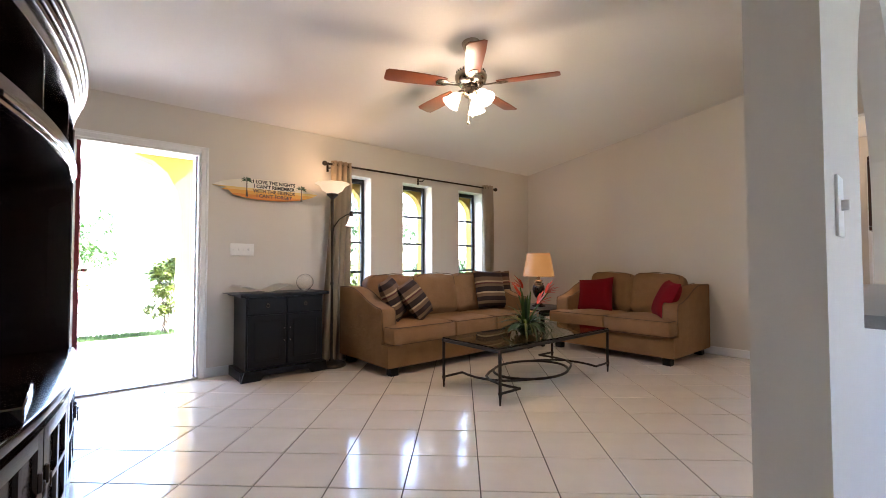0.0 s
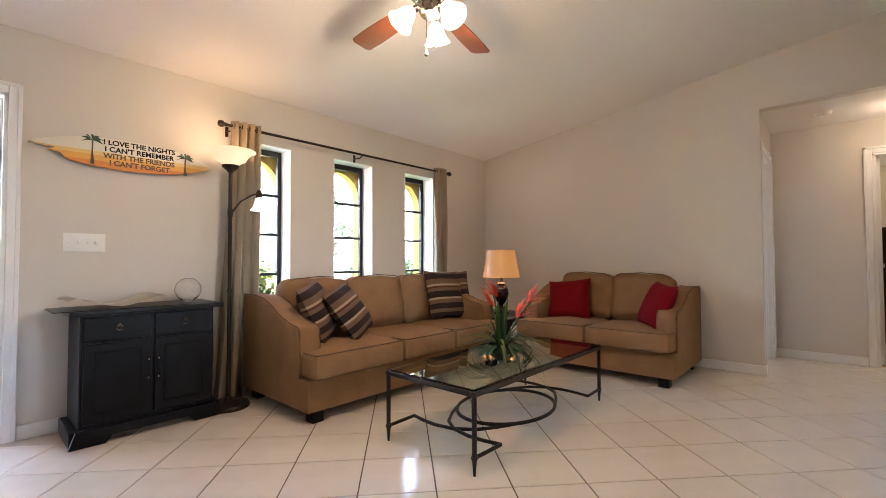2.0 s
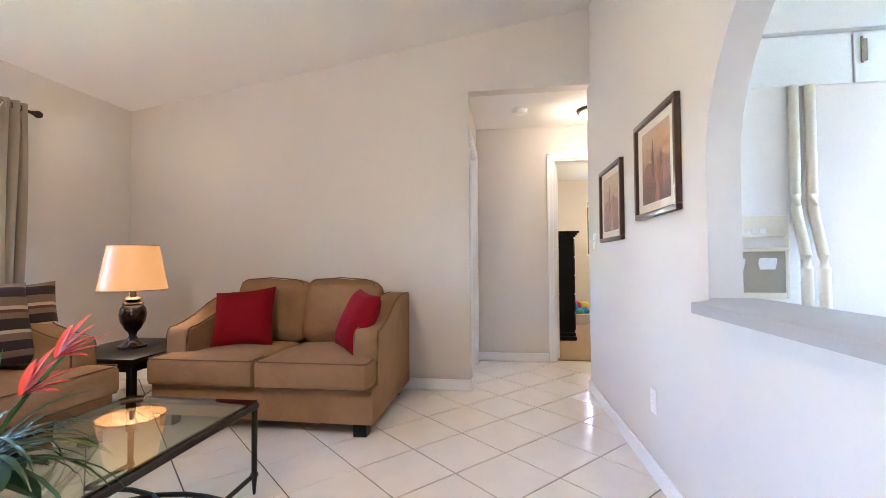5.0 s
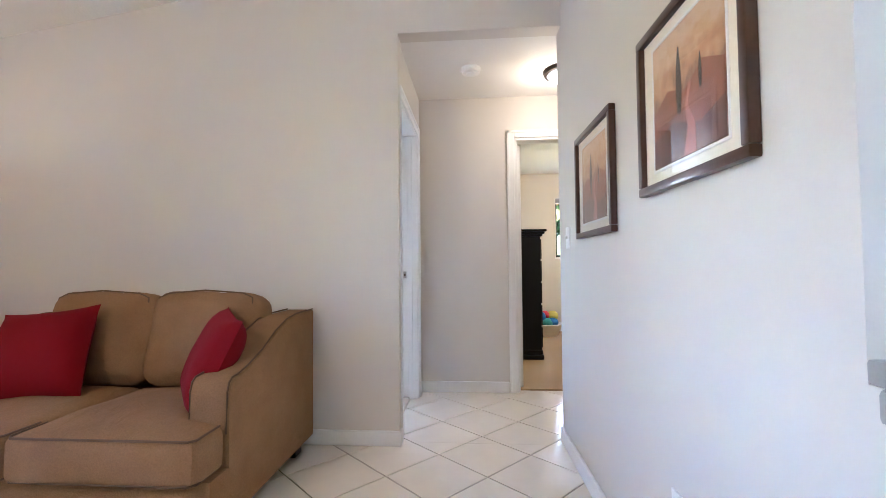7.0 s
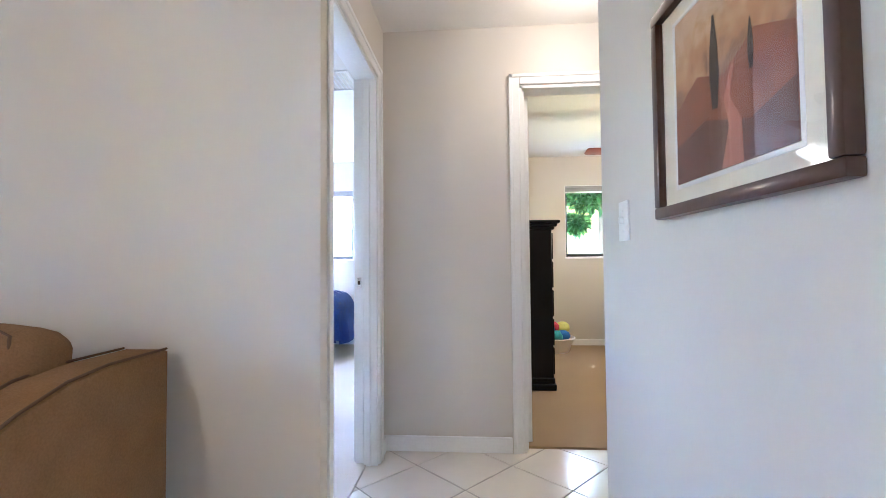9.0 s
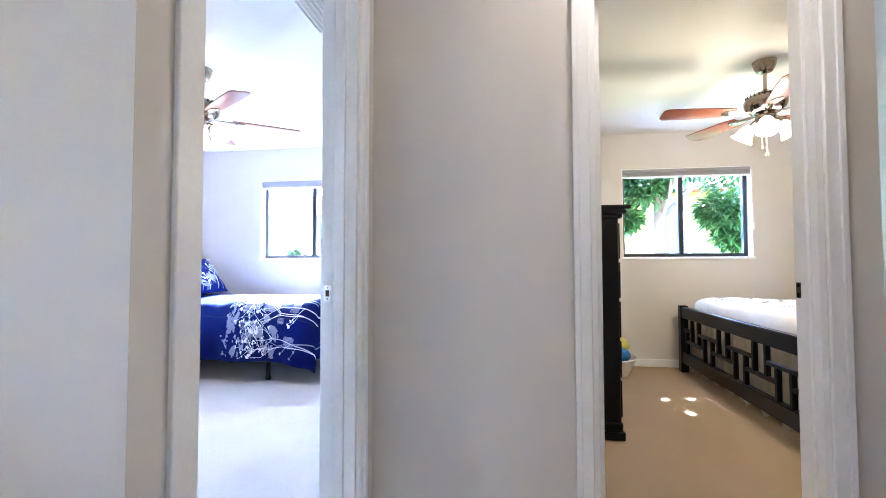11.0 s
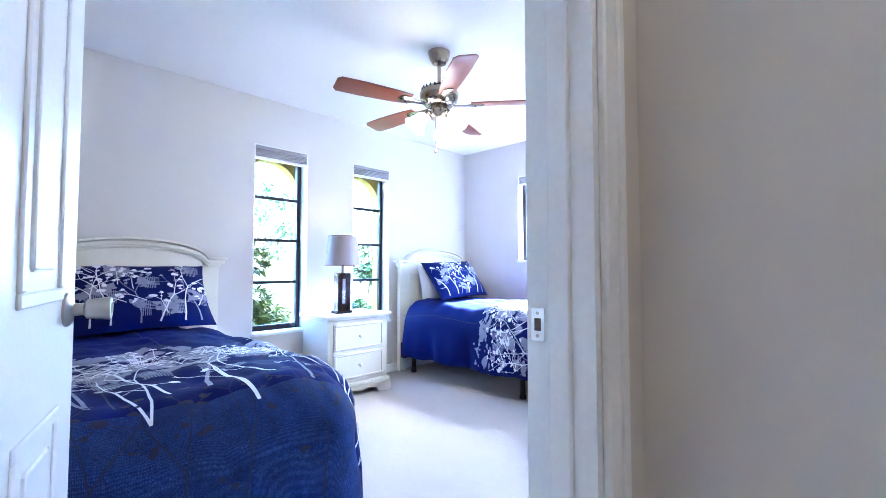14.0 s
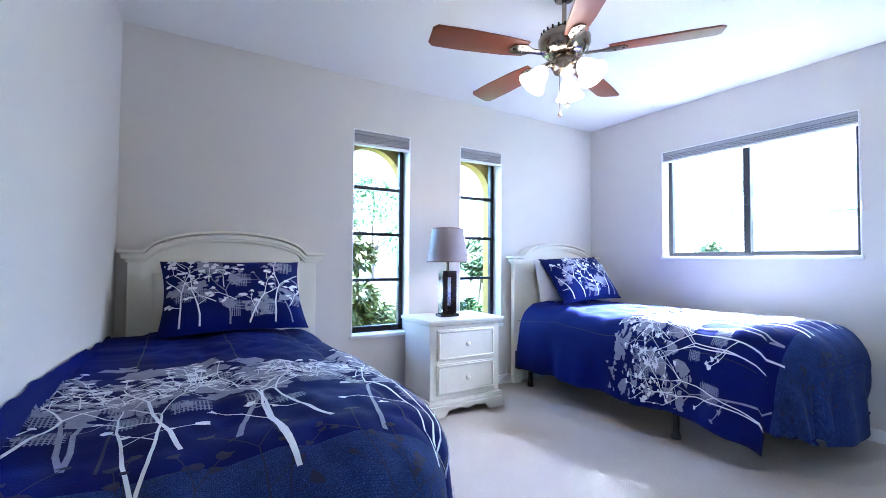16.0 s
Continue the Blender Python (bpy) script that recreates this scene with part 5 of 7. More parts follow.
part("bezel", merge(B(0.005, 0.032, -0.64, 0.64, 0.80, 0.83, 0.004), B(0.005, 0.032, -0.64, 0.64, 0.07, 0.10, 0.004), B(0.005, 0.032, -0.64, -0.62, 0.10, 0.80, 0.003), B(0.005, 0.032, 0.62, 0.64, 0.10, 0.80, 0.003)), M_black, tv)
part("stand", merge(B(-0.08, 0.12, -0.25, 0.25, 0.0, 0.015, 0.006), B(-0.005, 0.02, -0.06, 0.06, 0.015, 0.10, 0.004)), M_black, tv)
solo("media_box", B(-0.33, -0.16, 1.72, 2.05, 0.571, 0.62, 0.005), M_dark, "black media box on the entertainment center shelf", "electronics")


# ---- kitchen beyond the arch ----
r = thing("refrigerator", "white side-by-side refrigerator with ice dispenser", "refrigerator", (3.93, -0.70, 0))
part("body", B(0.05, 0.75, 0.0, 0.90, 0.02, 1.74, 0.008), M_appl, r)
dl = part("freezer_door", B(0.0, 0.046, 0.525, 0.898, 0.05, 1.745, 0.014, 3), M_appl, r)
dd = part("fridge_door", B(0.0, 0.046, 0.002, 0.513, 0.05, 1.745, 0.014, 3), M_appl, r)
for d, y, s in ((dl, 0.55, 1), (dd, 0.488, -1)):
    bend = [max(0.0, min(1.0, (k / 24 - 0.40) / 0.22)) for k in range(25)]
    pts = [(-0.016 - 0.058 * q * q * (3 - 2 * q), y, 1.735 - 1.2 * k / 24) for k, q in enumerate(bend)]
    part("handle", tube(pts, 0.019, 12), M_almond, d, "long almond curved handle")
part("kick_grille", B(0.0, 0.05, 0.02, 0.88, 0.0, 0.045, 0.004), M_almond, r)
q = part("dispenser", merge(B(-0.008, 0.002, 0.572, 0.87, 1.115, 1.205, 0.004), B(-0.008, 0.002, 0.572, 0.587, 0.86, 1.115, 0.003), B(-0.008, 0.002, 0.855, 0.87, 0.86, 1.115, 0.003), B(-0.008, 0.004, 0.587, 0.855, 0.86, 0.885, 0.003), B(-0.012, 0.002, 0.572, 0.87, 1.055, 1.07, 0.003)), M_almond, dl, "almond water and ice dispenser")
# flat plate, not sunk in; its darker colour stands in for shade
part("recess", B(-0.004, -0.001, 0.587, 0.855, 0.885, 1.055), M_recess_shade, dl, "flat beige plate with a recess's shade in its colour")
for y in (0.655, 0.775):
    part("paddle", moved(B(-0.012, 0.0, -0.035, 0.035, -0.055, 0.0, 0.006), pose(-0.004, y, 1.03, 0, -14, 0)), M_plate, dl)
for k in range(5):
    part("button", B(-0.011, -0.006, 0.66 + k * 0.04, 0.685 + k * 0.04, 1.13, 1.15, 0.002), M_plate, dl)
c = thing("wall_cabinet", "white cabinet above the refrigerator", "cabinet", (4.33, -1.35, 1.79))
part("body", B(0.02, 0.60, 0.0, 1.55, 0.0, 0.36, 0.003), M_trim, c)
for y0, y1, hy in ((0.005, 0.672, 0.63), (0.680, 1.545, 0.71)):
    dr = part("door", B(0.0, 0.018, y0, y1, 0.006, 0.345, 0.004), M_trim, c)
    if y0 < 0.1:
        part("hinge", merge(B(-0.006, 0.0, hy - 0.014, hy + 0.014, 0.20, 0.31, 0.002), lathe([(0.006, 0.19), (0.006, 0.32)], 10, None, (-0.006, hy + 0.012, 0))), M_nickel, dr)
structure("soffit", B(4.31, 5.40, -1.40, 0.24, 2.15, FLAT), M_ceiling, "white soffit above the kitchen cabinet")


# ---- front bedroom ----
def drape(w, length, zt, hang, r, flare, wave, seed, puff=0.018, round_foot=0.01, ease=(0.4, 0.4)):
    """A comforter laid over a mattress. Gives the place of cloth point (u, v): u across from the middle, v from the head towards the foot.
    The thing's own y runs from head (0) to foot (-length)."""
    hw = w / 2 - 0.03
    le = length - 0.03

    def at(u, v):
        cv = min(le, v)
        e = max(0.0, cv - (le - round_foot))
        lim = hw - (round_foot - math.sqrt(max(0.0, round_foot * round_foot - e * e))) * ease[u > 0]
        cu = max(-lim, min(lim, u))
        du, dv = u - cu, v - cv
        s = math.hypot(du, dv)
        if du and dv > 0 and s > 0.62:
            du, dv, s = du * 0.62 / s, dv * 0.62 / s, 0.62
        crown = 0.030 * (1 - (cu / hw) ** 2 * 0.75)
        z = zt + crown
        quilt = puff * abs(math.sin(cu * 7.2 + 0.6)) ** 0.6 * 1.0
        z += quilt + 0.018 * noise.noise(Vector((u * 3.1, v * 2.7, seed))) + 0.015 * noise.noise(Vector((u * 9.0, v * 6.0, seed + 3))) + 0.006 * noise.noise(Vector((u * 21.0, v * 13.0, seed + 5)))
        if s < 1e-6:
            return Vector((cu, -cv, z))
        ex, ey = du / s, dv / s
        a = min(s / r, math.pi / 2)
        rest = max(0.0, s - r * math.pi / 2)
        t = math.atan2(dv, abs(du) + 1e-6)
        run = (v if dv < 1e-6 else le + 0.5 * t) + u * (0.8 if dv > 0 else 0)
        fold = wave * math.sin(run * 13 + seed) * min(1, rest / 0.25) + 0.4 * wave * math.sin(run * 29 + 2 * seed) * min(1, rest / 0.2)
        h = r * math.sin(a) + rest * flare + fold
        drop = r * (1 - math.cos(a)) + rest * math.sqrt(max(0.05, 1 - flare * flare))
        zz = max(0.02, z - drop)
        if z - drop < 0.02:
            h += 0.5 * (0.02 - (z - drop))
        return Vector((cu + ex * h, -(cv + ey * h), zz))
    return at


def cloth(at, us, vs, off=0.0):
    bm = bmesh.new()
    g = [[bm.verts.new(at(u, v)) for u in us] for v in vs]
    for a, b in zip(g, g[1:]):
        for i in range(len(us) - 1):
            bm.faces.new((a[i], a[i + 1], b[i + 1], b[i])[::-1])
    bmesh.ops.recalc_face_normals(bm, faces=bm.faces)
    up = sum(f.normal.z for f in bm.faces)
    if up < 0:
        bmesh.ops.reverse_faces(bm, faces=bm.faces)
    if off:
        bm.normal_update()
        for v in bm.verts:
            v.co += v.normal * off
    return bm


def span(a, b, n):
    return [a + (b - a) * k / n for k in range(n + 1)]


def normal_at(at, u, v):
    e = 0.004
    n = (at(u + e, v) - at(u - e, v)).cross(at(u, v + e) - at(u, v - e))
    n.normalize()
    c = at(0, 0.9) - Vector((0, 0, 0.5))
    return n if n.dot(at(u, v) - c) > 0 else -n


class Print:
    """Printed shapes that lie on a cloth."""

    def __init__(self, at, lift=0.004, facing=None):
        self.at, self.lift, self.facing, self.bm = at, lift, facing, bmesh.new()

    def vert(self, u, v):
        return self.bm.verts.new(self.at(u, v) + (self.facing or normal_at(self.at, u, v)) * self.lift)

    def ribbon(self, pts, w0, w1):
        fine = []
        for (a, b), (c, d) in zip(pts, pts[1:]):
            n = max(1, int(math.hypot(c - a, d - b) / 0.025))
            fine += [(a + (c - a) * k / n, b + (d - b) * k / n) for k in range(n)]
        fine.append(pts[-1])
        rows = []
        for i, (u, v) in enumerate(fine):
            p, q = fine[max(0, i - 1)], fine[min(len(fine) - 1, i + 1)]
            tx, ty = q[0] - p[0], q[1] - p[1]
            ln = math.hypot(tx, ty) or 1
            w = (w0 + (w1 - w0) * i / len(fine)) / 2
            rows.append((self.vert(u - ty / ln * w, v + tx / ln * w), self.vert(u + ty / ln * w, v - tx / ln * w)))
        for a, b in zip(rows, rows[1:]):
            self.bm.faces.new((a[0], a[1], b[1], b[0]))

    def blob(self, u, v, r, rr, n=11):
        ph = rr.uniform(0, 6.28)
        k1, k2 = rr.choice((2, 3)), rr.choice((3, 5))
        ring = []
        for i in range(n):
            a = 2 * math.pi * i / n
            q = r * (1 + 0.32 * math.sin(k1 * a + ph) + 0.2 * math.sin(k2 * a))
            ring.append(self.vert(u + q * 1.25 * math.cos(a), v + q * 0.8 * math.sin(a)))
        c = self.vert(u, v)
        for i in range(n):
            self.bm.faces.new((c, ring[i], ring[(i + 1) % n]))


def grow(pr, rr, u, v, ang, length, width, depth, leaf):
    """A branching stem: ang is measured from the way towards the head."""
    pts = [(u, v)]
    n = 4
    a = ang
    for k in range(n):
        a += rr.uniform(-0.16, 0.16)
        pts.append((pts[-1][0] + math.sin(a) * length / n, pts[-1][1] - math.cos(a) * length / n))
    pr.ribbon(pts, width, max(0.0025, width * 0.6))
    if depth == 0:
        pr.blob(pts[-1][0], pts[-1][1], leaf * rr.uniform(0.7, 1.4), rr, 7)
        if rr.random() < 0.6:
            pr.blob(pts[2][0] + rr.uniform(-0.012, 0.012), pts[2][1], leaf * rr.uniform(0.5, 1.0), rr, 6)
        return
    for s in (-1, 1):
        grow(pr, rr, *pts[-1], a + s * rr.uniform(0.25, 0.75), length * rr.uniform(0.5, 0.75), width * 0.55, depth - 1, leaf)
    if rr.random() < 0.7:
        grow(pr, rr, *pts[2], a + rr.choice((-1, 1)) * rr.uniform(0.7, 1.2), length * 0.4, width * 0.4, 0, leaf)


def printed_trees(at, u0, u1, root, crown, count, seed, tone=None):
    """Bare forked trees under drifts of leaves and woven patches: bright and muted layers."""
    rr = random.Random(seed)
    white, grey = Print(at, 0.0062, tone), Print(at, 0.0046, tone)
    span_v = root - crown
    k0 = max(0.55, min(1, span_v / 0.55))
    for k in range(count):
        u = u0 + (u1 - u0) * (k + 0.5) / count + rr.uniform(-0.04, 0.04)
        pale = k % 3 != 1
        pr = white if pale else grey
        v0 = root - rr.choice((0.0, 0.04, 0.1, 0.2)) * span_v
        wid = (rr.uniform(0.007, 0.011) if pale else rr.uniform(0.011, 0.016)) * k0
        for sg in ((-1, 1) if rr.random() < 0.6 else (rr.choice((-1, 1)),)):
            grow(pr, rr, u, v0, sg * rr.uniform(0.04, 0.17), (v0 - crown) * rr.uniform(0.6, 0.8), wid, 2, 0.011 * k0)
        for j in range(11):
            x, y = u + rr.gauss(0, 0.08), crown + rr.uniform(-0.55, 0.25) * span_v
            r = rr.uniform(0.012, 0.046) * k0
            grey.blob(x, y, r, rr, 11)
            for q in range(3):
                grey.blob(x + rr.gauss(0, r), y + rr.gauss(0, r * 0.7), r * rr.uniform(0.35, 0.6), rr, 8)
        for j in range(4):
            x, y = u + rr.uniform(-0.1, 0.1), crown + rr.uniform(-0.3, 0.45) * span_v
            m = rr.randint(5, 9)
            for q in range(m):
                grey.ribbon([(x + q * 0.009, y + rr.uniform(0, 0.02)), (x + q * 0.009 + 0.001, y + m * 0.009)], 0.0035, 0.0035)
                grey.ribbon([(x - rr.uniform(0, 0.02), y + q * 0.009), (x + m * 0.009, y + q * 0.009 + 0.001)], 0.003, 0.003)
        for j in range(4):
            x, y = u + rr.gauss(0, 0.07), crown + rr.uniform(-0.2, 0.25) * span_v
            grow(white, rr, x, y, rr.uniform(-1.2, 1.2), 0.09 * k0 + 0.02, 0.004, 1, 0.010 * k0)
    return white.bm, grey.bm


def sham(w, h, t, seed):
    """The print on a pillow, in the pillow's own x-z plane."""
    def at(u, v):
        v = -v
        u, v = max(-w * 0.485, min(w * 0.485, u)), max(-h * 0.475, min(h * 0.475, v))
        a, b = 2 * u / w, 2 * v / h
        y = -t / 2 * max(0.0, (1 - a ** 4) * (1 - b ** 4)) ** 0.6
        return Vector((u * (1 - 0.07 * (1 - b * b)), y - 0.004, v * (1 - 0.07 * (1 - a * a))))
    rr = random.Random(seed)
    fore = Vector((0, -1, 0))
    white, grey = Print(at, 0.0095, fore), Print(at, 0.0065, fore)
    for k in range(9):
        x, y = -w * 0.44 + w * 0.88 * (k + 0.5) / 9 + rr.uniform(-0.03, 0.03), rr.uniform(-0.36, 0.42) * h
        r = rr.uniform(0.022, 0.038)
        for q in range(5):
            grey.blob(x + rr.gauss(0, r), y + rr.gauss(0, r * 0.8), r * rr.uniform(0.5, 1.0), rr, 11)
        for q in range(rr.randint(5, 9)):
            grey.ribbon([(x + q * 0.009, y - 0.03), (x + q * 0.009, y + 0.06)], 0.0035, 0.0035)
            grey.ribbon([(x - 0.01, y - 0.02 + q * 0.009), (x + 0.08, y - 0.02 + q * 0.009)], 0.003, 0.003)
    for k in range(6):
        grow(grey if k % 3 == 2 else white, rr, -w * 0.42 + w * 0.84 * (k + 0.5) / 6 + rr.uniform(-0.03, 0.03), h * 0.47, rr.uniform(-0.5, 0.5), h * rr.uniform(0.3, 0.5), 0.009, 2, 0.012)
    for k in range(10):
        grow(white, rr, rr.uniform(-0.45, 0.45) * w, rr.uniform(-0.35, 0.40) * h, rr.uniform(-1.6, 1.6), 0.09, 0.005, 1, 0.012)
    return white.bm, grey.bm


def twin_bed(label, xm, yhead, seed, wrinkle, lean, shift, lo, hi, cw, ZT, ease):
    """Cream arched headboard, metal frame, mattress, printed comforter, sham."""
    b = thing("twin_bed", label, "bed", (xm, yhead, 0), group="twin beds")
    W, L = 0.90, 1.90
    hw = 0.535
    # headboard
    arch = [(0.40 * math.cos(a), 1.045 + 0.17 * math.sin(a)) for a in [math.pi * k / 20 for k in range(21)]]
    hb = part("headboard", prism([(-hw + 0.03, 0.02), (-hw + 0.115, 0.02), (-hw + 0.115, 0.35), (hw - 0.115, 0.35), (hw - 0.115, 0.02), (hw - 0.03, 0.02), (hw - 0.03, 1.06), (0.42, 1.06)] + arch[:1] + arch[1:-1] + [(-0.42, 1.06), (-hw + 0.03, 1.06)], "y", 0.0, 0.045, bevel=0.004), M_cream, b, "antique white arched wooden headboard")
    for out, z0, t, y0 in ((0.0, 1.085, 0.026, -0.030), (0.018, 1.108, 0.016, -0.042), (-0.02, 1.062, 0.02, -0.016)):
        path = [(-hw - out, z0), (-0.43, z0)] + [(0.42 * math.cos(a), z0 - 0.005 + 0.125 * math.sin(a)) for a in [math.pi - math.pi * k / 24 for k in range(2, 23)]] + [(0.43, z0), (hw + out, z0)]
        part("crown_molding", prism(path + [(x, z - t) for x, z in path[::-1]], "y", y0, 0.05, bevel=0.003), M_cream, hb)
    for x0, x1 in ((-hw + 0.14, -0.27), (-0.24, 0.24), (0.27, hw - 0.14)):
        part("raised_panel", B(x0, x1, -0.008, 0.004, 0.60, 0.98, 0.006), M_cream, hb)
    for y in (-0.10, -1.36):
        for x in (shift - 0.40, shift + 0.40):
            lg = part("frame_leg", B(x - 0.014, x + 0.014, y - 0.014, y + 0.014, 0.05, 0.20, 0.002), M_iron, b)
            part("glide", lathe([(0.026, 0.0), (0.026, 0.02), (0.014, 0.05)], 14, None, (x, y, 0.01)), M_iron, lg)
    for x in (shift - 0.41, shift + 0.41):
        part("side_rail", B(x - 0.015, x + 0.015, -1.60, -0.02, 0.17, 0.205, 0.003), M_iron, b)
    for x in (-0.50, 0.455):
        part("bed_bracket", B(x, x + 0.045, -0.06, -0.004, 0.15, 0.30, 0.004), M_black, b)
    bs = part("box_spring", moved(cushion(W - 0.16, 1.62, 0.21, 0.03, 0.0), pose(shift, -0.83, 0.31)), M_linen, b)
    part("mattress", moved(cushion(W - 0.12, 1.58, 0.26, 0.06, 0.005), pose(shift, -0.81, ZT - 0.165)), M_linen, b)
    free = drape(cw, 1.86, ZT, 0.36, 0.20, 0.05, wrinkle, seed, 0.018, 0.38, ease)

    def at(u, v):
        p = free(u, v) + Vector((shift, 0, 0))
        if lo > -0.6 and u < -0.34:
            edge = free(-0.34, v)
            x = u + shift
            over = max(0.0, lo - x)
            p = Vector((max(lo, x), edge.y, edge.z + 0.10 * min(1, v / 1.5) * math.sin(min(1.0, (0.25 * (-0.34 - u) + over) / 0.3) * math.pi / 2)))
        if p.x < lo or p.x > hi:
            p.z += 0.3 * max(lo - p.x, p.x - hi)
            p.x = max(lo, min(hi, p.x))
        return p
    against = lo > -0.6
    side, foot = 0.99, 2.37 if against else 2.52
    left = 0.74 if lo > -0.6 else side
    c = part("comforter", cloth(at, span(-left, side, 120), span(0.15, foot, 140)), M_navy, b, "royal blue satin comforter with white tree print")
    part("foot_band", cloth(at, span(-left - 0.002, side + 0.002, 120), span(1.92, foot + 0.004, 38), 0.002), M_denim, c, "slate blue patterned foot band")
    for u in (-0.30, 0.02, 0.34):
        pr = Print(at, 0.0015)
        pr.ribbon([(u, 0.12), (u + 0.004, 0.8), (u, 1.87)], 0.006, 0.006)
        part("seam", pr.bm, M_printd, c)
    for u in (-0.60, 0.60):
        pr = Print(at, 0.0015)
        pr.ribbon([(u, 0.12), (u, 1.86)], 0.005, 0.005)
        part("seam", pr.bm, M_printd, c)

    def within(u, v):
        return at(max(0.03 - left, min(side - 0.03, u)), min(foot - 0.02, v))
    w1, g1 = printed_trees(within, -0.88, 0.88, 1.97, 1.36, 16, seed + 5)
    tagged(part("white_print", w1, M_printw, c, "white tree print"), kind="stuff")
    tagged(part("grey_print", g1, M_printg, c, "lilac grey leaf print"), kind="stuff")
    stalks, sr = Print(within, 0.0054), random.Random(seed + 9)
    for k in range(9):
        grow(stalks, sr, -0.72 + 0.18 * k + sr.uniform(-0.04, 0.04), foot - 0.04, sr.uniform(-0.25, 0.25), sr.uniform(0.18, 0.26), 0.008, 2, 0.012)
    tagged(part("dark_print", stalks.bm, M_printd, c, "dark tonal flower print"), kind="stuff")
    if against:
        hem = bmesh.new()
        rows = [[hem.verts.new((shift - 0.40 + 0.80 * i / 60, -1.90 - 0.016 * math.sin(i * 0.8) * (1.3 - z / 0.36) - 0.05 * (1 - z / 0.36), z)) for i in range(61)] for z in (0.022, 0.10, 0.20, 0.30, 0.42)]
        for a, g in zip(rows, rows[1:]):
            for i in range(60):
                hem.faces.new((a[i], a[i + 1], g[i + 1], g[i]))
        bmesh.ops.solidify(hem, geom=hem.faces[:], thickness=0.004)
        part("bed_skirt", hem, M_linen, b, "white gathered bed skirt")
    # pillows on the bed
    wp = solo("bed_pillow", pillow(0.62, 0.40, 0.15), M_linen, "plain white bed pillow against the headboard", "pillow", "bed pillows")
    place(wp, (xm - 0.05, yhead - 0.12, 0.20 + ZT), (-14, 0, 0))
    sh = thing("pillow_sham", "royal blue pillow sham with white tree print", "pillow", (xm + 0.0, yhead - 0.28, 0.23 + ZT), group="pillow shams")
    sh.rotation_euler = (radians(-38), radians(lean), 0)
    part("cover", pillow(0.71, 0.46, 0.17), M_navy, sh)
    a, g = sham(0.71, 0.46, 0.17, seed)
    tagged(part("white_print", a, M_printw, sh, "white branch print"), kind="stuff")
    tagged(part("grey_print", g, M_printg, sh, "lilac grey leaf print"), kind="stuff")
    return b


twin_bed("twin bed with royal blue tree-print comforter by the wall", 6.28, 4.33, 3, 0.022, 0, -0.09, -0.555, 0.76, 0.84, 0.635, (0.0, 0.4))
twin_bed("twin bed with royal blue tree-print comforter under the window", 8.985, 4.33, 11, 0.030, -2, -0.01, -0.8, 0.565, 0.80, 0.685, (0.4, 0.1))

# nightstand
n = thing("nightstand", "antique white two-drawer nightstand between the beds", "nightstand", (7.43, 3.965, 0))
part("body", B(0.025, 0.605, 0.02, 0.40, 0.10, 0.618, 0.004), M_cream, n)
part("top", merge(B(0.0, 0.63, -0.015, 0.42, 0.635, 0.660, 0.007, 2), B(0.012, 0.618, 0.0, 0.41, 0.618, 0.636, 0.005)), M_cream, n)
for z0, z1 in ((0.380, 0.592), (0.150, 0.360)):
    dr = part("drawer", B(0.075, 0.555, 0.008, 0.024, z0, z1, 0.004), M_cream, n)
    ring = bmesh.new()
    for x0, x1, a, b in ((0.083, 0.547, z0 + 0.008, z0 + 0.022), (0.083, 0.547, z1 - 0.022, z1 - 0.008), (0.083, 0.097, z0 + 0.022, z1 - 0.022), (0.533, 0.547, z0 + 0.022, z1 - 0.022)):
        box(ring, x0, x1, 0.001, 0.012, a, b, 0.004)
    part("molding", ring, M_cream, dr)
    part("knob", moved(lathe([(0.010, 0), (0.008, 0.010), (0.017, 0.016), (0.018, 0.022), (0.010, 0.028), (0.0, 0.029)], 18), pose(0.315, 0.008, (z0 + z1) / 2, 90, 0, 0)), M_cream, dr)
part("plinth", merge(B(0.008, 0.622, 0.0, 0.41, 0.085, 0.12, 0.008, 2), prism([(-0.004, 0.0), (0.12, 0.0), (0.16, 0.05), (0.25, 0.062), (0.315, 0.045), (0.38, 0.062), (0.47, 0.05), (0.51, 0.0), (0.634, 0.0), (0.622, 0.085), (0.008, 0.085)], "y", -0.012, 0.012, bevel=0.004)), M_cream, n)
for x in (0.05, 0.58):
    for y in (0.03, 0.37):
        part("bun_foot", lathe([(0.026, 0.0), (0.036, 0.012), (0.036, 0.03), (0.028, 0.045), (0.03, 0.09)], 18, None, (x, y, 0.0)), M_cream, n)
l = table_lamp("bedside_lamp", "dark rectangular table lamp with a grey drum shade", (7.685, 4.14, 0.660),
    [(0.006, 0.0), (0.006, 0.01)], M_espresso, (0.395, 0.635, 0.15, 0.115), M_shadegrey)
part("foot", B(-0.075, 0.075, -0.045, 0.045, 0.0, 0.022, 0.004), M_espresso, l)
part("column", merge(B(-0.060, -0.018, -0.032, 0.032, 0.022, 0.33, 0.003), B(0.018, 0.060, -0.032, 0.032, 0.022, 0.33, 0.003), B(-0.018, 0.018, -0.032, 0.032, 0.022, 0.075, 0.002), B(-0.018, 0.018, -0.032, 0.032, 0.285, 0.33, 0.002)), M_espresso, l)
part("inset", B(-0.016, 0.016, -0.026, 0.026, 0.075, 0.285, 0.002), M_chrome, l, "bright metal inset strip")
part("neck", lathe([(0.010, 0.33), (0.010, 0.42)], 12), M_nickel, l)
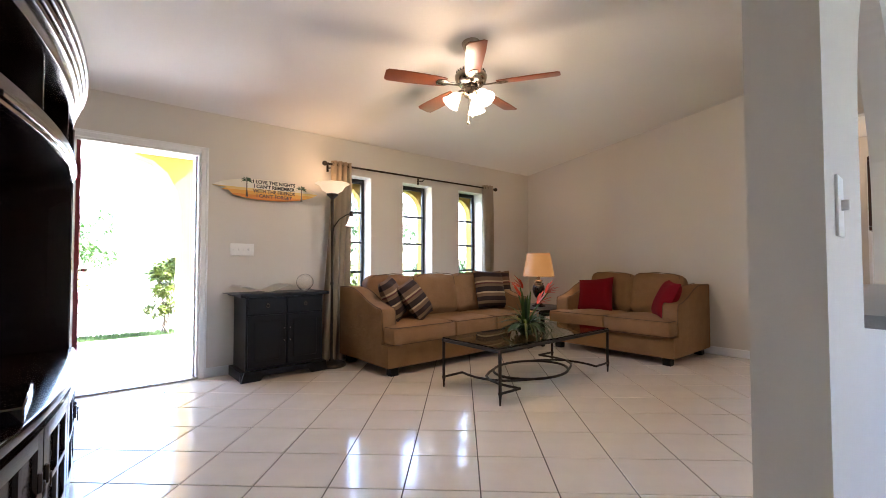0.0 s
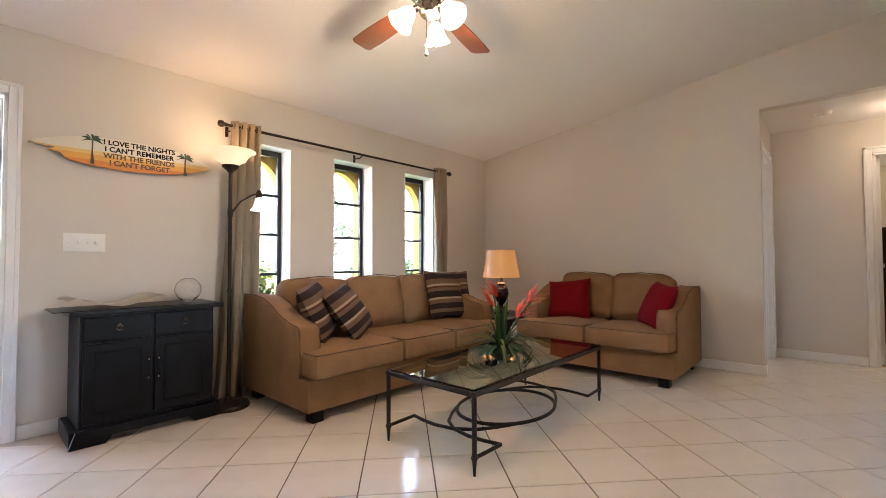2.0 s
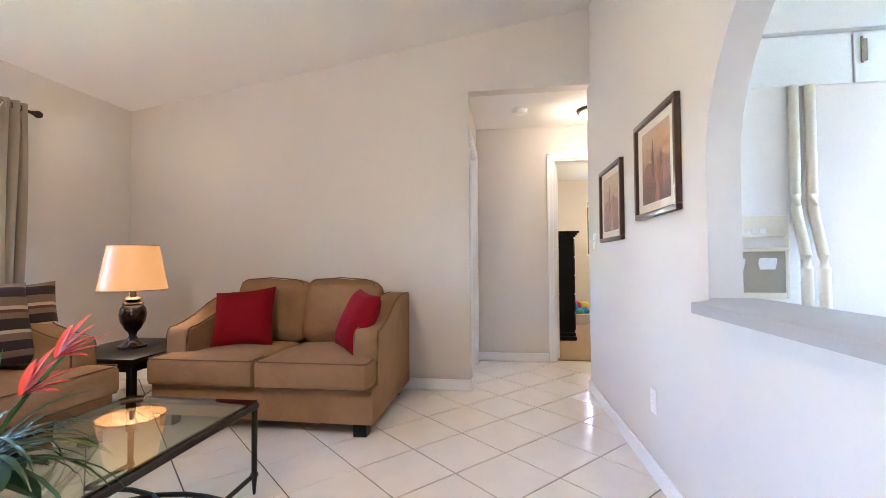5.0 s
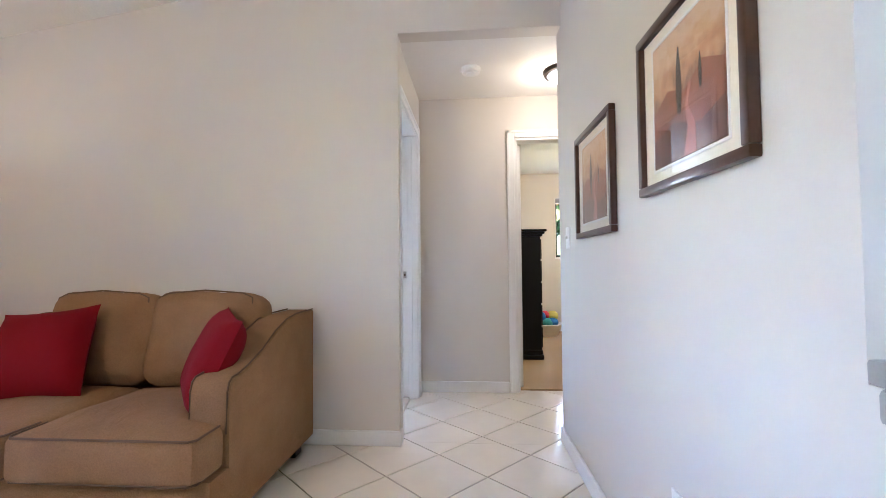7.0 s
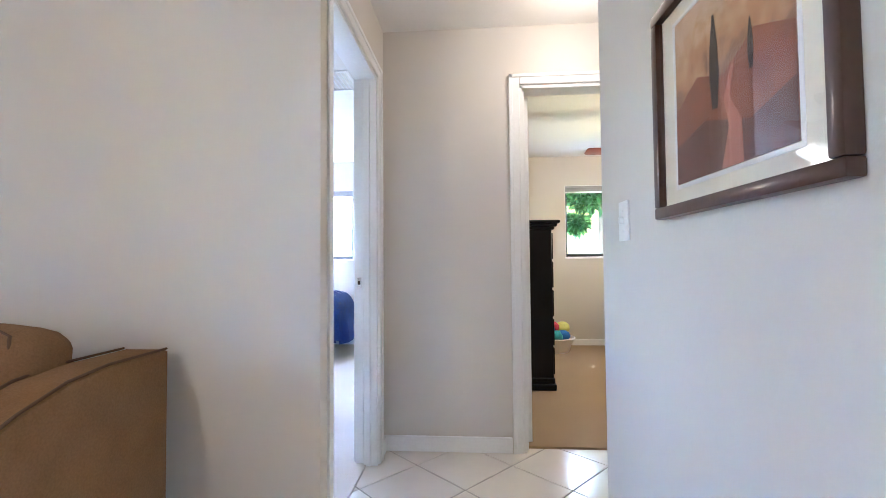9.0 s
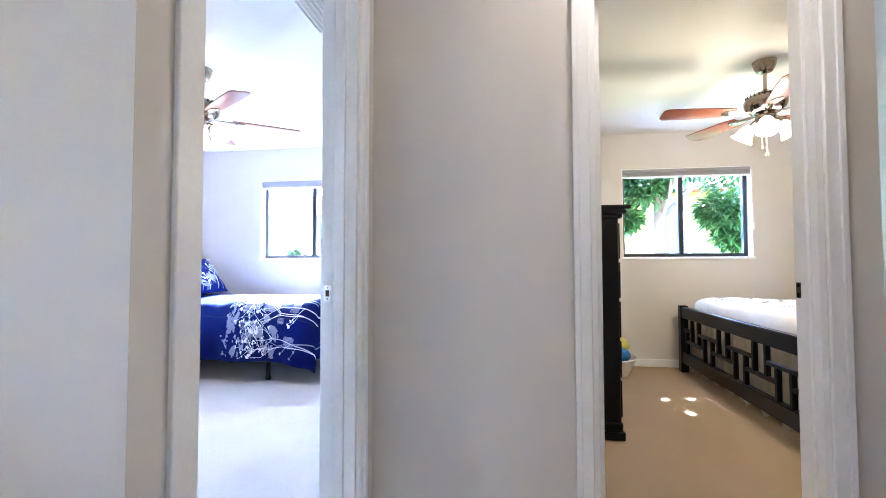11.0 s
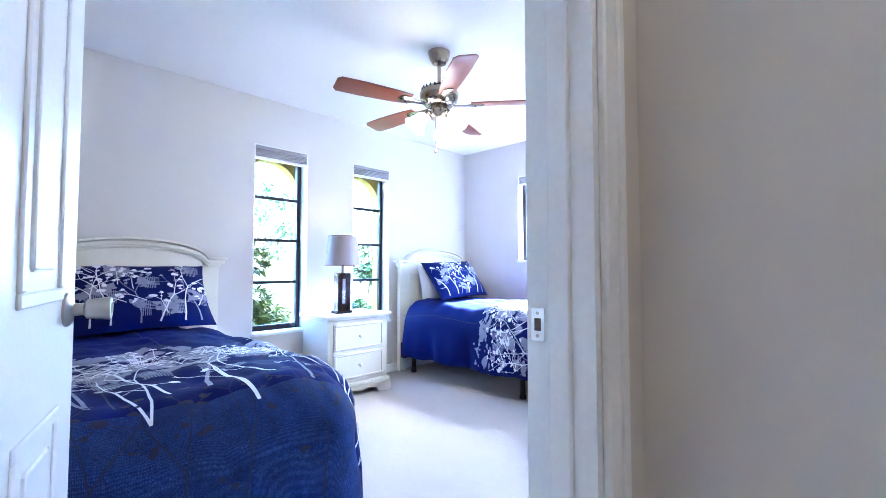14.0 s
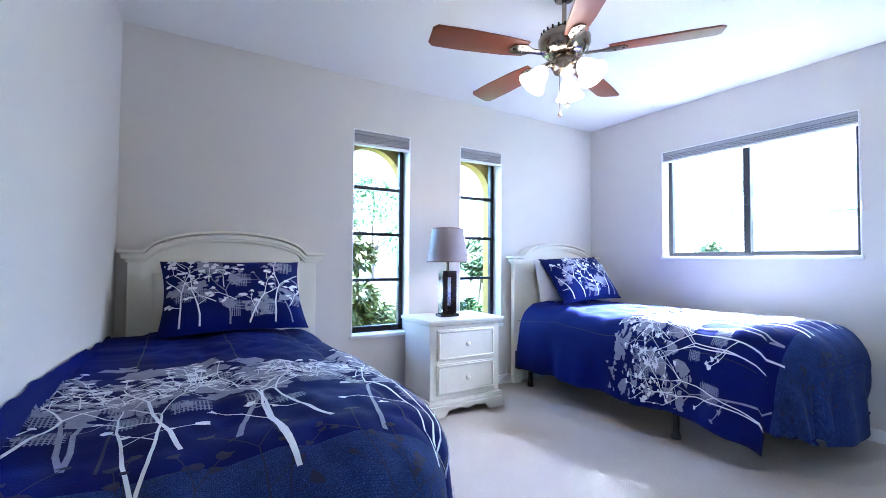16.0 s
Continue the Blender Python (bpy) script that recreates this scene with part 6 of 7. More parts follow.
solo("lamp_cord", tube([(8.05, 4.40, 0.05), (8.20, 4.36, 0.03), (8.32, 4.34, 0.06), (8.42, 4.36, 0.10), (8.45, 4.40, 0.16)], 0.004, 6), M_plate, "white lamp cord between nightstand and bed", "cord")
v = thing("ceiling_vent", "white slatted air vent in the bedroom ceiling", "vent", (7.07, 1.79, FLAT - 0.004))
part("frame", merge(B(-0.17, 0.17, -0.12, -0.10, -0.010, 0.0), B(-0.17, 0.17, 0.10, 0.12, -0.010, 0.0), B(-0.17, -0.15, -0.10, 0.10, -0.010, 0.0), B(0.15, 0.17, -0.10, 0.10, -0.010, 0.0)), M_trim, v)
for k in range(7):
    part("slat", moved(B(-0.15, 0.15, -0.012, 0.012, -0.001, 0.001), pose(0, -0.085 + k * 0.028, -0.006, 35, 0, 0)), M_trim, v)

# ---- side bedroom ----
c = thing("tall_chest", "tall black wooden chest with a flared crown", "chest", (7.585, 0.16, 0.012))
part("body", B(0.02, 0.92, 0.02, 0.44, 0.09, 1.30, 0.004), M_black, c)
part("crown", merge(B(0.0, 0.94, 0.0, 0.45, 1.30, 1.325, 0.006), B(-0.02, 0.96, -0.02, 0.455, 1.325, 1.35, 0.006), B(-0.04, 0.98, -0.04, 0.46, 1.35, 1.375, 0.006)), M_black, c)
part("plinth", merge(B(0.0, 0.94, 0.0, 0.45, 0.0, 0.05, 0.006), B(0.01, 0.93, 0.01, 0.445, 0.05, 0.10, 0.008)), M_black, c)
for k in range(5):
    dr = part("drawer", B(0.05, 0.89, 0.004, 0.022, 0.12 + k * 0.235, 0.335 + k * 0.235, 0.004), M_black, c)
    for x in (0.25, 0.69):
        part("knob", moved(lathe([(0.008, 0), (0.015, 0.012), (0.012, 0.022)], 14), pose(x, 0.004, 0.23 + k * 0.235, 90, 0, 0)), M_nickel, dr)

bx0, bx1, by = 7.50, 9.42, -0.78
b = thing("large_bed", "large bed with a black lattice footboard and ivory quilt", "bed", (bx0, by, 0.012), -1.5)
WB = bx1 - bx0
fb = part("footboard", merge(B(0.0, 0.07, -0.035, 0.035, 0.0, 0.63, 0.005), B(WB - 0.07, WB, -0.035, 0.035, 0.0, 0.63, 0.005), B(0.07, WB - 0.07, -0.025, 0.025, 0.515, 0.62, 0.005), B(0.07, WB - 0.07, -0.025, 0.025, 0.09, 0.195, 0.005)), M_black, b, "black wooden lattice footboard")
PL, HB = 0.53, 0.014                # repeat of the lattice, half a bar
for k in range(5):
    c0 = 0.265 + PL * k - PL
    for x0, x1, z0, z1 in ((c0 - 0.36 * PL, c0 + 0.36 * PL, 0.392, 0.418), (c0 + 0.14 * PL, c0 + 0.86 * PL, 0.292, 0.318)):
        x0, x1 = max(0.066, x0), min(WB - 0.066, x1)
        if x1 - x0 > 0.02:
            part("lattice_bar", B(x0, x1, -0.014, 0.014, z0, z1, 0.003), M_black, fb)
    for x, z0, z1 in ((c0 - 0.14 * PL, 0.19, 0.394), (c0 + 0.14 * PL, 0.19, 0.394), (c0 + 0.36 * PL, 0.316, 0.518), (c0 + 0.64 * PL, 0.316, 0.518)):
        if 0.08 < x < WB - 0.08:
            part("lattice_bar", B(x - HB, x + HB, -0.0155, 0.0155, z0, z1, 0.003), M_black, fb)
part("mattress", moved(cushion(WB - 0.14, 1.84, 0.50, 0.08, 0.01), pose(WB / 2, -1.12, 0.40)), M_linen, b)
qat = drape(WB - 0.06, 1.90, 0.68, 0.3, 0.08, 0.06, 0.012, 21)
q = part("quilt", moved(cloth(lambda u, v: qat(u, v), span(-1.45, 1.45, 60), span(0.02, 2.25, 56)), Matrix.Translation((WB / 2, -2.05, 0)) @ Matrix.Diagonal((1, -1, 1, 1)) @ Matrix.Translation((0, 0, 0))), M_quilt, b, "ivory quilt with sprigs of flowers")
q.data.flip_normals()
pr = Print(qat, 0.004)
rr = random.Random(8)
for k in range(60):
    u, v0 = rr.uniform(-1.3, 1.3), rr.uniform(0.3, 1.9)
    e = (u + rr.uniform(-0.12, 0.12), v0 + rr.uniform(-0.1, 0.1))
    pr.ribbon([(u, v0), ((u + e[0]) / 2 + 0.02, (v0 + e[1]) / 2), e], 0.006, 0.004)
    for j in range(3):
        pr.blob(u + (e[0] - u) * j / 2 + rr.uniform(-0.02, 0.02), v0 + (e[1] - v0) * j / 2, rr.uniform(0.008, 0.018), rr, 7)
vp = part("vine_print", moved(pr.bm, Matrix.Translation((WB / 2, -2.05, 0)) @ Matrix.Diagonal((1, -1, 1, 1))), M_vine, q, "taupe vine print")
tagged(vp, kind="stuff")
# scalloped bed skirt under the footboard
bm = bmesh.new()
n = 120
top, bot = [], []
for i in range(n + 1):
    x = 0.03 + (WB - 0.06) * i / n
    y = -0.06 + 0.012 * math.sin(i * 0.9)
    top.append(bm.verts.new((x, y, 0.50)))
    bot.append(bm.verts.new((x, y + 0.008, 0.10 - 0.085 * abs(math.sin(i * math.pi / 15)))))
for i in range(n):
    bm.faces.new((top[i], top[i + 1], bot[i + 1], bot[i]))
bmesh.ops.solidify(bm, geom=bm.faces[:], thickness=0.006)
part("bed_skirt", bm, M_quilt, b, "ivory scalloped bed skirt")
part("headboard", B(0.0, WB, -2.16, -2.10, 0.0, 1.1, 0.01), M_black, b)

# toys by the wall
t = thing("toy_shelf", "low black shelf with a white basket tray", "shelf", (8.95, 0.26, 0.012))
part("side_panel", B(0.0, 0.02, 0.0, 0.34, 0.0, 0.30, 0.003), M_black, t)
part("side_panel", B(0.50, 0.52, 0.0, 0.34, 0.0, 0.30, 0.003), M_black, t)
part("shelf_board", B(0.02, 0.50, 0.0, 0.34, 0.27, 0.29, 0.003), M_black, t)
part("shelf_board", B(0.02, 0.50, 0.0, 0.34, 0.04, 0.06, 0.003), M_black, t)
k = thing("toy_basket", "white wire basket heaped with plush toys", "basket", (9.2, -0.10, 0.012))
part("tray", lathe([(0.17, 0.0), (0.18, 0.02), (0.24, 0.16), (0.25, 0.16), (0.24, 0.17), (0.17, 0.025)], 28), M_plate, k)
cols = [((0.45, 0.03, 0.05), "red"), ((0.04, 0.16, 0.42), "blue"), ((0.55, 0.5, 0.1), "yellow"), ((0.5, 0.5, 0.52), "grey"), ((0.06, 0.3, 0.28), "teal"), ((0.45, 0.1, 0.3), "pink")]
for i in range(9):
    c0, nm = cols[i % 6]
    m = mat(nm + "_plush", c0, 0.9, var=0.2, scale=20, grain=200, bump=0.6)
    a = i * 2.4
    o = solo("plush_toy", cushion(0.15, 0.12, 0.11, 0.045, 0.02, 5), m, nm + " plush toy heaped in the basket", "toy", "plush toys")
    place(o, (9.2 + 0.11 * math.cos(a) * (i > 0), -0.10 + 0.11 * math.sin(a) * (i > 0), 0.19 + (0.09 if i < 3 else 0.0)), (20 * math.sin(a), 25 * math.cos(a), 40 * i))


# ---- outdoors ----
bm = bmesh.new()
n = 24
vs = [[bm.verts.new((x, y, -0.16)) for x in [-600, -120, -40, 0, 20, 60, 140, 600]] for y in [-600, -100, -20, 5, 14, 40, 120, 600]]
for a, b in zip(vs, vs[1:]):
    for i in range(7):
        bm.faces.new((a[i], a[i + 1], b[i + 1], b[i]))
structure("ground", bm, M_grass, "sunlit green lawn around the house")
structure("pavement_porch", B(-2.6, 1.6, YO + 0.15, 7.5, -0.2, -0.02, 0.01), M_concrete, "pale concrete entrance porch slab", True)
structure("pavement_driveway", B(-9.0, 2.5, 8.8, 24.0, -0.2, -0.135, 0.01), M_concrete, "pale concrete driveway", True)
# unseen slab, added to reflect warmer sunlight through the back opening
structure("pavement_patio", B(0.5, 7.0, YBACK - 5.5, YBACK - 0.16, -0.2, -0.06, 0.01), M_concrete, "unseen pale slab added to bounce sunlight into the kitchen", True)
# also unseen: added so the side bedroom's bounced light is less green
structure("pavement_side", B(XS + 0.2, XS + 1.6, -4.0, 1.0, -0.2, -0.09, 0.01), M_concrete, "unseen pale slab added to bounce sunlight into the side bedroom", True)
structure("road", B(-80, 80, 24.0, 31.0, -0.2, -0.125), M_asphalt, "grey asphalt street in front of the house")
structure("porch_ceiling", B(-2.6, 1.35, YO + 0.16, 7.0, 2.52, 2.62), M_stuccow, "white stucco porch ceiling")
structure("porch_wall", B(-2.75, -2.6, YO, 7.1, -0.1, 2.62), M_stucco, "pale yellow stucco porch wall")
bm = B(1.02, 1.35, 6.75, 7.1, -0.1, 1.75)
prism([(1.02, 1.75), (1.35, 1.75), (1.35, 2.62), (0.50, 2.62), (0.50, 2.42), (0.70, 2.36), (0.86, 2.22), (0.97, 2.0)], "y", 6.75, 7.1, bm)
structure("porch_arch", bm, M_stucco, "pale yellow stucco porch pillar with an arch")
structure("eave", B(1.36, XS + 0.9, YO + 0.16, YO + 0.7, 2.62, 2.74), M_stuccow, "white soffit under the front eave")


def turf(x0, x1, y0, y1, count, seed):
    """Upright grass blades over a strip of lawn."""
    rr = random.Random(seed)
    vs, fs = [], []
    for k in range(count):
        x, y, a, h = rr.uniform(x0, x1), rr.uniform(y0, y1), rr.uniform(0, 6.28), rr.uniform(0.05, 0.11)
        c, q, b = math.cos(a), math.sin(a), len(vs)
        lean = rr.uniform(-0.04, 0.04)
        vs += [(x - 0.006 * c, y - 0.006 * q, -0.165), (x + 0.006 * c, y + 0.006 * q, -0.165), (x + lean * q, y + lean * c, -0.16 + h)]
        fs.append((b, b + 1, b + 2))
    me = bpy.data.meshes.new("grass")
    me.from_pydata(vs, [], fs)
    me.materials.append(M_grass)
    return tagged(new("grass", me), "green lawn grass between porch and driveway", "grass", kind="stuff")


turf(-4.0, 1.9, 7.52, 8.78, 34000, 5)


def crown_of(points, count, size, seed, stretch=1.0):
    """Many small folded leaves scattered about clump centres (x, y, z, r)."""
    rr = random.Random(seed)
    vs, fs = [], []
    for k in range(count):
        cx, cy, cz, r = rr.choice(points)
        d = Vector((rr.gauss(0, 1), rr.gauss(0, 1), rr.gauss(0, 1))).normalized() * r * rr.uniform(0.45, 1.0) ** 0.5
        p = Vector((cx, cy, cz)) + Vector((d.x, d.y, d.z * 0.8))
        ax = Vector((d.x + rr.uniform(-0.6, 0.6) * r, d.y + rr.uniform(-0.6, 0.6) * r, rr.uniform(-0.8, 0.5) * r)).normalized()
        sd = ax.cross(Vector((rr.uniform(-0.3, 0.3), rr.uniform(-0.3, 0.3), 1))).normalized()
        up = sd.cross(ax)
        s = size * rr.uniform(0.6, 1.3)
        b = len(vs)
        vs += [p, p + ax * s * 0.5 + sd * s * 0.22 * stretch + up * s * 0.06, p + ax * s - up * s * 0.1, p + ax * s * 0.5 - sd * s * 0.22 * stretch + up * s * 0.06]
        fs += [(b, b + 1, b + 2), (b, b + 2, b + 3)]
    me = bpy.data.meshes.new("crown")
    me.from_pydata([tuple(v) for v in vs], [], fs)
    return me


def crown_part(parent, points, count, size, seed, material, stretch=1.0):
    me = crown_of(points, count, size, seed, stretch)
    me.materials.append(material)
    ob = new("crown", me)
    ob.parent = parent
    return ob


def shrub(label, x, y, r, h, seed, material, size=0.10, count=1500):
    rr = random.Random(seed)
    s = thing("shrub", label, "shrub", (x, y, -0.16))
    pts = [(rr.uniform(-r, r) * 0.7, rr.uniform(-r, r) * 0.7, rr.uniform(0.12, 0.9) * h, r * rr.uniform(0.3, 0.55)) for k in range(9)]
    for k in range(5):
        p = pts[k]
        part("stem", tube([(0.03 * k - 0.06, 0, 0), (p[0] * 0.5, p[1] * 0.5, p[2] * 0.5), p[:3]], 0.016, 6, taper=lambda u: 1 - 0.7 * u), M_bark, s)
    crown_part(s, pts, count, size, seed, material)
    return s


def tree(label, x, y, h, r, seed, material, size=0.22, count=5200, low=0.35, hanging=()):
    rr = random.Random(seed)
    t = thing("tree", label, "tree", (x, y, -0.16))
    part("trunk", tube([(0, 0, 0), (0.05, 0.02, h * 0.25), (-0.04, 0.05, h * 0.5), (0.02, 0, h * 0.8)], 0.14, 10, taper=lambda u: 1 - 0.75 * u), M_bark, t)
    pts = []
    for k in range(16):
        a = rr.uniform(0, 6.28)
        q = r * rr.uniform(0.2, 0.95)
        p = (q * math.cos(a), q * math.sin(a), h * rr.uniform(low, 1.0), r * rr.uniform(0.22, 0.42))
        pts.append(p)
        if k < 9:
            part("limb", tube([(0, 0, h * 0.3), (p[0] * 0.5, p[1] * 0.5, (h * 0.35 + p[2]) / 2 + 0.1), p[:3]], 0.05, 7, taper=lambda u: 1 - 0.8 * u), M_bark, t)
    crown_part(t, pts + list(hanging), count, size, seed, material)
    return t


def palm(label, x, y, h, r, seed, stem=0.13):
    rr = random.Random(seed)
    t = thing("palm_tree", label, "palm", (x, y, -0.16))
    part("trunk", tube([(0, 0, 0), (0.06, 0, h * 0.4), (0.02, 0.05, h)], stem, 10, taper=lambda u: 1 - 0.35 * u), M_bark, t)
    for k in range(14):
        az, lean = k * 2.4, rr.uniform(0.1, 1.2)
        fr = bmesh.new()
        d = Vector((math.cos(az), math.sin(az), 0))
        sd = Vector((-d.y, d.x, 0))
        p, ang = Vector((0.02, 0.05, h)), lean
        for i in range(16):
            step = (d * math.cos(ang) + Vector((0, 0, 1)) * math.sin(ang)) * r / 16
            p = p + step
            ang -= 0.11
            for s in (-1, 1):
                ln = r * 0.30 * math.sin(math.pi * (0.1 + 0.85 * i / 16))
                e = p + sd * s * ln + step * 1.5 - Vector((0, 0, ln * 0.45))
                w = step.normalized() * 0.025
                fr.faces.new([fr.verts.new(p - w), fr.verts.new(p + w), fr.verts.new(e)])
        part("frond", fr, M_leaf, t)
    return t


shrub("leafy green shrub outside the bedroom window", 7.70, 5.75, 0.45, 1.50, 31, M_leafy, 0.11, 2600)
shrub("leafy green shrub outside the bedroom window", 9.20, 5.98, 0.45, 1.62, 32, M_leaf, 0.12, 2400)
shrub("leafy green shrub below the living room window", 2.85, 5.9, 0.5, 1.28, 33, M_leafy, 0.10, 2400)
shrub("broad pale green shrub on the front lawn", 6.5, 7.6, 0.8, 1.55, 50, M_leaf, 0.12, 3200)
shrub("tall green shrub beside the porch", 1.10, 8.4, 0.30, 1.40, 34, M_leafy, 0.10, 1800)
shrub("round flowering shrub beyond the garden path", -0.75, 11.4, 0.9, 1.0, 35, M_leafy, 0.12, 1700)
shrub("round flowering shrub beyond the garden path", -2.9, 13.0, 0.8, 0.9, 36, M_leaf, 0.12, 1400)
tree("broad garden tree across the street", -0.5, 40, 4.6, 2.6, 41, M_leaf, 0.4, 2600)
tree("broad garden tree across the street", 9.5, 39, 6, 3.0, 42, M_leafd, 0.4, 3200)
tree("broad garden tree by the driveway", 16, 26, 6, 2.8, 43, M_leaf, 0.35, 2600)
palm("slender palm on the front lawn", 5.9, 15.5, 3.2, 1.7, 44)
palm("slender palm on the front lawn", -3.9, 19.0, 3.8, 1.8, 45)
palm("slender palm beside the neighbouring house", 16.3, 5.95, 2.6, 1.4, 46, 0.06)
tree("leafy mango tree outside the side bedroom window", 12.5, -1.7, 6.6, 2.3, 47, M_leaf, 0.19, 16000, 0.42, [(0.0, -0.95, 2.05, 0.36), (0.2, -1.2, 1.7, 0.26), (0.0, 0.3, 2.5, 0.36), (-0.1, 0.6, 1.95, 0.16)])
shrub("low green shrub by the neighbouring house", 14.6, 5.8, 0.45, 1.85, 48, M_leaf, 0.13, 1500)
shrub("low green shrub under the yellow house window", 16.6, -2.6, 0.8, 1.3, 49, M_leaf, 0.13, 1500)


def house(label, x0, x1, y0, y1, h, m_wall, windows, arched, m_roof):
    """A single-storey house whose windows are on the side that faces this house."""
    o = thing("house", label, "house")
    holes = [(a, b, z0, z1) for a, b, z0, z1 in windows]
    part("wall", slab_wall("x", x0, x0 + 0.25, y0, y1, -0.16, h, holes), m_wall, o, smooth=False)
    part("wall", merge(B(x0 + 0.25, x1, y0, y0 + 0.25, -0.16, h), B(x0 + 0.25, x1, y1 - 0.25, y1, -0.16, h), B(x1 - 0.25, x1, y0 + 0.25, y1 - 0.25, -0.16, h)), m_wall, o, smooth=False)
    mx = (x0 + x1) / 2
    part("roof", prism([(x0 - 0.6, h), (x1 + 0.6, h), (x1 + 0.6, h + 0.12), (mx, h + 1.6), (x0 - 0.6, h + 0.12)], "y", y0 - 0.5, y1 + 0.5), m_roof, o, smooth=False)
    for a, b, z0, z1 in windows:
        w = part("window", merge(B(x0 - 0.03, x0 + 0.08, a - 0.06, a, z0 - 0.06, z1 + 0.06), B(x0 - 0.03, x0 + 0.08, b, b + 0.06, z0 - 0.06, z1 + 0.06), B(x0 - 0.03, x0 + 0.08, a, b, z1, z1 + 0.06), B(x0 - 0.05, x0 + 0.08, a, b, z0 - 0.06, z0)), M_stuccow, o)
        part("pane", B(x0 + 0.10, x0 + 0.11, a, b, z0, z1), M_counter, w, smooth=False)
        for k in range(1, 4):
            part("muntin", B(x0 + 0.08, x0 + 0.115, a, b, z0 + (z1 - z0) * k / 4 - 0.012, z0 + (z1 - z0) * k / 4 + 0.012), M_stuccow, w)
        part("muntin", B(x0 + 0.08, x0 + 0.115, (a + b) / 2 - 0.015, (a + b) / 2 + 0.015, z0, z1), M_stuccow, w)
        if arched:
            m, r = (a + b) / 2, (b - a) / 2
            fan = prism([(m + r * math.cos(math.pi * k / 14), z1 + 0.06 + r * math.sin(math.pi * k / 14)) for k in range(15)], "x", x0 - 0.012, x0 + 0.01)
            part("fanlight", fan, M_counter, w)
            part("fan_trim", tube([(x0 - 0.02, m + (r + 0.03) * math.cos(math.pi * k / 14), z1 + 0.06 + (r + 0.03) * math.sin(math.pi * k / 14)) for k in range(15)], 0.04, 6), M_stuccow, w)
            for k in (1, 2, 3):
                a2 = math.pi * k / 4
                part("fan_bar", tube([(x0 - 0.015, m, z1 + 0.06), (x0 - 0.015, m + r * math.cos(a2), z1 + 0.06 + r * math.sin(a2))], 0.02, 5), M_stuccow, w)
    return o


house("yellow stucco neighbouring house with an arched white window", 17.6, 26.0, -12.0, 0.9, 3.0, M_stucco, [(-4.05, -3.35, 0.8, 1.98), (-7.2, -6.5, 0.8, 1.98)], True, M_roof)
house("white stucco neighbouring house with a louvred window", 15.2, 24.0, 1.9, 5.35, 2.55, M_stuccow, [(3.90, 4.28, 1.40, 1.95)], False, M_stuccow)


# ---- floor tiles ----
def clip(poly, a, b, c):
    """Keeps the side a*x + b*y <= c of a convex polygon."""
    out = []
    for i, p in enumerate(poly):
        q = poly[(i + 1) % len(poly)]
        dp, dq = a * p[0] + b * p[1] - c, a * q[0] + b * q[1] - c
        if dp <= 0:
            out.append(p)
        if dp * dq < 0:
            s = dp / (dp - dq)
            out.append((p[0] + s * (q[0] - p[0]), p[1] + s * (q[1] - p[1])))
    return out


def tile_mesh(poly, name="floor_tile"):
    cx, cy = sum(p[0] for p in poly) / len(poly), sum(p[1] for p in poly) / len(poly)
    vs, fs, n = [], [], len(poly)
    for inset, z in ((0.0, -0.006), (0.0, -0.0015), (0.0018, 0.0)):
        for x, y in poly:
            d = math.hypot(cx - x, cy - y) or 1
            vs.append((x + (cx - x) / d * inset * 1.4, y + (cy - y) / d * inset * 1.4, z))
    for r in range(2):
        for i in range(n):
            j = (i + 1) % n
            fs.append((r * n + i, r * n + j, (r + 1) * n + j, (r + 1) * n + i))
    fs.append(tuple(range(2 * n, 3 * n)))
    me = bpy.data.meshes.new(name)
    me.from_pydata(vs, [], fs)
    me.materials.append(M_tile)
    return me


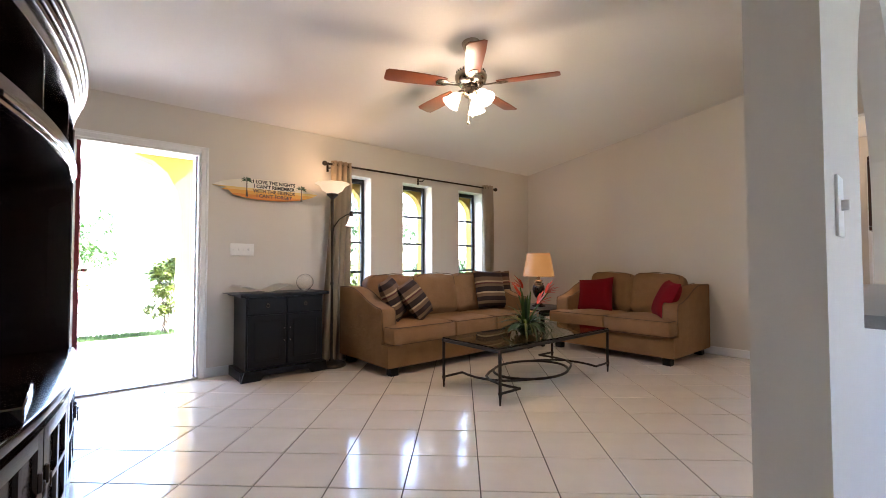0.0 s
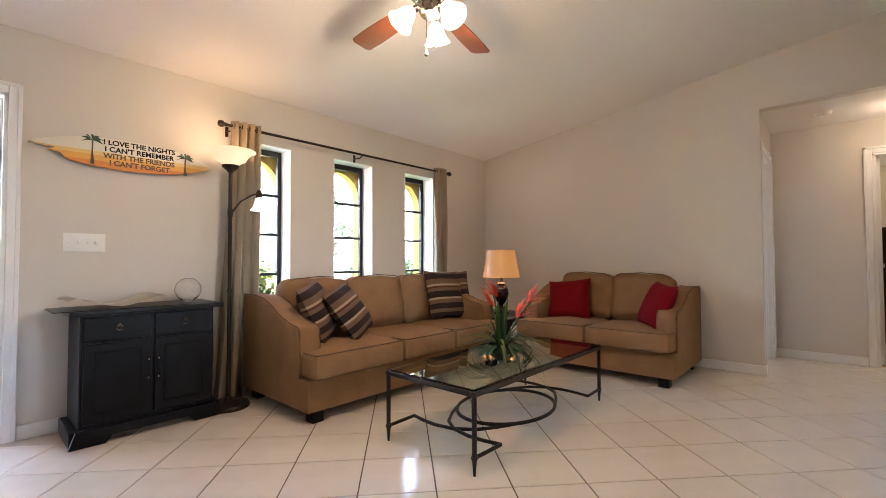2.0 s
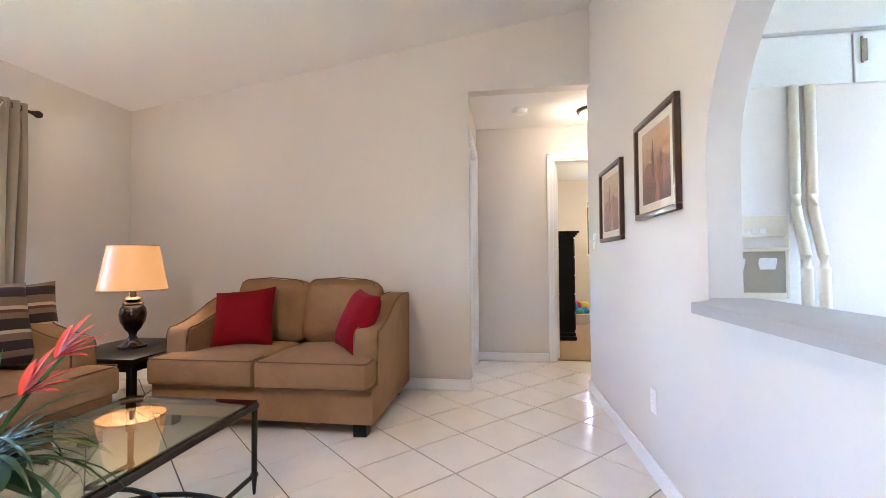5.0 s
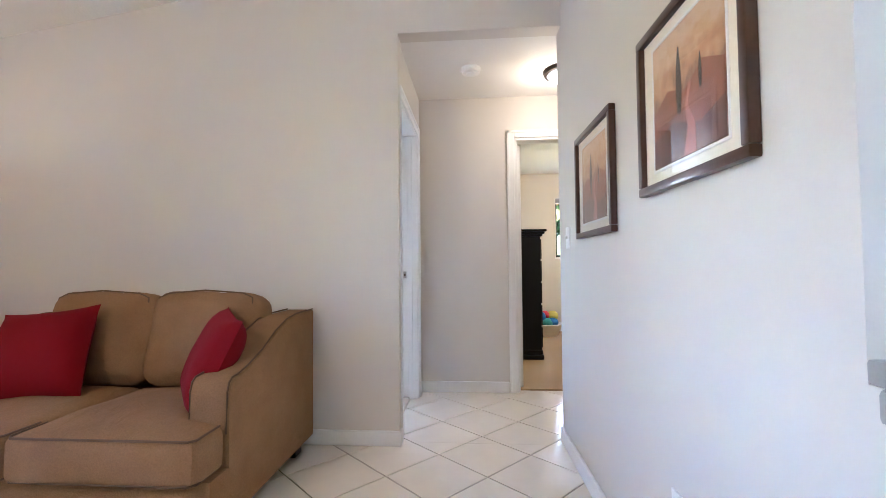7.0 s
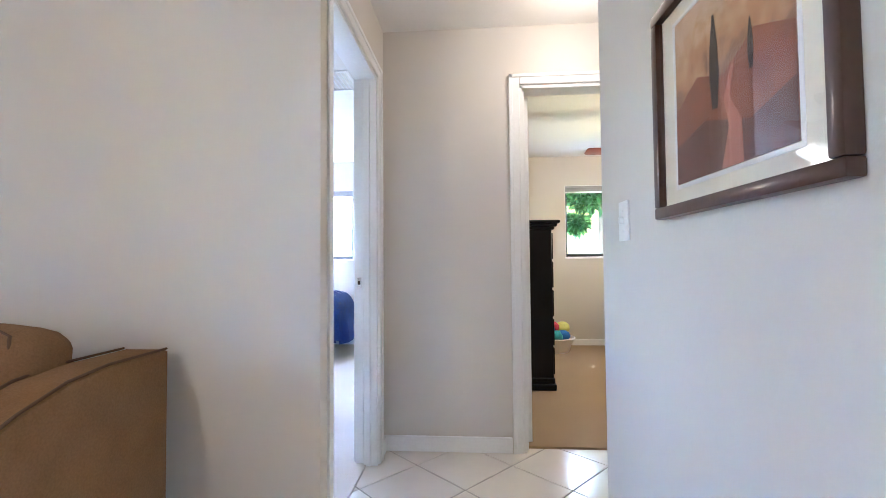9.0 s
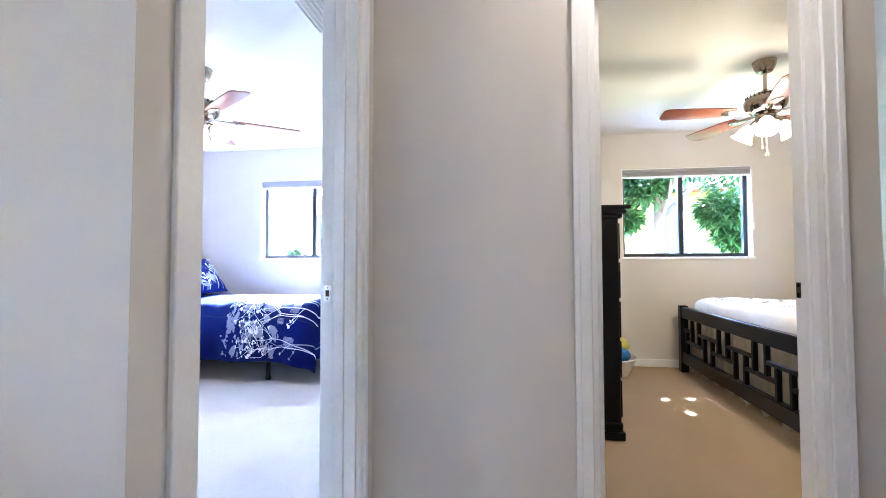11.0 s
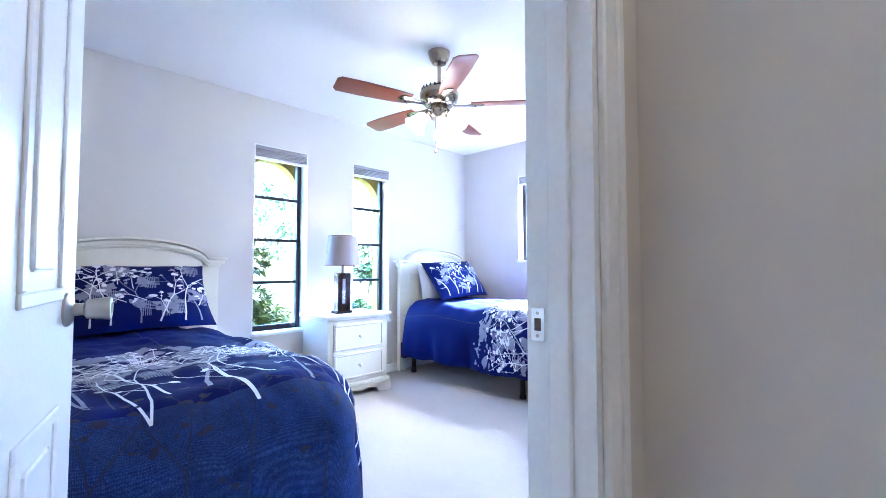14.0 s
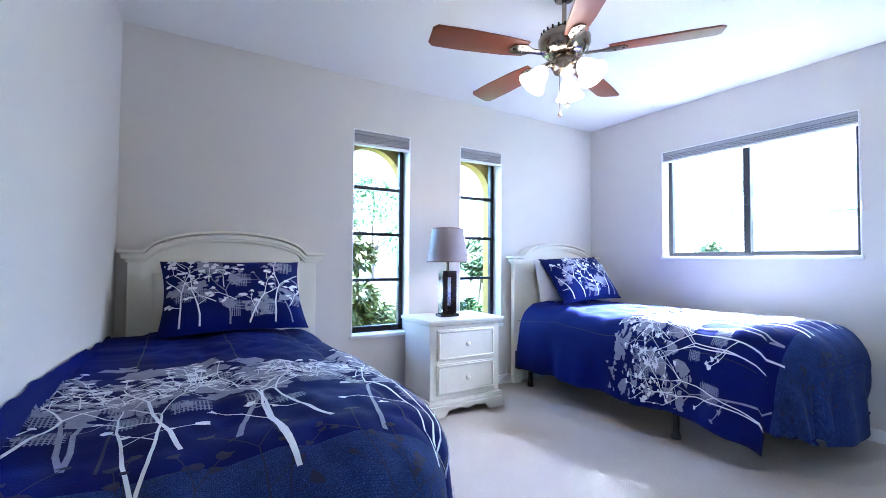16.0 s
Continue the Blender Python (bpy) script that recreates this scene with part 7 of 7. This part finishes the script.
floor = bpy.data.objects["floor_grout"]
ANG, PITCH, OU, OV, GAP = radians(47.25), 0.348, -0.1317, -0.0272, 0.0062
ca, sa = math.cos(ANG), math.sin(ANG)
hs = (PITCH - GAP) / 2
square = [(s * hs * ca - r * hs * sa, s * hs * sa + r * hs * ca) for s, r in ((-1, -1), (1, -1), (1, 1), (-1, 1))]
whole = tile_mesh(square)
rest_v, rest_f = [], []
REGIONS = [(XL, XW + 0.055, YBACK, YF), (XW + 0.055, XH + 0.06, -1.3, YH + 0.055)]
count = 0
for i in range(-30, 40):
    for j in range(-40, 30):
        u, v = OU + (i + 0.5) * PITCH, OV + (j + 0.5) * PITCH
        cx, cy = u * ca - v * sa, u * sa + v * ca
        for k, (rx0, rx1, ry0, ry1) in enumerate(REGIONS):
            poly = [(cx + a, cy + b) for a, b in square]
            for a, b, c in ((-1, 0, -rx0), (1, 0, rx1), (0, -1, -ry0), (0, 1, ry1)):
                poly = clip(poly, a, b, c) if poly else poly
            if len(poly) < 3:
                continue
            area = abs(sum(p[0] * q[1] - q[0] * p[1] for p, q in zip(poly, poly[1:] + poly[:1]))) / 2
            if area < 2e-4:
                continue
            full = area > (2 * hs) ** 2 * 0.9999
            if (cy > 0.2 or k == 1) and count < 300:
                count += 1
                if full:
                    ob = new("floor_tile", whole)
                    ob.location = (cx, cy, 0)
                else:
                    mx, my = sum(p[0] for p in poly) / len(poly), sum(p[1] for p in poly) / len(poly)
                    ob = new("floor_tile", tile_mesh([(x - mx, y - my) for x, y in poly]))
                    ob.location = (mx, my, 0)
                ob.parent = floor
            else:
                n0, n = len(rest_v), len(poly)
                rest_v += [(x, y, 0.0) for x, y in poly]
                rest_v += [(x, y, -0.006) for x, y in poly]
                rest_f.append(tuple(range(n0, n0 + n)))
                rest_f += [(n0 + n + q, n0 + n + (q + 1) % n, n0 + (q + 1) % n, n0 + q) for q in range(n)]
me = bpy.data.meshes.new("floor_tiles")
me.from_pydata(rest_v, [], rest_f)
me.materials.append(M_tile)
rest = tagged(new("floor_tiles", me), kind="stuff")
rest.parent = floor
